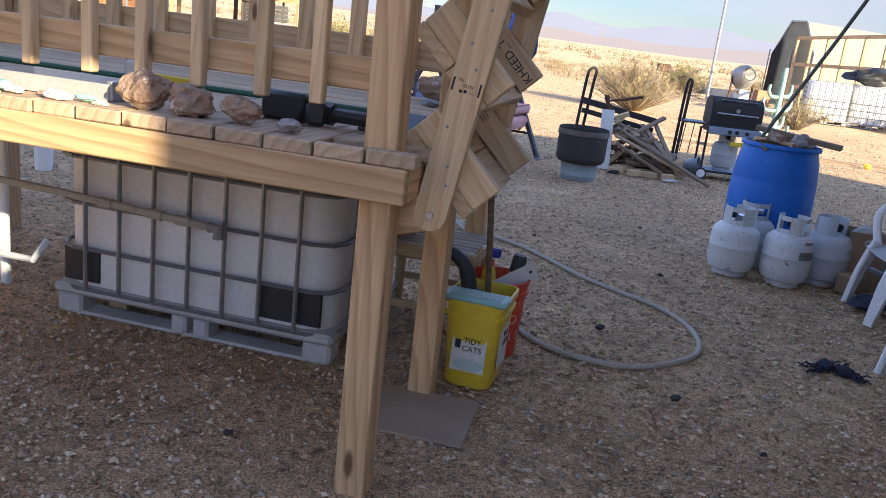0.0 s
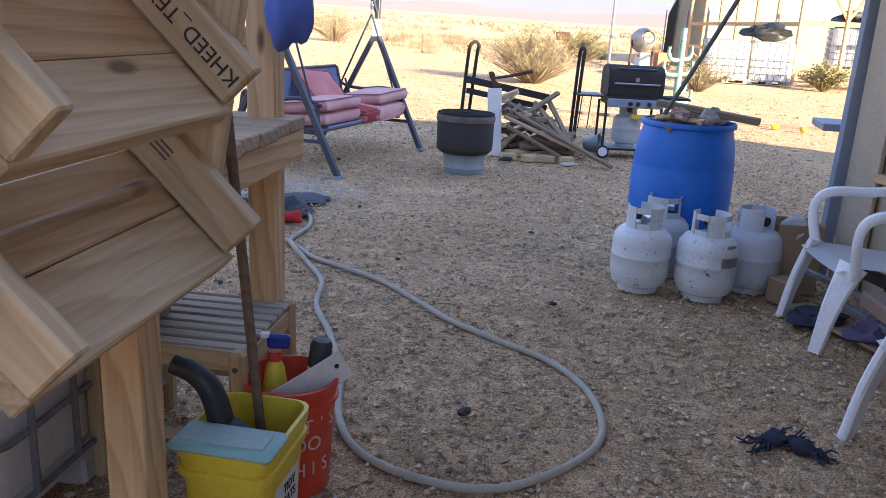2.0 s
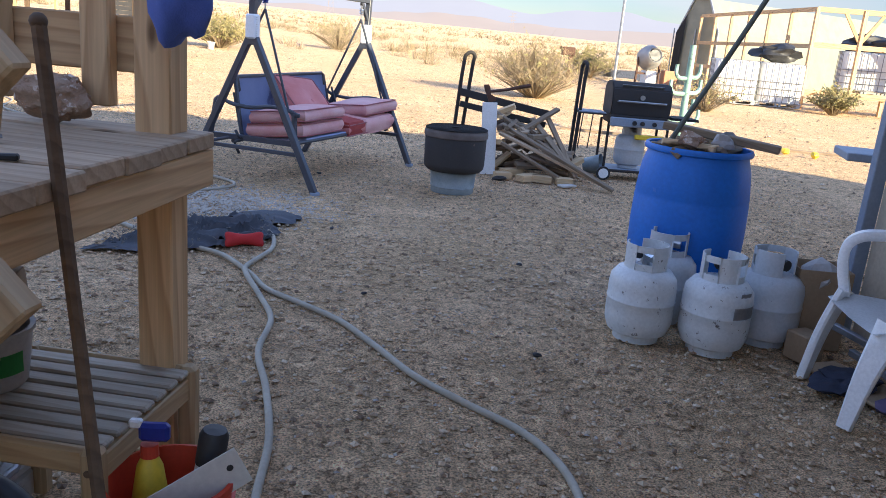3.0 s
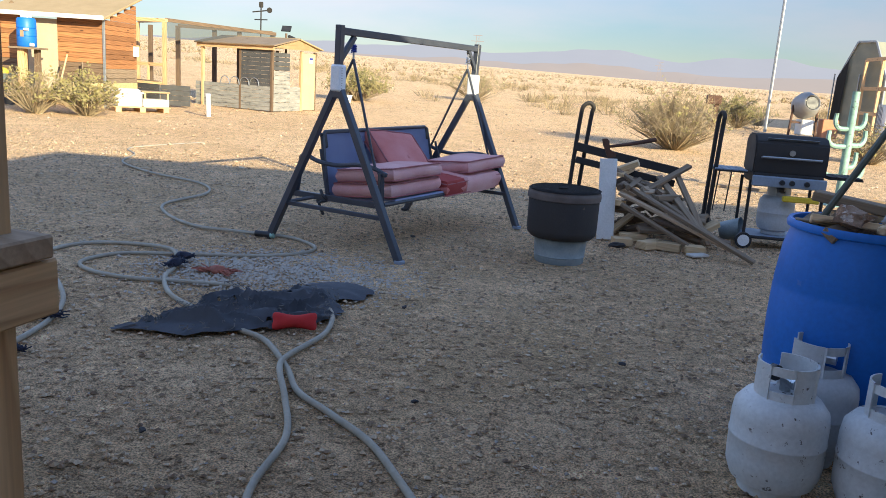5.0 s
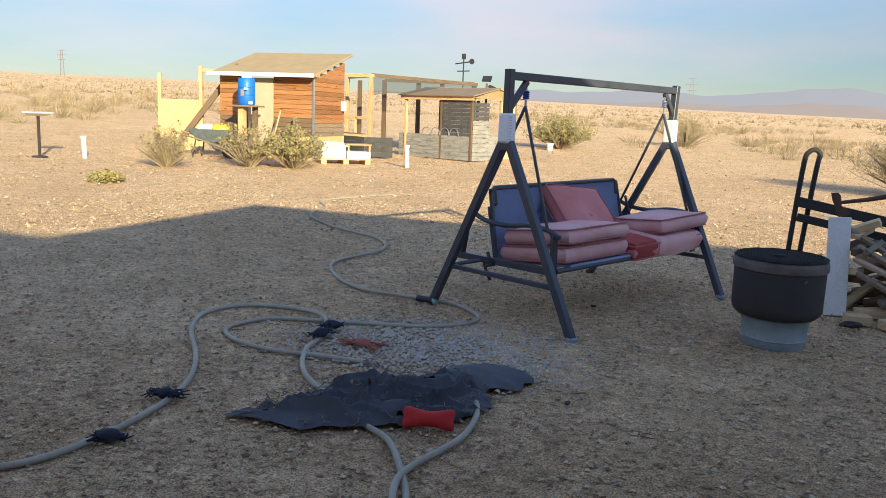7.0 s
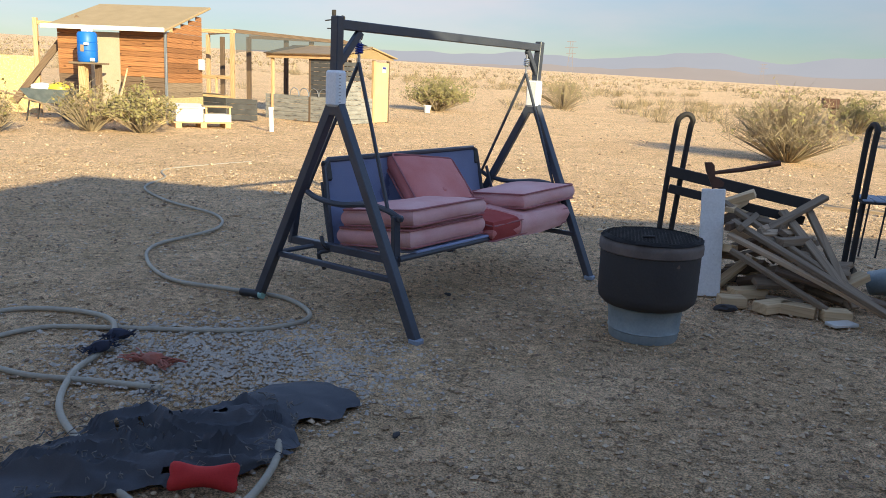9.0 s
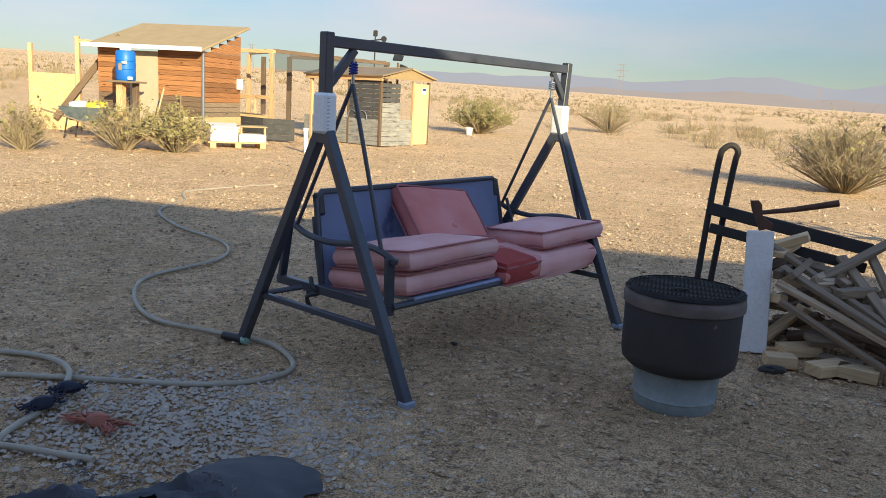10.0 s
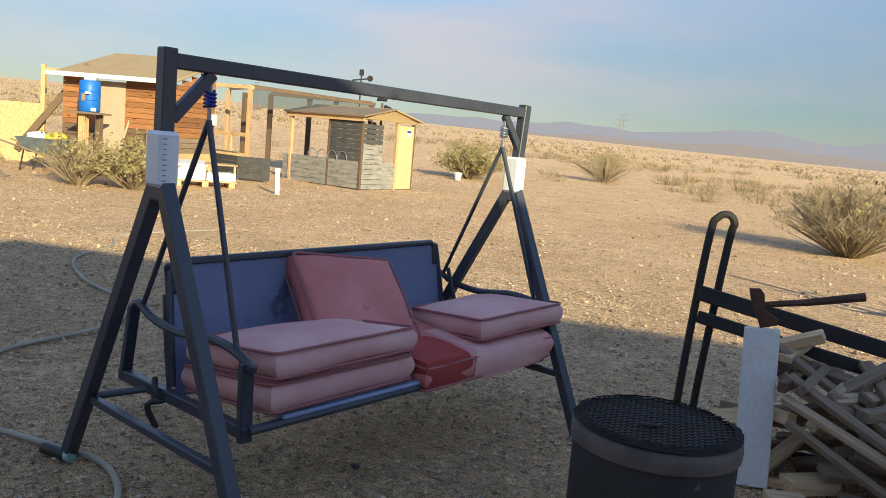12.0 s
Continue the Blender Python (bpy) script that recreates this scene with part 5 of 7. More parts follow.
def build_bbq():
    g = thing("barbecue_grill", pose(3.22, 9.92, 0, 0, 0, -4), "black gas barbecue grill on a wheeled cart with side shelves", "barbecue")
    bm = bmesh.new()
    prof = [(-0.20, 0.66), (-0.22, 0.80), (-0.20, 0.93), (-0.12, 0.99), (0.12, 0.99), (0.21, 0.93), (0.22, 0.66)]
    ends = [[bm.verts.new((x, y, z)) for y, z in prof] for x in (-0.30, 0.30)]
    bm.faces.new(ends[0])
    bm.faces.new(list(reversed(ends[1])))
    for i in range(len(prof)):
        j = (i + 1) % len(prof)
        bm.faces.new((ends[0][i], ends[0][j], ends[1][j], ends[1][i]))
    bmesh.ops.bevel(bm, geom=bm.edges[:], offset=0.012, segments=2, affect="EDGES")
    part("lid", bm, BLACK_IRON, g, "black enamel lid", smooth=True)
    part("lid_window", box(bmesh.new(), 0.42, 0.004, 0.07, pose(0, -0.172, 0.945, 52), 0.001), GALV, g)
    part("lid_gauge", cyl(bmesh.new(), 0.025, 0.025, 0.01, pose(0.0, -0.222, 0.85, 90), 16), SPRINGY, g)
    rod("lid_handle", [(-0.24, -0.22, 0.80), (-0.24, -0.25, 0.805), (0.24, -0.25, 0.805), (0.24, -0.22, 0.80)], 0.01, GALV, g)
    part("firebox", box(bmesh.new(), 0.58, 0.42, 0.10, pose(0, 0, 0.62), 0.015), BLACK_IRON, g)
    panel = part("control_panel", box(bmesh.new(), 0.60, 0.05, 0.09, pose(0, -0.25, 0.60), 0.008), SLATE_BLUE, g, "blue-grey control panel")
    for x in (-0.06, 0.02, 0.14):
        part("knob", cyl(bmesh.new(), 0.024, 0.02, 0.025, pose(x, -0.274, 0.60, 90), 14), BLACK, panel)
    for x in (-0.30, 0.30):
        for y in (-0.2, 0.2):
            rod("cart_leg", [(x, y, 0.06), (x, y, 0.60)], 0.014, BLACK_IRON, g)
    for y in (-0.2, 0.2):
        rod("cart_rail", [(-0.30, y, 0.10), (0.32, y, 0.10)], 0.014, BLACK_IRON, g)
    part("bottom_tray", box(bmesh.new(), 0.62, 0.40, 0.03, pose(0.0, 0, 0.10), 0.006), SLATE_BLUE, g)
    for y in (-0.23, 0.23):
        w = part("wheel", cyl(bmesh.new(), 0.07, 0.07, 0.035, pose(-0.30, y + 0.0175, 0.07, 90), 24), BLACK, g)
        part("rim", lathe(bmesh.new(), [(0.036, -0.001), (0.05, -0.001), (0.05, 0.003), (0.036, 0.003)], 24, pose(-0.30, y - 0.018, 0.07, 90)), WHITE_PVC, w, "white wheel rim")
    for x0, n, mat in ((-0.60, 4, SLATE_BLUE), (0.34, 4, BLACK_IRON)):
        sh = part("side_shelf", box(bmesh.new(), 0.28, 0.36, 0.012, pose(x0 + 0.13, 0, 0.655)), BLACK_IRON, g)
        for k in range(n):
            part("shelf_slat", box(bmesh.new(), 0.06, 0.34, 0.012, pose(x0 + 0.03 + 0.07 * k, 0, 0.668), 0.003), mat, sh)
    for x in (-0.56, -0.46):
        rod("hanging_tool", [(x, -0.15, 0.65), (x - 0.02, -0.15, 0.30)], 0.006, BLACK_IRON, g)
    part("cross_shelf", box(bmesh.new(), 0.30, 0.05, 0.05, pose(0.12, -0.23, 0.46), 0.01), YELLOW, g, "yellow bar under the grill")
    propane(pose(3.20, 9.90, 0.12, 0, 0, 40), TANK_GREY, "dull propane tank standing in the barbecue cart")


build_bbq()
ob = obj("metal_bucket", lathe(bmesh.new(), [(0.08, 0), (0.10, 0.18), (0.105, 0.185), (0.09, 0.17), (0.07, 0.02)], 20), GALV_DULL, pose(2.78, 10.0, 0.09, 75, 0, 60), smooth=True)
tagged(ob, "small galvanised bucket lying on its side by the barbecue", "bucket")


# ---- hose and things lying on the ground ----
def hose(pts, r, label, name="garden_hose"):
    z = r * 0.9
    line = smooth_line([(x, y, z + (q[0] if q else 0)) for x, y, *q in pts], 7)
    ob = obj(name, tube(bmesh.new(), line, r, 10), RUBBER, smooth=True)
    return tagged(ob, label, "hose")


hose([(-0.37, 6.25), (-0.2, 6.13), (0.0, 5.82), (0.12, 5.58), (0.30, 5.40), (0.5, 5.19), (0.66, 4.92), (0.82, 4.63), (0.99, 4.42), (1.18, 4.2), (1.27, 3.96), (1.27, 3.70), (1.19, 3.50), (0.99, 3.33), (0.79, 3.265), (0.58, 3.34), (0.43, 3.48), (0.36, 3.70), (0.345, 4.08), (0.28, 4.46), (0.2, 4.80), (0.2, 5.16), (0.1, 5.48), (-0.01, 5.75, 0.022), (-0.04, 5.95), (0.0, 6.12), (0.04, 6.30), (0.03, 6.5), (-0.02, 6.68), (-0.12, 6.82), (-0.4, 6.9)], 0.0138, "pale grey garden hose lying in long loops on the ground")
hose([(-1.9, 4.7), (-1.6, 5.12), (-1.33, 5.36), (-1.25, 5.64), (-1.27, 6.05), (-1.38, 6.39), (-1.6, 6.72), (-1.92, 7.09), (-2.1, 7.45), (-1.99, 7.74), (-1.67, 7.82), (-1.36, 7.66, 0.02), (-1.2, 7.35), (-1.14, 7.07), (-0.98, 6.77), (-0.78, 6.57), (-0.5, 6.4)], 0.0138, "grey garden hose looping over the ground beyond the deck")
hose([(-0.70, 7.02), (-1.0, 7.0), (-1.31, 6.97), (-1.62, 7.06), (-1.77, 7.25), (-1.67, 7.52), (-1.38, 7.63), (-0.82, 7.79), (-0.57, 7.97), (-0.52, 8.2), (-0.78, 8.46), (-1.16, 8.52), (-1.61, 8.6), (-2.02, 8.98), (-2.25, 9.46), (-2.17, 10.21), (-2.5, 10.8), (-3.3, 11.3), (-4.0, 12.0), (-4.25, 12.8), (-4.68, 13.6), (-4.2, 15.0)], 0.0132, "long grey garden hose winding away across the sand")


def rope_toy(m, mat, length, seed, label):
    t = thing("rope_toy", m, label, "rope toy", "dog toys")
    rnd = random.Random(seed)
    bm = bmesh.new()
    for k in range(26):
        a = rnd.uniform(-0.5, 0.5) + (math.pi if k % 2 else 0)
        l = length * rnd.uniform(0.3, 0.55)
        pts = [(rnd.uniform(-0.015, 0.015), rnd.uniform(-0.015, 0.015), 0.02)]
        for j in range(1, 5):
            pts.append((math.cos(a) * l * j / 4 + rnd.uniform(-0.01, 0.01), math.sin(a) * l * j / 4 + rnd.uniform(-0.012, 0.012), 0.008 + rnd.uniform(0, 0.03)))
        tube(bm, pts, 0.006, 5, 0.003)
    part("frayed_rope", bm, mat, t, smooth=True)
    bm = rock_bm(0.035, seed, (1.3, 1, 0.8), 2, 0.4)
    part("knot", bm, mat, t, smooth=True)


rope_toy(pose(-0.90, 7.28, 0, 0, 0, -10), ORANGE_ROPE, 0.3, 1, "faded orange frayed rope toy lying on gravel")
rope_toy(pose(-1.18, 7.30, 0.02, 0, 0, 70), NAVY_ROPE, 0.2, 2, "navy frayed rope knotted round the hose")
rope_toy(pose(-1.20, 7.47, 0.02, 0, 0, 40), NAVY_ROPE, 0.16, 3, "navy frayed rope knotted round the hose")
rope_toy(pose(-1.31, 6.14, 0.01, 0, 0, 10), NAVY_ROPE, 0.2, 4, "dark rope scrap lying across the hose")
rope_toy(pose(-1.20, 5.68, 0.0, 0, 0, 30), NAVY_ROPE, 0.16, 5, "dark rope scrap beside the hose")
rope_toy(pose(1.82, 3.55, 0, 0, 0, 20), NAVY_ROPE, 0.26, 6, "dark navy frayed rope toy on bare sand")
rope_toy(pose(1.90, 3.50, 0, 0, 0, -50), NAVY_ROPE, 0.2, 7, "dark navy frayed rope toy on bare sand")
rope_toy(pose(2.05, 3.08, 0, 0, 0, -50), NAVY_ROPE, 0.16, 8, "dark rope scrap by the plastic chair")


def build_cloth():
    bm = bmesh.new()
    nx, ny = 120, 80

    def between(x, stops):
        for (x0, y0), (x1, y1) in zip(stops, stops[1:]):
            if x <= x1:
                return y0 + (y1 - y0) * (x - x0) / (x1 - x0)
        return stops[-1][1]

    near_edge = ((-0.95, 6.10), (-0.58, 6.09), (-0.33, 6.25), (-0.06, 6.44), (0.03, 6.62))
    far_edge = ((-0.95, 6.15), (-0.82, 6.27), (-0.74, 6.55), (-0.66, 6.88), (-0.50, 6.80), (-0.30, 7.02), (-0.12, 6.98), (0.03, 6.74))
    grid = []
    for i in range(nx + 1):
        row = []
        for j in range(ny + 1):
            u, v = i / nx, j / ny
            x = -0.95 + 0.98 * u
            near, far = between(x, near_edge), between(x, far_edge)
            edge = min(u * 1.4, 1 - u, v, 1 - v)
            torn = max(0.0, 1 - edge * 12)
            y = near + (far - near) * v + 0.03 * noise.noise(Vector((u * 7, v * 5, 2)))
            x += 0.03 * noise.noise(Vector((u * 5, v * 5, 1))) + 0.035 * torn * noise.noise(Vector((u * 11, v * 9, 11)))
            y += 0.04 * torn * noise.noise(Vector((u * 14, v * 9, 12)))
            w = Vector((x * 2.4 + 0.35 * noise.noise(Vector((x * 5, y * 5, 0))), (y - 0.35 * x) * 8.0 + 0.45 * noise.noise(Vector((x * 4, y * 4, 7))), 3))
            ridge = max(0.0, 1 - abs(noise.noise(w)) * 2.6)
            crease = max(0.0, 1 - abs(noise.noise(w * 2.3 + Vector((5, 1, 0)))) * 2.4)
            roll = math.exp(-((v - 0.10) / 0.09) ** 2) * min(1.0, u * 5) * (1 if u < 0.72 else 0.3)
            z = 0.006 + (0.068 * ridge ** 1.6 + 0.034 * crease ** 1.4) * min(1.0, edge * 7) * min(1.0, 0.2 + 2.0 * u) + 0.028 * roll
            z += 0.007 * abs(noise.noise(Vector((x * 26, y * 26, 8)))) + 0.01 * torn * abs(noise.noise(Vector((u * 12, v * 12, 9))))
            row.append(bm.verts.new((x, y, z)))
        grid.append(row)
    for i in range(nx):
        for j in range(ny):
            hole = noise.noise(Vector((i * 0.13, j * 0.16, 21)))
            if hole > 0.52 and 0.12 < i / nx < 0.9:
                continue
            bm.faces.new((grid[i][j], grid[i + 1][j], grid[i + 1][j + 1], grid[i][j + 1]))
    bmesh.ops.delete(bm, geom=[v for v in bm.verts if not v.link_faces], context="VERTS")
    rnd = random.Random(8)
    fr = bmesh.new()
    for k in range(150):
        x = rnd.uniform(-0.85, 0.0)
        near, far = between(x, near_edge), between(x, far_edge)
        y = near + (far - near) * rnd.choice((0.02, 0.35, 0.6, 1.0, 1.0)) + rnd.uniform(-0.02, 0.02)
        p = Vector((x, y, rnd.uniform(0.03, 0.08)))
        pts = [p]
        for j in range(4):
            p = p + Vector((rnd.uniform(-1, 1), rnd.uniform(-1, 1), rnd.uniform(-0.7, 0.6))) * 0.02
            p.z = max(0.006, p.z)
            pts.append(p)
        tube(fr, pts, 0.0028, 4, 0.0012)
    ob = obj("shade_cloth", bm, TARP, smooth=True)
    frays = part("frayed_threads", fr, TARP_FRAY, ob, "grey-brown frayed threads along torn edges")
    frays["kind"] = "stuff"
    tagged(ob, "crumpled charcoal shade cloth heaped on the ground", "cloth")
    bm = bmesh.new()
    bmesh.ops.create_circle(bm, cap_ends=False, segments=40, radius=1)
    rim = bm.verts[:]
    mid = bm.verts.new((0, 0, 0.09))
    for k, v in enumerate(rim):
        a = math.atan2(v.co.y, v.co.x)
        s = 1 + 0.18 * noise.noise(Vector((math.cos(a) * 2, math.sin(a) * 2, 4))) + 0.06 * math.sin(k * 5.0)
        v.co = Vector((math.cos(a) * 0.24 * s, math.sin(a) * 0.20 * s, 0.004))
    for k in range(40):
        bm.faces.new((rim[k], rim[(k + 1) % 40], mid))
    bmesh.ops.subdivide_edges(bm, edges=bm.edges[:], cuts=3, use_grid_fill=True)
    for v in bm.verts:
        v.co.z = 0.006 + 0.034 * max(0.0, 1 - (v.co.x / 0.25) ** 2 - (v.co.y / 0.21) ** 2) ** 0.6 + 0.012 * noise.noise(v.co * 14)
    ob = obj("shade_cloth_scrap", bm, TARP, pose(-0.11, 7.08, 0, 0, 0, 25), smooth=True)
    tagged(ob, "rounded charcoal cloth scrap with frayed edges on the gravel", "cloth")
    bm = bmesh.new()
    bmesh.ops.create_uvsphere(bm, u_segments=28, v_segments=16, radius=1.0)
    for v in bm.verts:
        d = v.co.copy()
        v.co = Vector((0.105 * d.x * (1 + 0.35 * abs(d.y)), 0.07 * d.y * (0.45 + 1.0 * d.x * d.x), 0.034 * d.z * (0.8 + 0.3 * d.x * d.x) + 0.03))
    ob = obj("bone_toy", bm, RED_TOY, pose(-0.125, 6.36, 0.035, 52, 0, 14), smooth=True)
    tagged(ob, "red bone-shaped fabric dog toy on the cloth heap", "dog toy")


build_cloth()

# ---- chairs, table and clutter by the house ----
def build_chair():
    c = thing("plastic_chair", pose(2.726, 4.556, 0, 0, 0, -9.6), "white moulded plastic garden armchair with slotted back", "chair", "white garden chairs")
    # faces -x; seat between x -0.22 and 0.2
    bm = bmesh.new()
    rows = []
    for i in range(9):
        u = i / 8
        x = -0.24 + 0.44 * u
        hy = 0.235 - 0.03 * u
        z = 0.40 - 0.03 * u + (-0.03 * (1 - u * 4) ** 2 if u < 0.25 else 0)
        rows.append([bm.verts.new((x, hy * (j / 5 - 1), z - 0.012 * (1 - abs(j / 5 - 1)) ** 0.5)) for j in range(11)])
    for a, b in zip(rows, rows[1:]):
        for j in range(10):
            bm.faces.new((a[j], b[j], b[j + 1], a[j + 1]))
    bmesh.ops.solidify(bm, geom=bm.faces[:], thickness=0.014)
    part("seat", bm, WHITE_PVC, c, smooth=True)

    def blade(name, pts, w0, w1, t, turn):
        """A tapering flat-sided leg or rail through the points; turn: the broad side's direction."""
        bm = bmesh.new()
        line = smooth_line(pts, 4)
        last = None
        for i, p in enumerate(line):
            way = (line[min(i + 1, len(line) - 1)] - line[max(i - 1, 0)]).normalized()
            s = Vector(turn)
            s = (s - way * s.dot(way)).normalized()
            q = way.cross(s)
            w = (w0 + (w1 - w0) * i / (len(line) - 1)) / 2
            ring = [bm.verts.new(p + s * a * w + q * b * t / 2) for a, b in ((-1, -0.5), (-0.8, -1), (0.8, -1), (1, -0.5), (1, 0.5), (0.8, 1), (-0.8, 1), (-1, 0.5))]
            if last:
                for k in range(8):
                    bm.faces.new((last[k], last[(k + 1) % 8], ring[(k + 1) % 8], ring[k]))
            else:
                bm.faces.new(ring)
            last = ring
        bm.faces.new(last)
        return part(name, bm, WHITE_PVC, c, smooth=True)

    for y in (-1, 1):
        blade("leg", [(-0.275, y * 0.235, 0.0), (-0.24, y * 0.23, 0.2), (-0.20, y * 0.225, 0.34), (-0.175, y * 0.222, 0.405)], 0.055, 0.125, 0.034, (0.75, y * 0.65, 0))
        blade("leg", [(0.26, y * 0.22, 0.0), (0.22, y * 0.20, 0.2), (0.17, y * 0.185, 0.38)], 0.05, 0.11, 0.034, (0.8, y * 0.6, 0))
        blade("armrest", [(-0.165, y * 0.235, 0.36), (-0.195, y * 0.262, 0.50), (-0.19, y * 0.272, 0.585), (-0.14, y * 0.275, 0.628), (-0.06, y * 0.275, 0.64), (0.06, y * 0.265, 0.645), (0.17, y * 0.245, 0.67), (0.235, y * 0.215, 0.735)], 0.085, 0.06, 0.04, (0.45, 1, 0))
        blade("back_edge", [(0.18, y * 0.19, 0.37), (0.20, y * 0.215, 0.55), (0.23, y * 0.225, 0.70), (0.262, y * 0.17, 0.80), (0.275, y * 0.06, 0.84), (0.276, 0, 0.842)], 0.06, 0.075, 0.022, (0, 1, 0.4))
    for k in range(6):
        y = -0.125 + 0.05 * k
        blade("back_slat", [(0.185, y * 0.75, 0.385), (0.21, y * 0.95, 0.56), (0.26, y * 1.05, 0.80)], 0.022, 0.03, 0.012, (0, 1, 0))
    return c


chair = build_chair()
copy_thing(chair, pose(2.321, 3.316, 0, 0, 0, -13.6))


def build_table():
    t = thing("particle_board_table", pose(2.108, 2.74, 0, 0, 0, -8), "brown particle-board tabletop on a raw pine box base", "table")
    part("tabletop", box(bmesh.new(), 0.86, 1.3, 0.045, pose(0.04, -0.25, 0.655, 0, 0, 0), 0.006), CHIPTOP, t)
    board("side_board", (-0.16, -0.85, 0.315), (-0.16, 0.20, 0.315), 0.02, 0.63, PINE, t)
    board("side_board", (-0.16, 0.22, 0.315), (0.44, 0.22, 0.315), 0.02, 0.63, PINE, t)
    board("corner_post", (-0.18, 0.23, 0.0), (-0.18, 0.23, 0.63), 0.05, 0.05, PINE_PALE, t)
    board("corner_post", (-0.18, -0.87, 0.0), (-0.18, -0.87, 0.63), 0.05, 0.05, PINE_PALE, t)


build_table()

bx = thing("cardboard_box", pose(2.74, 5.28, 0, 0, 0, -8), "open tall brown cardboard box beside the propane tanks", "box")
for a, b in (((-0.12, -0.1), (0.12, -0.1)), ((0.12, -0.1), (0.12, 0.12)), ((0.12, 0.12), (-0.12, 0.12)), ((-0.12, 0.12), (-0.12, -0.1))):
    board("box_wall", (*a, 0.19), (*b, 0.19), 0.005, 0.38, CARDBOARD, bx, bevel=0)
part("box_floor", box(bmesh.new(), 0.23, 0.2, 0.005, pose(0, 0.01, 0.005)), CARDBOARD, bx)
rb = part("box_filling", rock_bm(0.1, 44, (1, 1, 0.8), 2, 0.4), LABEL_GREY, bx, m=pose(0, 0, 0.26))
bx2 = obj("wood_offcut", box(bmesh.new(), 0.12, 0.12, 0.13, pose(0, 0, 0.065), 0.006), CARDBOARD, pose(2.60, 5.04, 0, 0, 0, 20))
tagged(bx2, "brown wooden block standing by the chair leg", "wood block")
for k, (a, b, w, t, mat, lab) in enumerate((((2.62, 4.95, 0.02), (2.80, 4.2, 0.03), 0.2, 0.015, CARDBOARD, "flattened cardboard sheet under the chair"), ((2.70, 4.85, 0.12), (2.76, 4.1, 0.10), 0.03, 0.03, CAGE_STEEL, "grey metal bar lying behind the chair"), ((2.66, 4.95, 0.20), (2.80, 4.3, 0.18), 0.03, 0.03, CAGE_STEEL, "grey metal bar lying behind the chair"), ((2.72, 5.0, 0.30), (2.80, 4.5, 0.28), 0.05, 0.05, BLACK, "black plastic bar behind the chair"))):
    tagged(board("clutter_bar", a, b, w, t, mat), lab, "scrap bar")
cl = obj("dark_rag", rock_bm(0.09, 51, (1.3, 1.0, 0.45), 3, 0.6), NAVY_ROPE, pose(2.58, 4.68, 0), smooth=True)
tagged(cl, "dark crumpled rag on the ground under the chair", "rag")
cl = obj("purple_rag", rock_bm(0.10, 52, (1.2, 1.0, 0.6), 3, 0.6), paint("dull_purple_cloth", (0.12, 0.09, 0.17), (0.09, 0.07, 0.13), 0.9), pose(2.74, 4.45, 0), smooth=True)
tagged(cl, "dull purple rag under the plastic chair", "rag")
tb = thing("grey_side_table", pose(3.85, 6.5, 0, 0, 0, -20), "grey-blue board table standing by the house corner", "table")
part("tabletop", box(bmesh.new(), 0.7, 0.45, 0.05, pose(0, 0, 0.78), 0.006), SLATE_BLUE, tb)
for x, y in ((0.25, -0.18), (0.25, 0.18), (-0.1, 0.0)):
    board("leg", (x, y, 0), (x, y, 0.76), 0.05, 0.05, SLATE_BLUE, tb)


# ---- things lying on the deck ----
def deck_rock(x, y, r, seed, squash, mat, label, rz=0, z=1.011):
    ob = obj("rock", rock_bm(r, seed, squash, 4, 0.38), mat, DECK_M @ pose(x, y, z, 0, 0, rz), smooth=True)
    tagged(ob, label, "rock", "rocks on the deck")


deck_rock(-0.80, 0.09, 0.056, 1, (1.25, 0.9, 0.85), SAND_ROCK, "white and rust-banded agate rock on the deck edge")
deck_rock(-0.655, 0.085, 0.052, 2, (1.25, 0.9, 0.8), SAND_ROCK, "pinkish brown rough rock on the deck edge")
deck_rock(-0.50, 0.08, 0.04, 3, (1.3, 0.9, 0.85), SAND_ROCK, "orange-brown pitted rock on the deck edge")
deck_rock(-0.345, 0.055, 0.030, 4, (1.2, 0.9, 0.6), GREY_ROCK, "small grey rock with white veins on the deck")
for k in range(7):
    deck_rock(-0.90 - 0.07 * k, 0.03 + 0.03 * (k % 2), 0.014 + 0.006 * (k % 3), 20 + k, (1.6, 0.8, 0.5), (LABEL_WHITE, AQUA, WHITE_PAINT, SAND_ROCK)[k % 4], "small pale stone chip on the deck edge")
deck_rock(-0.36, 1.69, 0.062, 8, (1.5, 0.7, 0.9), SAND_ROCK, "reddish mottled rock at the back of the deck", z=1.012)
deck_rock(-0.30, 1.36, 0.03, 9, (1.4, 0.9, 0.5), GREY_ROCK, "flat dark stone on the deck", z=1.012)
bk = thing("perforated_tray", DECK_M @ pose(-1.15, 0.18, 1.011), "shallow white perforated tray on the deck", "tray")
part("tray_wall", box(bmesh.new(), 0.42, 0.006, 0.05, pose(0, -0.06, 0.025)), LABEL_GREY, bk)
part("tray_wall", box(bmesh.new(), 0.42, 0.006, 0.05, pose(0, 0.14, 0.025)), WHITE_PVC, bk)
part("tray_base", box(bmesh.new(), 0.42, 0.2, 0.006, pose(0, 0.04, 0.004)), LABEL_GREY, bk)
part("tray_end", box(bmesh.new(), 0.02, 0.2, 0.06, pose(0.21, 0.04, 0.03), 0.003), GALV, bk)
bk = thing("hand_saw", DECK_M @ pose(-1.12, 0.62, 1.03, 0, 0, -8), "yellow-backed hand saw with a pale wooden grip", "saw")
part("grip", box(bmesh.new(), 0.07, 0.02, 0.07, pose(-0.1, 0, 0.04), 0.014), LABEL_WHITE, bk)
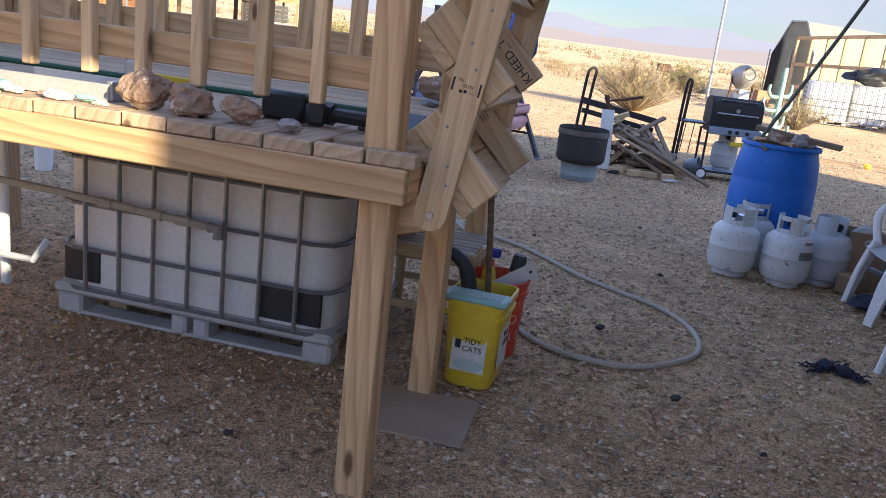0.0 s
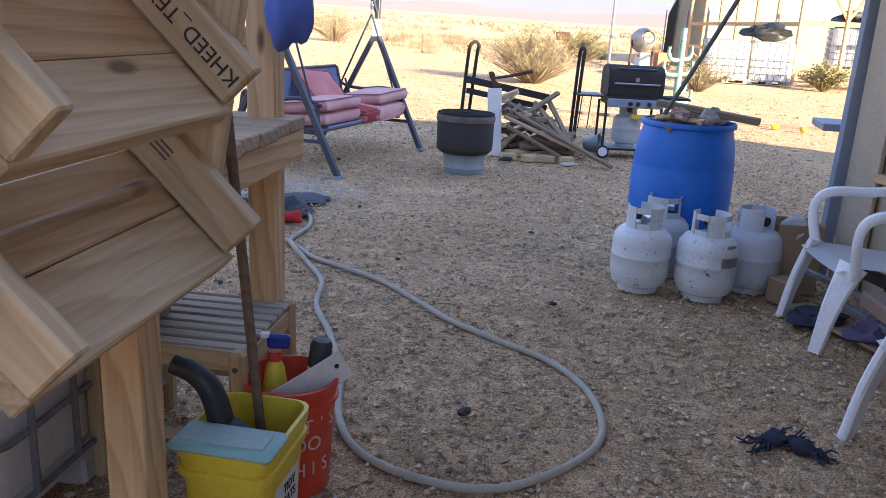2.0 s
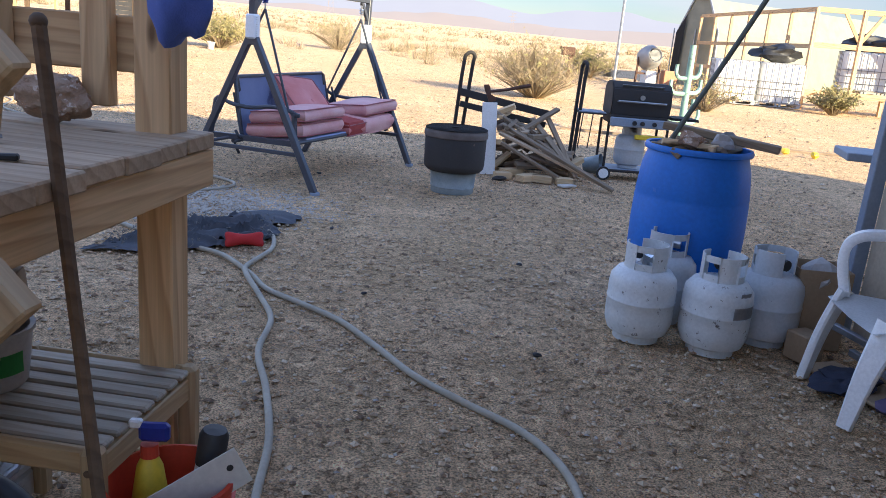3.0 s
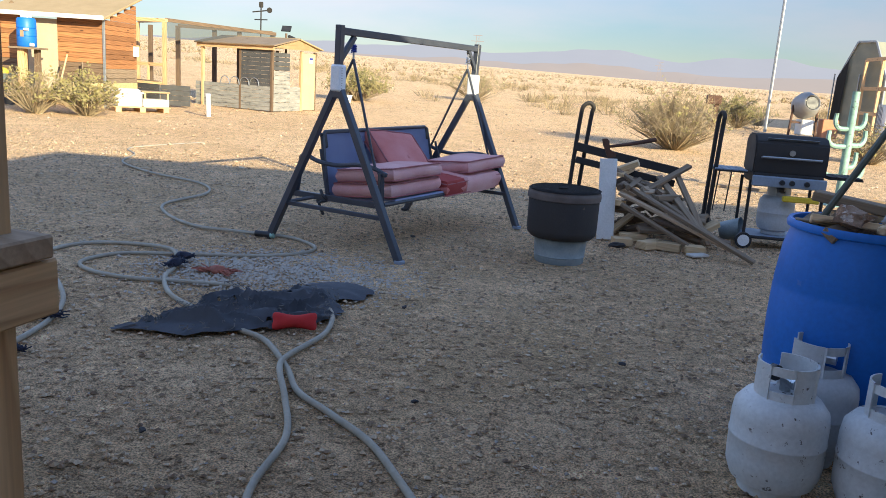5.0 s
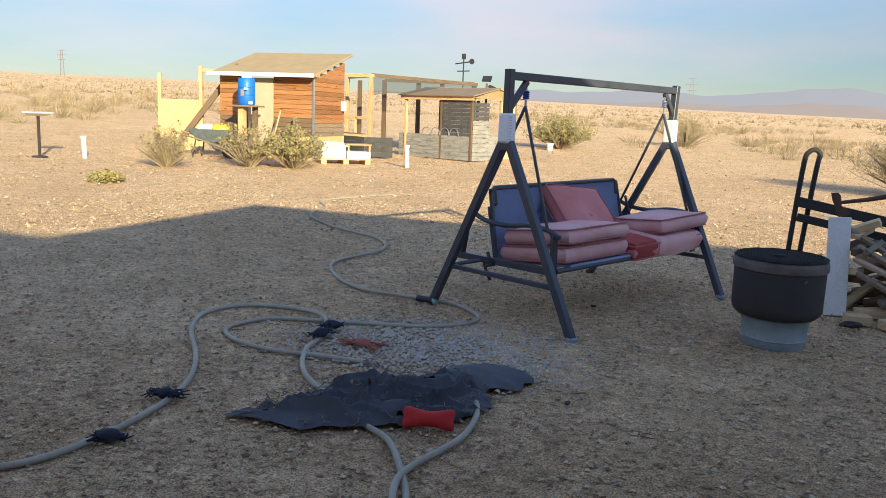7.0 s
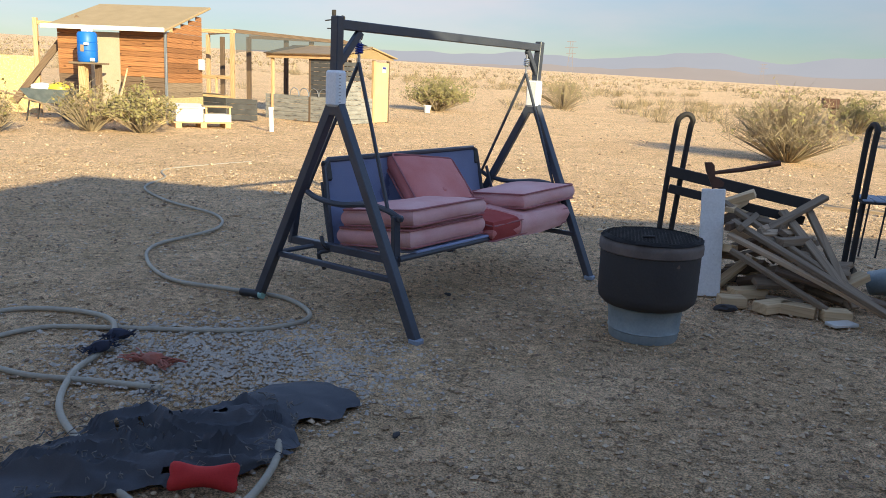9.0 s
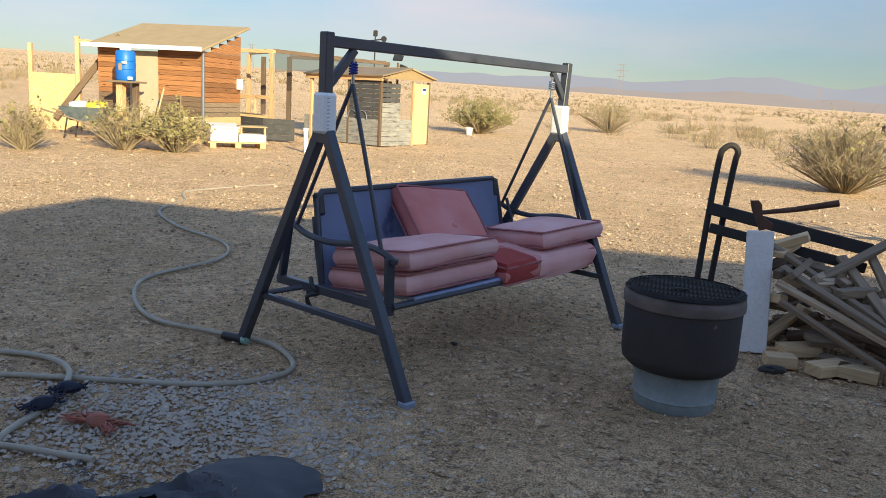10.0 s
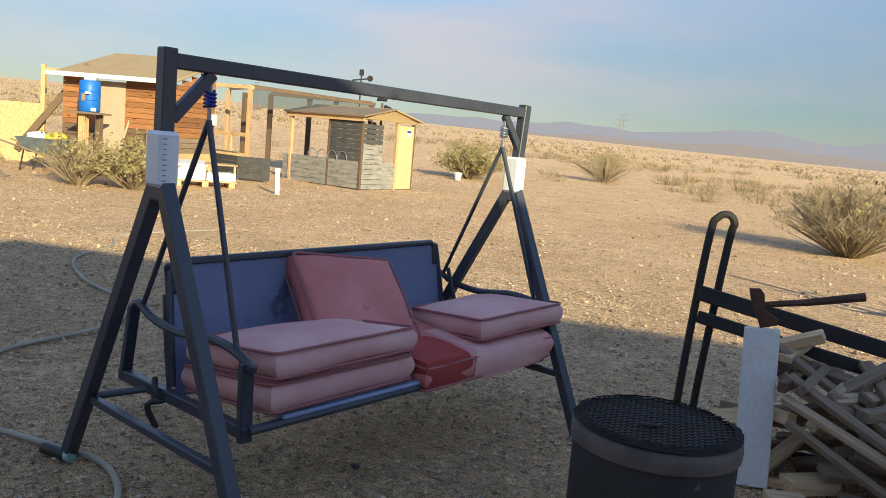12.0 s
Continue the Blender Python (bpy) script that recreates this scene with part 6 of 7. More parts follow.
part("blade", box(bmesh.new(), 0.22, 0.012, 0.03, pose(0.04, 0, 0.02), 0.004), YELLOW, bk)


def black_gear(x, y, sx, sy, sz, rz, label, name="black_case"):
    ob = obj(name, box(bmesh.new(), sx, sy, sz, pose(0, 0, sz / 2), 0.012), BLACK, DECK_M @ pose(x, y, 1.011, 0, 0, rz), smooth=True)
    return tagged(ob, label, "camera gear")


black_gear(-0.47, 0.30, 0.15, 0.06, 0.085, -10, "black camera gear lying on the deck")
black_gear(-0.36, 0.27, 0.06, 0.05, 0.07, 20, "black lens block on the deck")
tr = thing("flashlight", DECK_M @ pose(-0.26, 0.30, 1.045, 0, 0, -5), "black torch lying on the deck", "flashlight")
rod("barrel", [(-0.06, 0, 0), (0.05, 0, 0)], 0.022, BLACK, tr)
rod("head", [(-0.11, 0, 0), (-0.06, 0, 0)], 0.032, BLACK, tr)
tp = thing("tablet", Matrix(), "black-framed tablet lying tilted on the deck", "tablet")
part("case", box(bmesh.new(), 0.19, 0.012, 0.13, pose(0, 0, 0.065), 0.004), BLACK, tp)
part("screen", box(bmesh.new(), 0.17, 0.002, 0.11, pose(0, -0.0075, 0.065)), SCREEN, tp)
tp.matrix_basis = DECK_M @ pose(-0.14, 0.25, 1.018, -66, 0, -12)
for x, y, rz in ((-0.14, 1.22, 20), (-0.20, 1.22, 0)):
    ob = obj("small_black_clip", box(bmesh.new(), 0.035, 0.016, 0.012, pose(0, 0, 0.006), 0.003), BLACK, DECK_M @ pose(x, y, 1.012, 0, 0, rz))
    tagged(ob, "small black clip lying on the deck boards", "clip")
rod_ = rod("green_mat_edge", [(-4.0, 0.86, 1.018), (-0.35, 0.80, 1.018)], 0.012, paint("dark_green_mat", (0.02, 0.09, 0.05), (0.03, 0.11, 0.07), 0.8))
rod_.matrix_basis = DECK_M
tagged(rod_, "rolled dark green mat along the deck", "mat")


def build_blue_bag():
    b = thing("blue_net_bag", DECK_M @ pose(0.01, 1.57, 1.275), "crumpled blue mesh bag hanging from the far deck post", "bag")
    bm = bmesh.new()
    bmesh.ops.create_icosphere(bm, subdivisions=4, radius=1.0)
    for v in bm.verts:
        d = v.co.copy()
        k = 1 + 0.22 * noise.noise(d * 1.7 + Vector((3, 0, 0))) + 0.07 * noise.noise(d * 6)
        w = 0.55 + 0.45 * (0.5 - 0.5 * d.z)
        v.co = Vector((d.x * 0.085 * w * k, d.y * 0.075 * w * k, d.z * 0.17 * k + 0.12))
    part("mesh_body", bm, BLUE_NET, b, smooth=True)
    rod("hanging_cord", [(0, 0, 0.27), (-0.02, 0.03, 0.55)], 0.006, BLUE_NET, b)


build_blue_bag()


# ---- bushes ----
def bush(name, x, y, h, spread, n, seed, leafy, label, lean=0.0):
    b = thing(name, pose(x, y, ground_z(x, y) - 0.02), label, "bush")
    rnd = random.Random(seed)
    bm, lf = bmesh.new(), bmesh.new()

    def strip(p0, p1, p2, w):
        s = (p2 - p0).cross(Vector((rnd.uniform(-1, 1), rnd.uniform(-1, 1), 0.3))).normalized() * w
        q = [bm.verts.new(v) for v in (p0 - s, p0 + s, p1 + s * 0.6, p2, p1 - s * 0.6)]
        bm.faces.new(q)

    for k in range(n):
        az, out = rnd.uniform(0, 6.283), rnd.random() ** 0.6
        tip = Vector((math.cos(az) * spread * out, math.sin(az) * spread * out, h * (1.05 - 0.55 * out ** 2) * rnd.uniform(0.65, 1.05)))
        base = Vector((math.cos(az) * 0.12 * spread * rnd.random(), math.sin(az) * 0.12 * spread * rnd.random(), 0))
        mid = base.lerp(tip, 0.5) + Vector((rnd.uniform(-1, 1), rnd.uniform(-1, 1), rnd.uniform(0, 1))) * 0.12 * spread
        strip(base, mid, tip, 0.006 + 0.006 * rnd.random())
        for j in range(6):
            t = rnd.uniform(0.35, 1.0)
            p = base.lerp(mid, t * 2) if t < 0.5 else mid.lerp(tip, t * 2 - 1)
            e = p + Vector((rnd.uniform(-1, 1), rnd.uniform(-1, 1), rnd.uniform(0.1, 1.1))) * 0.22 * spread
            strip(p, p.lerp(e, 0.5) + Vector((rnd.uniform(-1, 1), rnd.uniform(-1, 1), 0)) * 0.02, e, 0.0045)
            if leafy and rnd.random() < leafy:
                for i in range(5):
                    c = p.lerp(e, rnd.uniform(0.2, 1.1)) + Vector((rnd.uniform(-1, 1), rnd.uniform(-1, 1), rnd.uniform(-1, 1))) * 0.03
                    u = Vector((rnd.uniform(-1, 1), rnd.uniform(-1, 1), rnd.uniform(-0.3, 1))).normalized() * rnd.uniform(0.02, 0.045)
                    w = u.orthogonal() * 0.45
                    lf.faces.new([lf.verts.new(v) for v in (c - u, c + w, c + u, c - w)])
    part("branchwork", bm, TWIG, b)
    if leafy:
        part("leaves", lf, LEAF, b, "small dull olive leaves")
    else:
        lf.free()


bush("desert_bush", 4.15, 20.6, 1.3, 1.35, 420, 1, 0.05, "large dry grey-brown desert bush")
bush("desert_bush", -7.75, 17.7, 0.85, 0.85, 170, 2, 0.34, "olive-yellow creosote bush before the shed")
bush("desert_bush", -8.55, 17.3, 0.95, 0.8, 150, 7, 0.14, "half dry creosote bush before the shed")
bush("desert_bush", -9.55, 16.0, 0.85, 0.65, 190, 3, 0.05, "dry twiggy bush beside the wheelbarrow")
bush("desert_bush", -5.2, 31.0, 1.1, 1.3, 220, 4, 0.8, "rounded olive-yellow creosote bush on open sand")
bush("desert_bush", -1.6, 39.0, 1.3, 1.6, 180, 5, 0.1, "dry pale bush on open sand")
bush("desert_bush", 8.6, 33.5, 1.2, 1.2, 160, 6, 0.6, "dark olive bush near the tall pole")
bush("desert_bush", 12.6, 22.6, 0.75, 0.7, 150, 8, 0.7, "yellow-green bush before the timber frame")
bush("desert_bush", 8.2, 20.5, 0.8, 1.0, 170, 9, 0.1, "low dry brush beside the white totes")
bush("desert_bush", -8.4, 13.2, 0.16, 0.3, 60, 10, 0.6, "small low tuft of desert weed")


def build_scrub():
    rnd = random.Random(21)
    verts, faces = [], []
    for k in range(11000):
        az = rnd.uniform(-1.25, 0.95)
        r = 30 * math.exp(rnd.random() ** 0.75 * 3.3)
        x, y = r * math.sin(az), 3 + r * math.cos(az)
        if noise.noise(Vector((x * 0.045, y * 0.045, 2))) < -0.05 and r < 200:
            continue
        if r < 46 and (-0.75 < az < 0.02 or 0.3 < az < 0.62) and rnd.random() < 0.92:
            continue
        h, w = rnd.uniform(0.25, 0.8), rnd.uniform(0.35, 0.95)
        g = ground_z(x, y) - 0.03
        for j in range(46 if r < 90 else 9):
            a, q = rnd.uniform(0, 6.283), rnd.random() ** 0.6
            b0 = Vector((x + math.cos(a) * w * 0.35 * q, y + math.sin(a) * w * 0.35 * q, g))
            tip = Vector((x + math.cos(a) * w * q, y + math.sin(a) * w * q, g + h * rnd.uniform(0.45, 1.0) * (1.1 - 0.5 * q)))
            s = Vector((rnd.uniform(-1, 1), rnd.uniform(-1, 1), 0.2)) * w * (rnd.uniform(0.008, 0.028) if r < 90 else rnd.uniform(0.05, 0.16))
            i0 = len(verts)
            verts += [b0 - s * 0.6, b0 + s * 0.6, b0.lerp(tip, 0.7) + s, tip]
            faces.append((i0, i0 + 1, i0 + 2, i0 + 3))
    me = bpy.data.meshes.new("far_scrub")
    me.from_pydata(verts, [], faces)
    me.materials.append(stones("far_scrub", (0.15, 0.115, 0.055), (0.27, 0.205, 0.115), (0.42, 0.33, 0.20)))
    tagged(new("far_scrub", me), "low dry brown scrub spread over the desert plain", "scrub", kind="stuff")


build_scrub()


# ---- shed, coop and yard ----
def build_shed():
    x0, y0, g = -8.45, 19.7, 0.10
    s = thing("wood_shed", pose(x0, y0, g, 0, 0, 4), "redwood-sided shed with a tan single-pitch roof and cream door", "shed")
    W, D, h0, h1 = 2.45, 1.7, 1.95, 2.45
    part("wall", box(bmesh.new(), W - 0.06, D - 0.06, 1.85, pose(-W / 2, D / 2, 0.925)), DARKWOOD, s)
    rows = 13
    for k in range(rows):
        z = 0.62 + 0.105 * k
        if z < h0 - 0.05:
            mat = DARKWOOD if k < 4 else REDWOOD
            board("siding_plank", (-W, 0.0, z), (-1.68, 0.0, z), 0.022, 0.1, mat, s)
            board("siding_plank", (-1.02, 0.0, z), (0, 0.0, z), 0.022, 0.1, mat, s)
        lo = 0.0 if z < h0 - 0.05 else (z - h0 + 0.05) / (h1 - h0) * D
        board("siding_plank", (0.0, lo, z), (0.0, D, z), 0.022, 0.1, GREY_WOOD if k < 3 else REDWOOD, s)
    for k in range(13, 18):
        z = 0.62 + 0.105 * k
        lo = (z - h0 + 0.07) / (h1 - h0) * D
        if lo < D - 0.1:
            board("siding_plank", (0.0, lo, z), (0.0, D, z), 0.022, 0.1, REDWOOD, s)
    part("skirt", box(bmesh.new(), W + 0.02, 0.03, 0.57, pose(-W / 2, -0.004, 0.285)), OSB, s)
    part("skirt", box(bmesh.new(), 0.03, D, 0.57, pose(0.004, D / 2, 0.285)), OSB, s)
    board("corner_post", (0.015, -0.015, 0.0), (0.015, -0.015, h0), 0.05, 0.05, GALV, s)
    part("door", box(bmesh.new(), 0.66, 0.04, 1.5, pose(-1.35, -0.015, 1.13)), BEIGE, s, "plain cream door")
    ang = math.degrees(math.atan2(h1 - h0, D))
    part("roof", box(bmesh.new(), W + 0.3, (D + 0.5) / math.cos(radians(ang)), 0.05, pose(-W / 2, D / 2 - 0.05, (h0 + h1) / 2 + 0.05, ang), 0.01), TAN_ROOF, s)
    board("gutter", (-W - 0.15, -0.33, h0 - 0.0), (0.15, -0.33, h0 - 0.0), 0.06, 0.09, WHITE_PAINT, s)
    part("meter_box", box(bmesh.new(), 0.08, 0.18, 0.24, pose(0.05, D - 0.12, 1.3), 0.01), WHITE_PAINT, s)
    return s


build_shed()


def build_fence():
    f = thing("chip_board_screen", pose(-12.75, 19.6, 0.15, 0, 0, 16), "chip-board screen between pine posts beside the shed", "screen")
    part("panel", box(bmesh.new(), 1.0, 0.02, 1.25, pose(0.5, 0, 0.65), 0.003), OSB, f)
    for x, h in ((0, 1.9), (1.05, 2.1)):
        board("post", (x, 0.04, 0), (x, 0.04, h), 0.09, 0.09, PINE, f)
    board("top_rail", (1.05, 0.04, 2.0), (2.6, 0.0, 1.95), 0.04, 0.09, PINE, f)
    board("leaning_plank", (0.6, -0.15, 0.3), (2.05, -0.1, 2.15), 0.04, 0.14, DARKWOOD, f, 0)


build_fence()
st = thing("barrel_stand", pose(-9.80, 18.85, 0.1), "pine stand holding the small blue barrel", "stand")
board("post", (0, 0, 0), (0, 0, 1.2), 0.14, 0.14, PINE, st)
board("post", (0.28, 0.1, 0), (0.28, 0.1, 1.2), 0.1, 0.1, DARKWOOD, st)
board("shelf", (-0.2, 0, 1.22), (0.45, 0.05, 1.22), 0.4, 0.04, GREY_WOOD, st)
bb = thing("blue_barrel", pose(-9.70, 18.88, 1.34) @ Matrix.Diagonal((0.9, 0.9, 0.85, 1)), "small blue barrel with taps raised on a stand", "barrel")
part("barrel_body", lathe(bmesh.new(), [(0.19, 0), (0.215, 0.03), (0.215, 0.25), (0.205, 0.26), (0.215, 0.27), (0.215, 0.44), (0.205, 0.45), (0.215, 0.46), (0.21, 0.66), (0.18, 0.70)], 28), BLUE_DRUM, bb, smooth=True)
part("spout", box(bmesh.new(), 0.08, 0.1, 0.06, pose(0.12, -0.2, 0.42), 0.01), WHITE_PVC, bb)
part("spout", box(bmesh.new(), 0.07, 0.1, 0.08, pose(0.2, -0.12, 0.06), 0.01), WHITE_PVC, bb)
part("lid_jug", box(bmesh.new(), 0.2, 0.2, 0.1, pose(0, 0, 0.74), 0.03), WHITE_PVC, bb)
part("patch", box(bmesh.new(), 0.09, 0.01, 0.16, pose(0.02, -0.215, 0.32), 0.003), CARDBOARD, bb)

wb = thing("wheelbarrow", pose(-10.35, 18.5, 0.12, 0, 0, 12), "grey steel wheelbarrow loaded with white and yellow bags", "wheelbarrow")
bm = bmesh.new()
q = [[bm.verts.new((x * k, y * k, z)) for x, y in ((-0.45, -0.3), (0.5, -0.24), (0.5, 0.24), (-0.45, 0.3))] for k, z in ((0.6, 0.38), (1.0, 0.66))]
bm.faces.new(q[0])
for i in range(4):
    bm.faces.new((q[0][i], q[0][(i + 1) % 4], q[1][(i + 1) % 4], q[1][i]))
bmesh.ops.solidify(bm, geom=bm.faces[:], thickness=0.02)
part("tray", bm, GALV_DULL, wb)
part("wheel", cyl(bmesh.new(), 0.19, 0.19, 0.09, pose(0.42, 0.045, 0.19, 90), 24), BLACK, wb)
for y in (-0.22, 0.22):
    rod("handle", [(-0.85, y, 0.58), (-0.2, y, 0.42), (0.45, y * 0.3, 0.2)], 0.018, GREY_WOOD, wb)
    rod("leg", [(-0.3, y, 0.42), (-0.38, y, 0.0)], 0.016, BLACK_IRON, wb)
for x, z, mat, nm in ((-0.15, 0.6, WHITE_PAINT, "white_bag"), (0.2, 0.62, YELLOW, "yellow_bag")):
    o = obj(nm, rock_bm(0.2, 60 + x * 10, (1.1, 0.8, 0.6), 3, 0.2), mat, pose(-10.35, 18.5, 0.12, 0, 0, 12) @ pose(x, 0, z - 0.06), smooth=True)
    tagged(o, "filled bag lying in the wheelbarrow", "bag")
for k, (x, y, lx, h, mat) in enumerate(((-8.95, 19.35, 0.1, 0.95, DARKWOOD), (-8.75, 19.3, -0.06, 1.0, GREY_WOOD), (-9.1, 18.8, 0.25, 1.15, PINE_PALE))):
    o = rod("garden_tool", [(x, y, 0.1), (x + lx, y + 0.15, 0.1 + h)], 0.018, mat)
    tagged(o, "long-handled garden tool leaning by the shed", "garden tool", "garden tools")


def build_coop():
    c = thing("chicken_coop", pose(-5.67, 22.85, 0.13, 0, 0, -21), "open-sided coop of black and grey boards under a low gable roof", "coop")
    W, D = 2.35, 1.8
    for k in range(6):
        z = 0.06 + 0.105 * k
        board("grey_board", (-W - 0.25, 0, z), (-0.04, 0, z), 0.02, 0.1, GREY_BOARD, c)
        board("grey_board", (0, 0.72, z), (0, 1.22, z), 0.02, 0.1, GREY_BOARD, c)
    for k in range(9):
        z = 0.66 + 0.105 * k
        board("black_board", (-1.05, 0.0, z), (-0.04, 0.0, z), 0.02, 0.1, BLACK_BOARD, c)
    for k in range(9):
        z = 0.06 + 0.115 * k
        board("grey_board", (0, 0.0, z), (0, 0.72, z), 0.02, 0.108, GREY_BOARD, c)
        if k < 4:
            board("black_board", (0, 0.0, 1.10 + 0.115 * k), (0, 0.70, 1.10 + 0.115 * k), 0.02, 0.1, BLACK_BOARD, c)
    part("side_door", box(bmesh.new(), 0.03, 0.56, 1.5, pose(0.02, 1.50, 0.78)), CREAM, c, "cream painted door with a small sign")
    part("sign", box(bmesh.new(), 0.006, 0.16, 0.15, pose(0.04, 1.58, 1.36)), LABEL_WHITE, c)
    part("sign_mark", box(bmesh.new(), 0.006, 0.14, 0.055, pose(0.042, 1.58, 1.40)), BLUE_SPRAY, c)
    for x, y in ((-W, 0), (-W, D), (-1.05, 0.02), (0, D), (-1.3, D), (-0.02, 0.02), (0, 1.2)):
        board("post", (x, y, 0), (x, y, 1.58), 0.07, 0.07, PINE if x == -W or y == 1.2 else DARKWOOD, c)
    board("front_beam", (-W - 0.15, -0.06, 1.60), (0.1, -0.06, 1.60), 0.04, 0.12, PINE, c)
    ridge, half = 1.86, D / 2 + 0.12
    for sg in (-1, 1):
        a = math.degrees(math.atan2(0.22, half)) * -sg
        part("roof_slope", box(bmesh.new(), W + 0.35, half * 1.08, 0.03, pose(-W / 2, D / 2 + sg * half / 2, 1.77, a)), GREY_WOOD if sg < 0 else TAN_ROOF, c)
    bm = bmesh.new()
    q = [bm.verts.new(v) for v in ((0.12, -0.12, 1.60), (0.12, D + 0.12, 1.60), (0.12, D / 2, 1.86))]
    bm.faces.new(q)
    bmesh.ops.solidify(bm, geom=bm.faces[:], thickness=0.03)
    part("gable", bm, CREAM, c)
    for k in range(4):
        x = -1.55 + 0.33 * k
        rod("wire_arch", smooth_line([(x - 0.16, -0.03, 0.62), (x - 0.12, -0.03, 0.76), (x, -0.03, 0.82), (x + 0.12, -0.03, 0.76), (x + 0.16, -0.03, 0.62)], 3), 0.012, GALV, c, 5)


build_coop()


def build_run():
    r = thing("wire_run", pose(-8.42, 22.6, 0.15), "timber-framed run with black shade netting between shed and coop", "enclosure")
    posts = [(0.0, 0, 1), (-1.42, 1.4, 1), (-1.75, 0.2, 1), (-0.5, 1.9, 0), (-1.54, 2.4, 0), (0.35, 2.4, 0), (1.0, 2.6, 0), (1.9, 2.8, 0)]
    for x, y, new_wood in posts:
        board("post", (x, y, 0), (x, y, 2.05), 0.09 if new_wood else 0.11, 0.09, PINE if new_wood else DARKWOOD, r)
    board("top_rail", (-1.8, 0.2, 2.08), (0.05, 0, 2.08), 0.05, 0.09, PINE, r)
    board("top_rail", (-1.42, 1.45, 2.08), (0.05, 0.05, 2.08), 0.05, 0.07, PINE, r)
    board("mid_rail", (-1.75, 0.18, 0.98), (0.0, -0.02, 0.98), 0.05, 0.09, PINE, r)
    board("low_rail", (-1.75, 0.18, 0.5), (0.0, -0.02, 0.5), 0.05, 0.09, PINE, r)
    board("short_stud", (-0.45, 0.03, 0.5), (-0.45, 0.03, 0.98), 0.05, 0.05, PINE, r)
    board("top_rail", (0.0, 0.05, 2.10), (2.0, 2.8, 2.02), 0.05, 0.09, DARKWOOD, r)
    board("top_rail", (-0.5, 1.9, 2.05), (1.9, 2.8, 2.05), 0.05, 0.09, DARKWOOD, r)
    bm = bmesh.new()
    top, low = [], []
    for k in range(13):
        u = k / 12
        x, y = 0.03 + 1.97 * u, 0.06 + 2.7 * u
        top.append(bm.verts.new((x, y, 2.12 - 0.08 * u)))
        low.append(bm.verts.new((x + 0.02, y + 0.02, 1.58 + 0.06 * math.sin(u * 9) + 0.1 * u)))
    for k in range(12):
        bm.faces.new((top[k], top[k + 1], low[k + 1], low[k]))
    part("shade_netting", bm, NETTING, r, "sagging black shade netting")
    for k in range(4):
        z = 0.07 + 0.125 * k
        board("low_board", (0.22, -0.7, z), (0.95, -0.62, z), 0.03, 0.12, BLACK_BOARD, r)
        board("low_board", (0.2, -0.7, z), (-0.7, -0.25, z), 0.03, 0.12, BLACK_BOARD, r)
    board("low_cap", (-0.7, -0.25, 0.58), (0.2, -0.7, 0.58), 0.09, 0.03, GREY_WOOD, r)
    v = thing("weather_vane", pose(-6.9, 25.5, 0.2), "black iron weather vane on a thin mast", "weather vane")
    rod("mast", [(0, 0, 0), (0, 0, 2.75)], 0.02, BLACK_IRON, v)
    rod("arrow", [(-0.25, 0, 2.55), (0.25, 0, 2.62)], 0.018, BLACK_IRON, v)
    rod("compass_bar", [(-0.22, 0.1, 2.35), (0.22, -0.1, 2.35)], 0.015, BLACK_IRON, v)
    part("tail", cyl(bmesh.new(), 0.08, 0.08, 0.02, pose(0.25, 0, 2.62, 90), 10), BLACK_IRON, v)
    part("figure", box(bmesh.new(), 0.12, 0.02, 0.16, pose(0, 0, 2.76), 0.02), BLACK_IRON, v)
    s = thing("solar_lamp", pose(-5.65, 23.9, 0.15), "small black solar lamp on a post of the coop", "lamp")
    rod("post", [(0, 0, 0), (0, 0, 2.0)], 0.03, DARKWOOD, s)
    part("solar_panel", box(bmesh.new(), 0.25, 0.18, 0.03, pose(0, 0, 2.12, 50)), BLACK, s)
    part("lamp_head", box(bmesh.new(), 0.2, 0.1, 0.08, pose(0.15, 0, 1.9, 0, 20, 0), 0.02), BLACK, s)


build_run()

wx = thing("white_nest_box", pose(-7.6, 19.6, 0.11, 0, 0, 40), "low white wooden box standing on a pallet", "box")
for x in (-0.5, 0.0, 0.5):
    board("pallet_block", (x, -0.3, 0.05), (x, 0.3, 0.05), 0.12, 0.1, PINE, wx)
board("pallet_deck", (-0.6, 0, 0.11), (0.6, 0, 0.11), 0.6, 0.025, PINE, wx)
part("box_body", box(bmesh.new(), 0.55, 0.5, 0.30, pose(-0.27, 0, 0.275), 0.01), WHITE_PAINT, wx)
part("box_lid", box(bmesh.new(), 0.62, 0.56, 0.03, pose(-0.27, 0, 0.44, 6), 0.006), WHITE_PAINT, wx)
part("box_front", box(bmesh.new(), 0.55, 0.5, 0.16, pose(0.3, 0, 0.205), 0.01), WHITE_PAINT, wx)
part("box_roof", box(bmesh.new(), 0.6, 0.52, 0.03, pose(0.3, 0.0, 0.44), 0.006), TAN_ROOF, wx)
for x in (0.07, 0.55):
    board("box_post", (x, -0.22, 0.28), (x, -0.22, 0.43), 0.04, 0.04, PINE, wx)

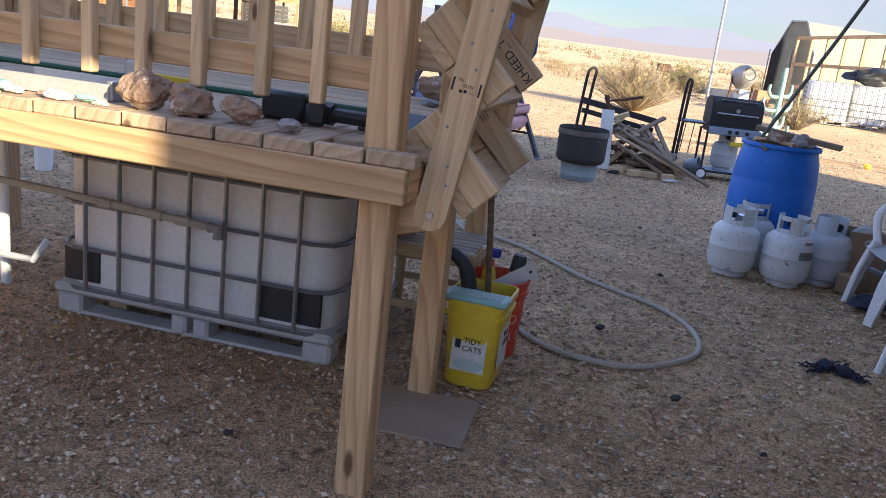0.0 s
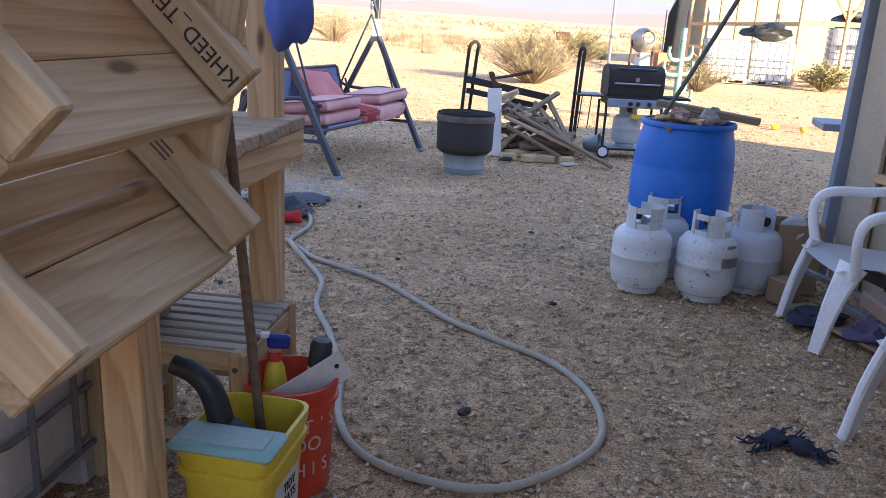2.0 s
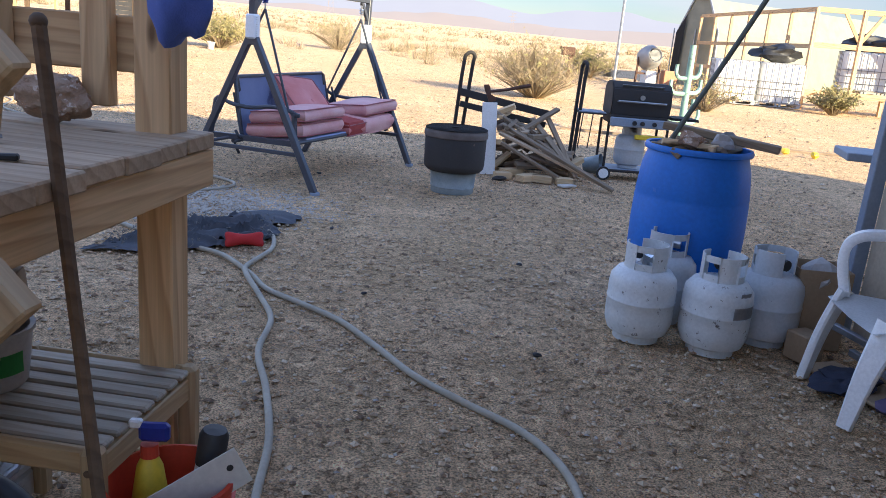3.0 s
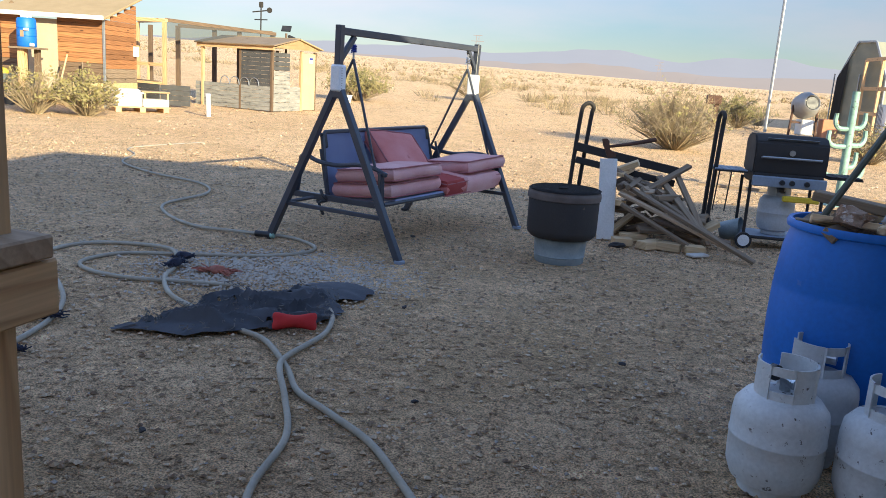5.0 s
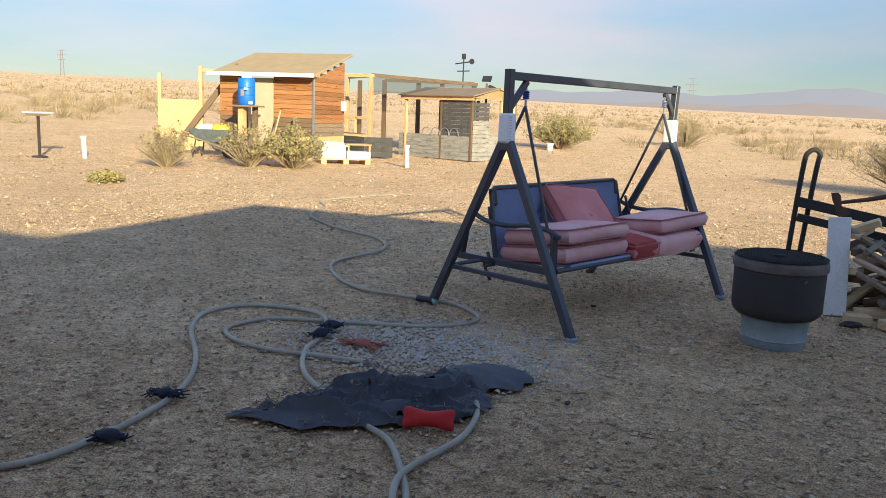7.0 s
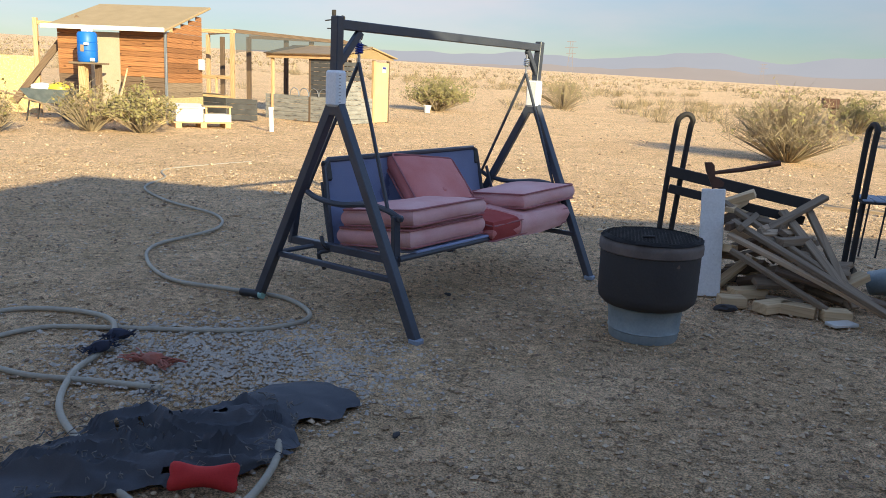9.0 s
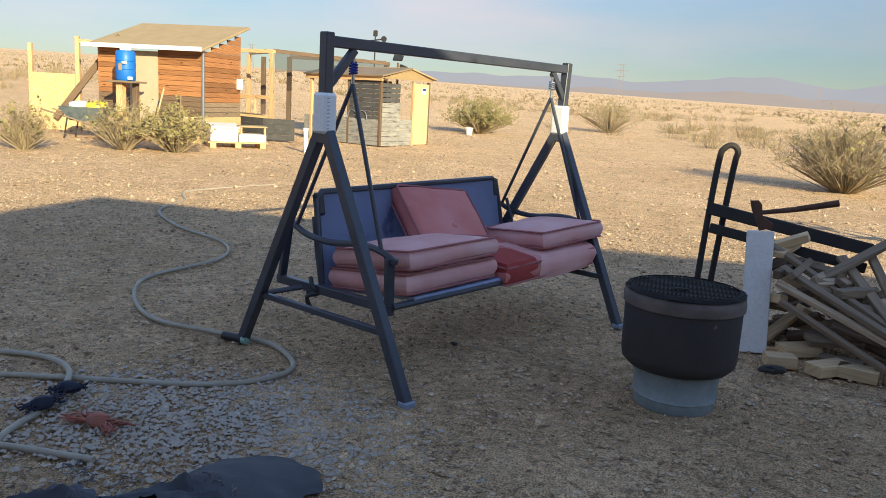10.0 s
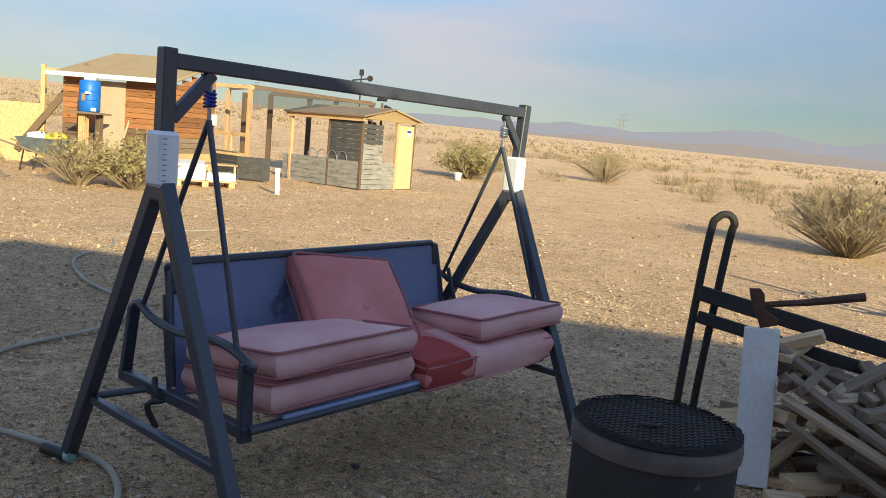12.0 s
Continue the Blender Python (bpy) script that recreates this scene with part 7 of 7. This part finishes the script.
for x, y, h in ((-12.0, 16.4, 0.46), (-6.1, 19.8, 0.52)):
    o = obj("marker_pipe", lathe(bmesh.new(), [(0.048, 0), (0.048, h - 0.05), (0.056, h - 0.05), (0.056, h), (0.04, h)], 16), WHITE_PVC, pose(x, y, ground_z(x, y) - 0.02, 4), smooth=True)
    tagged(o, "white plastic pipe stub standing in the sand", "pipe stub", "pipe stubs")
o = obj("white_pail", lathe(bmesh.new(), [(0.09, 0), (0.12, 0.2), (0.15, 0.24), (0.13, 0.2)], 16), WHITE_PVC, pose(-5.3, 30.0, ground_z(-5.3, 30) - 0.01), smooth=True)
tagged(o, "small white pail near the round bush", "pail")
bt = thing("bird_bath", pose(-12.6, 15.8, 0.12), "pale bird bath dish on a thin dark stem", "bird bath")
part("dish", lathe(bmesh.new(), [(0.02, 0.83), (0.16, 0.85), (0.30, 0.90), (0.30, 0.92), (0.1, 0.88), (0, 0.87)], 24), WHITE_PAINT, bt, smooth=True)
rod("stem", [(0, 0, 0), (0, 0, 0.85)], 0.03, BLACK_IRON, bt)
part("base_plate", cyl(bmesh.new(), 0.16, 0.14, 0.03, None, 18), BLACK_IRON, bt)


# ---- right-hand yard: totes, timber frame, greenhouse ----
for x, y, rz in ((9.75, 23.95, -12), (11.0, 23.8, -12)):
    build_tote("liquid_tote", pose(x, y, 0.12, 0, 0, rz), 1.22, 1.0, 1.2, "white ribbed liquid tote in a steel cage on the sand", white=WHITE_PAINT, group="far totes")
build_tote("liquid_tote", pose(14.0, 25.0, 0.62, 0, 0, -20), 1.4, 1.1, 1.2, "caged white liquid tote on a timber stand", white=WHITE_PAINT, group="far totes")
o = obj("dark_tarp", rock_bm(0.5, 71, (1.2, 0.9, 0.45), 3, 0.5), BLACK, pose(11.55, 24.2, 1.30, 0, 0, -20), smooth=True)
tagged(o, "bundled black tarp lying on a white tote", "tarp")
o = obj("dark_tarp", rock_bm(0.55, 72, (1.3, 0.9, 0.5), 3, 0.5), BLACK, pose(14.9, 25.4, 1.80, 0, 0, -25), smooth=True)
tagged(o, "bundled black tarp on top of the raised tote", "tarp")


def build_frame():
    f = thing("shelter_frame", pose(12.45, 24.1, 0.10), "raw pine timber frame for a shelter with braces", "timber frame")
    a, b = Vector((0, 0, 0)), Vector((0.2, 9.0, 0))
    for k in range(7):
        p = a.lerp(b, k / 6)
        board("stud", p, p + Vector((0, 0, 2.75)), 0.09, 0.09, PINE, f)
    for z in (0.9, 1.75, 2.75):
        board("girt", a + Vector((0, 0, z)), b + Vector((0, 0, z)), 0.05, 0.12, PINE, f)
    for k in range(5):
        p = Vector((1.25 * k, -0.25 * k, 0))
        board("stud", p, p + Vector((0, 0, 2.8)), 0.10, 0.10, PINE, f)
        if k:
            board("knee_brace", p + Vector((0, 0, 1.9)), p + Vector((-0.5, 0.1, 2.7)), 0.05, 0.09, PINE, f)
            board("knee_brace", p + Vector((0, 0, 1.9)), p + Vector((0.5, -0.1, 2.7)), 0.05, 0.09, PINE, f)
    for z in (2.75, 1.8, 0.5):
        board("girt", (0, 0, z), (5.0, -1.0, z), 0.05, 0.14, PINE, f)
    board("low_deck", (0.2, -0.4, 0.46), (4.6, -1.4, 0.46), 0.9, 0.05, PINE, f)
    for x in (0.5, 1.7, 3.0, 4.2):
        board("deck_leg", (x, -0.75 - x * 0.2, 0), (x, -0.75 - x * 0.2, 0.45), 0.09, 0.09, PINE, f)


build_frame()


def build_greenhouse():
    g = thing("greenhouse", pose(12.7, 33.4, 0.15, 0, 0, -62), "old gabled greenhouse of grey-green clouded panels", "greenhouse")
    W, L, e, r = 2.1, 13.0, 2.1, 3.35
    bm = bmesh.new()
    prof = [(-W / 2, 0), (-W / 2 * 0.96, e), (-W * 0.18, r), (W * 0.18, r), (W / 2 * 0.96, e), (W / 2, 0)]
    ends = [[bm.verts.new((x, y, z)) for x, z in prof] for y in (0, L)]
    bm.faces.new(ends[0])
    bm.faces.new(list(reversed(ends[1])))
    for i in range(5):
        bm.faces.new((ends[0][i], ends[1][i], ends[1][i + 1], ends[0][i + 1]))
    part("sheeting", bm, SHEET_POLY, g)
    for i in range(5):
        board("rib", (prof[i][0], -0.03, prof[i][1]), (prof[i + 1][0], -0.03, prof[i + 1][1]), 0.05, 0.07, GALV, g)
    for x in (-1.2, -0.1, 1.0):
        board("glazing_bar", (x, -0.03, 0), (x, -0.03, 2.2), 0.04, 0.04, GALV, g)
    bm = bmesh.new()
    q = [bm.verts.new(v) for v in ((-W / 2 - 0.04, -0.09, 0), (-W * 0.34, -0.09, 0), (-W * 0.28, -0.09, 2.75), (-W / 2 * 0.98, -0.09, 2.05))]
    bm.faces.new(q)
    bmesh.ops.solidify(bm, geom=bm.faces[:], thickness=0.03)
    part("black_flap", bm, BLACK, g, "black plastic flap on the end wall")
    bm = bmesh.new()
    q = [bm.verts.new(v) for v in ((-W / 2 - 0.05, -0.06, 0), (-W / 2 - 0.05, 3, 0), (-W / 2, 3, 2.4), (-W * 0.24, -0.06, 3.1), (-W / 2, -0.06, 2.0))]
    bm.faces.new((q[0], q[1], q[2], q[3], q[4]))
    bmesh.ops.solidify(bm, geom=bm.faces[:], thickness=0.03)
    part("black_cover", bm, BLACK, g, "black plastic cover over one side")


build_greenhouse()


def build_cactus():
    c = thing("metal_cactus", pose(5.0, 13.3, 0.0, 0, 0, 15), "verdigris metal cactus sculpture with upturned arms", "sculpture")
    rod("trunk", [(0, 0, 0), (0, 0, 0.8), (0, 0, 1.45)], 0.055, VERDIGRIS, c, 10, 0.045)
    for z, w, sg in ((0.35, 0.28, 1), (0.38, 0.26, -1), (0.78, 0.24, 1), (0.76, 0.26, -1), (1.0, 0.2, 1), (0.98, 0.2, -1), (0.5, 0.16, 1)):
        rod("arm", [(0, 0, z), (sg * w * 0.7, 0.02, z + 0.0), (sg * w, 0.03, z + 0.07), (sg * w, 0.03, z + 0.19)], 0.034, VERDIGRIS, c, 8, 0.026, smooth_n=4)
    part("base_plate", cyl(bmesh.new(), 0.2, 0.16, 0.04, None, 14), VERDIGRIS, c)


build_cactus()
mx = thing("concrete_mixer", pose(9.75, 29.8, 0.15, 0, 0, 10), "old grey concrete mixer with its open drum facing the yard", "mixer")
part("drum", lathe(bmesh.new(), [(0.22, -0.42), (0.40, -0.2), (0.42, 0.1), (0.27, 0.40), (0.25, 0.42), (0.22, 0.38), (0.3, 0.1)], 24, pose(0, 0, 1.0, 75, 0, 0)), CONCRETE_GREY, mx, smooth=True)
# black disc stands in for the shade within the drum's mouth
part("inside", cyl(bmesh.new(), 0.2, 0.2, 0.02, pose(0, -0.37, 1.09, 75), 20), BLACK, mx)
for x in (-0.45, 0.45):
    board("stand", (x, 0, 0), (x * 0.9, 0, 1.0), 0.06, 0.06, RUST, mx)
board("stand", (-0.45, 0, 0.45), (0.45, 0, 0.45), 0.06, 0.06, RUST, mx)
part("motor_housing", box(bmesh.new(), 0.4, 0.45, 0.5, pose(0.1, 0.1, 0.3), 0.03), WHITE_PAINT, mx)
o = obj("brick_stack", box(bmesh.new(), 0.5, 0.45, 0.6, pose(0, 0, 0.3), 0.02), paint("orange_block", (0.55, 0.25, 0.13), (0.45, 0.2, 0.11), 0.8), pose(10.6, 30.0, 0.15))
tagged(o, "short stack of orange-brown blocks near the mixer", "blocks")
mast = thing("tall_mast", pose(9.1, 31.6, 0.15), "tall thin grey steel mast standing in the desert", "mast")
rod("shaft", [(0, 0, 0), (0.05, 0, 9.0)], 0.055, GALV, mast)
rp = thing("red_post_box", pose(7.0, 30.0, 0.14), "weathered red-brown box on a short post", "post box")
board("post", (0, 0, 0), (0, 0, 0.9), 0.14, 0.14, RUST, rp)
part("box", box(bmesh.new(), 0.45, 0.3, 0.28, pose(-0.1, 0, 1.0), 0.02), RUST, rp)
pg = thing("concrete_strip", pose(5.6, 13.9, 0.0, 0, 0, -14), "pale timber kerb lying along the sand", "timber kerb")
board("kerb", (-2.2, 0, 0.02), (2.6, 0, 0.02), 0.07, 0.045, GREY_WOOD, pg)
for k, (x, y) in enumerate(((6.6, 13.2), (6.9, 12.9))):
    o = obj("yellow_flower_clump", rock_bm(0.06, 80 + k, (1, 1, 0.8), 2, 0.5), YELLOW, pose(x, y, 0.0))
    tagged(o, "small yellow object lying on the sand", "clutter")


def pylon(x, y, h):
    p = thing("power_pylon", pose(x, y, ground_z(x, y)), "hazy steel lattice power pylon far off on the plain", "pylon", "power pylons")
    for sx in (-1, 1):
        # the HILL emission puts the same painted haze on the steel
        board("leg", (sx * 3.0, 0, 0), (sx * 1.2, 0, h), 0.5, 0.5, HILL, p, bevel=0)
    for z, w in ((0.62, 5), (0.8, 7), (0.98, 5)):
        board("cross_arm", (-w, 0, h * z), (w, 0, h * z), 0.5, 0.6, HILL, p, bevel=0)
    for k in range(5):
        board("lattice", (-2.6 + 0.3 * k, 0, h * 0.18 * k), (2.3 - 0.3 * k, 0, h * 0.18 * (k + 1)), 0.3, 0.3, HILL, p, bevel=0)


for az, d, h in ((-4.0, 900, 34), (-29.5, 1100, 30), (8.5, 1300, 30), (-46, 1000, 28)):
    pylon(d * math.sin(radians(az)), d * math.cos(radians(az)), h)


# ---- stones ----
def pebbles(name, mat, n, spread, sizes, seed, label):
    rnd = random.Random(seed)
    verts, faces = [], []
    base = [Vector(v).normalized() for v in ((1, 0, 0.2), (-0.9, 0.3, 0), (0.1, 1, 0), (-0.1, -1, 0.1), (0, 0.1, 1), (0.4, 0.5, -0.6))]
    tris = [(0, 2, 4), (2, 1, 4), (1, 3, 4), (3, 0, 4), (2, 0, 5), (1, 2, 5), (3, 1, 5), (0, 3, 5)]
    for k in range(n):
        x, y = spread(rnd)
        r = sizes[0] * (sizes[1] / sizes[0]) ** (rnd.random() ** 1.5)
        a = rnd.uniform(0, 6.283)
        ca, sa = math.cos(a), math.sin(a)
        s = (rnd.uniform(0.8, 1.4), rnd.uniform(0.7, 1.1), rnd.uniform(0.45, 0.8))
        i0 = len(verts)
        z = ground_z(x, y)
        for v in base:
            j = rnd.uniform(0.8, 1.2) * r
            px, py = v.x * s[0] * j, v.y * s[1] * j
            verts.append((x + px * ca - py * sa, y + px * sa + py * ca, z + v.z * s[2] * j + r * 0.2))
        faces.extend(tuple(i0 + i for i in t) for t in tris)
    me = bpy.data.meshes.new(name)
    me.from_pydata(verts, [], faces)
    me.materials.append(mat)
    tagged(new(name, me), label, "stones", kind="stuff")


def yard(rnd):
    y = 0.4 + 13.5 * rnd.random() ** 1.25
    return rnd.uniform(-2.2 - 0.45 * y, 2.8 + 0.25 * y), y


def patch(rnd):
    a, r = rnd.uniform(0, 6.283), rnd.random() ** 0.6
    return -0.55 + 0.85 * r * math.cos(a) + 0.12 * rnd.gauss(0, 1), 7.45 + 0.55 * r * math.sin(a) + 0.25 * rnd.gauss(0, 0.6)


pebbles("loose_pebbles", PEBBLE, 105000, yard, (0.0035, 0.016), 31, "small loose brown stones scattered over the sand")
pebbles("pale_pebbles", GREY_STONE, 9000, yard, (0.003, 0.012), 33, "small loose pale grey stones on the sand")
def plain(rnd):
    r, a = 9 + 24 * rnd.random() ** 0.8, rnd.uniform(-0.85, 0.75)
    return r * math.sin(a), 2 + r * math.cos(a)


pebbles("sunlit_clods", PEBBLE, 14000, plain, (0.006, 0.035), 35, "small stones and clods lying on the open sand")
pebbles("gravel_patch", GREY_STONE, 6000, patch, (0.004, 0.017), 32, "patch of pale grey crushed gravel on the sand")


# ---- bits lying about ----
rnd_bits = random.Random(77)
for x, y, r in ((0.79, 3.73, 0.022), (0.98, 2.98, 0.02), (1.35, 4.9, 0.014), (0.35, 6.9, 0.015), (1.76, 9.14, 0.045), (0.6, 5.6, 0.012), (-0.3, 5.1, 0.014), (1.5, 6.3, 0.013), (0.1, 8.9, 0.016), (1.2, 2.6, 0.012), (-0.62, 2.3, 0.012)):
    o = obj("charred_chip", rock_bm(r, rnd_bits.randint(0, 999), (1.5, 0.9, 0.6), 2, 0.4), SOOT, pose(x, y, r * 0.35, 0, 0, rnd_bits.uniform(0, 180)), smooth=True)
    tagged(o, "small dark chip of charred wood on the sand", "wood chip", "charred chips")
for x, y, sx, sy, sz, rz, mat, lab in ((2.16, 9.53, 0.22, 0.10, 0.035, -10, GREY_WOOD, "grey offcut of timber lying by the wood pile"), (1.80, 9.60, 0.16, 0.06, 0.03, 5, PINE, "short pine offcut lying by the white plank"), (1.05, 9.9, 0.12, 0.02, 0.012, 60, GREY_WOOD, "thin dry stick lying on the sand"), (2.41, 9.13, 0.17, 0.09, 0.02, 30, LABEL_WHITE, "crumpled pale paper scrap on the ground")):
    o = obj("timber_offcut" if mat is not LABEL_WHITE else "paper_scrap", box(bmesh.new(), sx, sy, sz, None, 0.004), mat, pose(x, y, sz / 2 + 0.004, 0, 0, rz))
    tagged(o, lab, "offcut" if mat is not LABEL_WHITE else "paper")
o = rod("hose_coupling", [(-1.06, 8.455, 0.025), (-0.93, 8.44, 0.025)], 0.024, BLACK, None, 12)
tagged(o, "black hose coupling with a green collar by the swing foot", "hose coupling")
o = rod("coupling_collar", [(-0.935, 8.44, 0.025), (-0.91, 8.437, 0.025)], 0.026, AQUA, o, 12, label="pale green collar")
o = obj("upright_pipe", lathe(bmesh.new(), [(0.022, 0), (0.022, 0.9), (0.018, 0.9)], 14), WHITE_PVC, pose(-1.98, 3.41, 0), smooth=True)
tagged(o, "white plastic pipe standing below the deck", "pipe")
o = obj("upright_pipe", lathe(bmesh.new(), [(0.06, 0), (0.065, 0.05), (0.065, 0.8), (0.05, 0.8)], 18), WHITE_PVC, pose(-3.11, 5.86, 0), smooth=True)
tagged(o, "thick white plastic pipe standing behind the deck", "pipe")
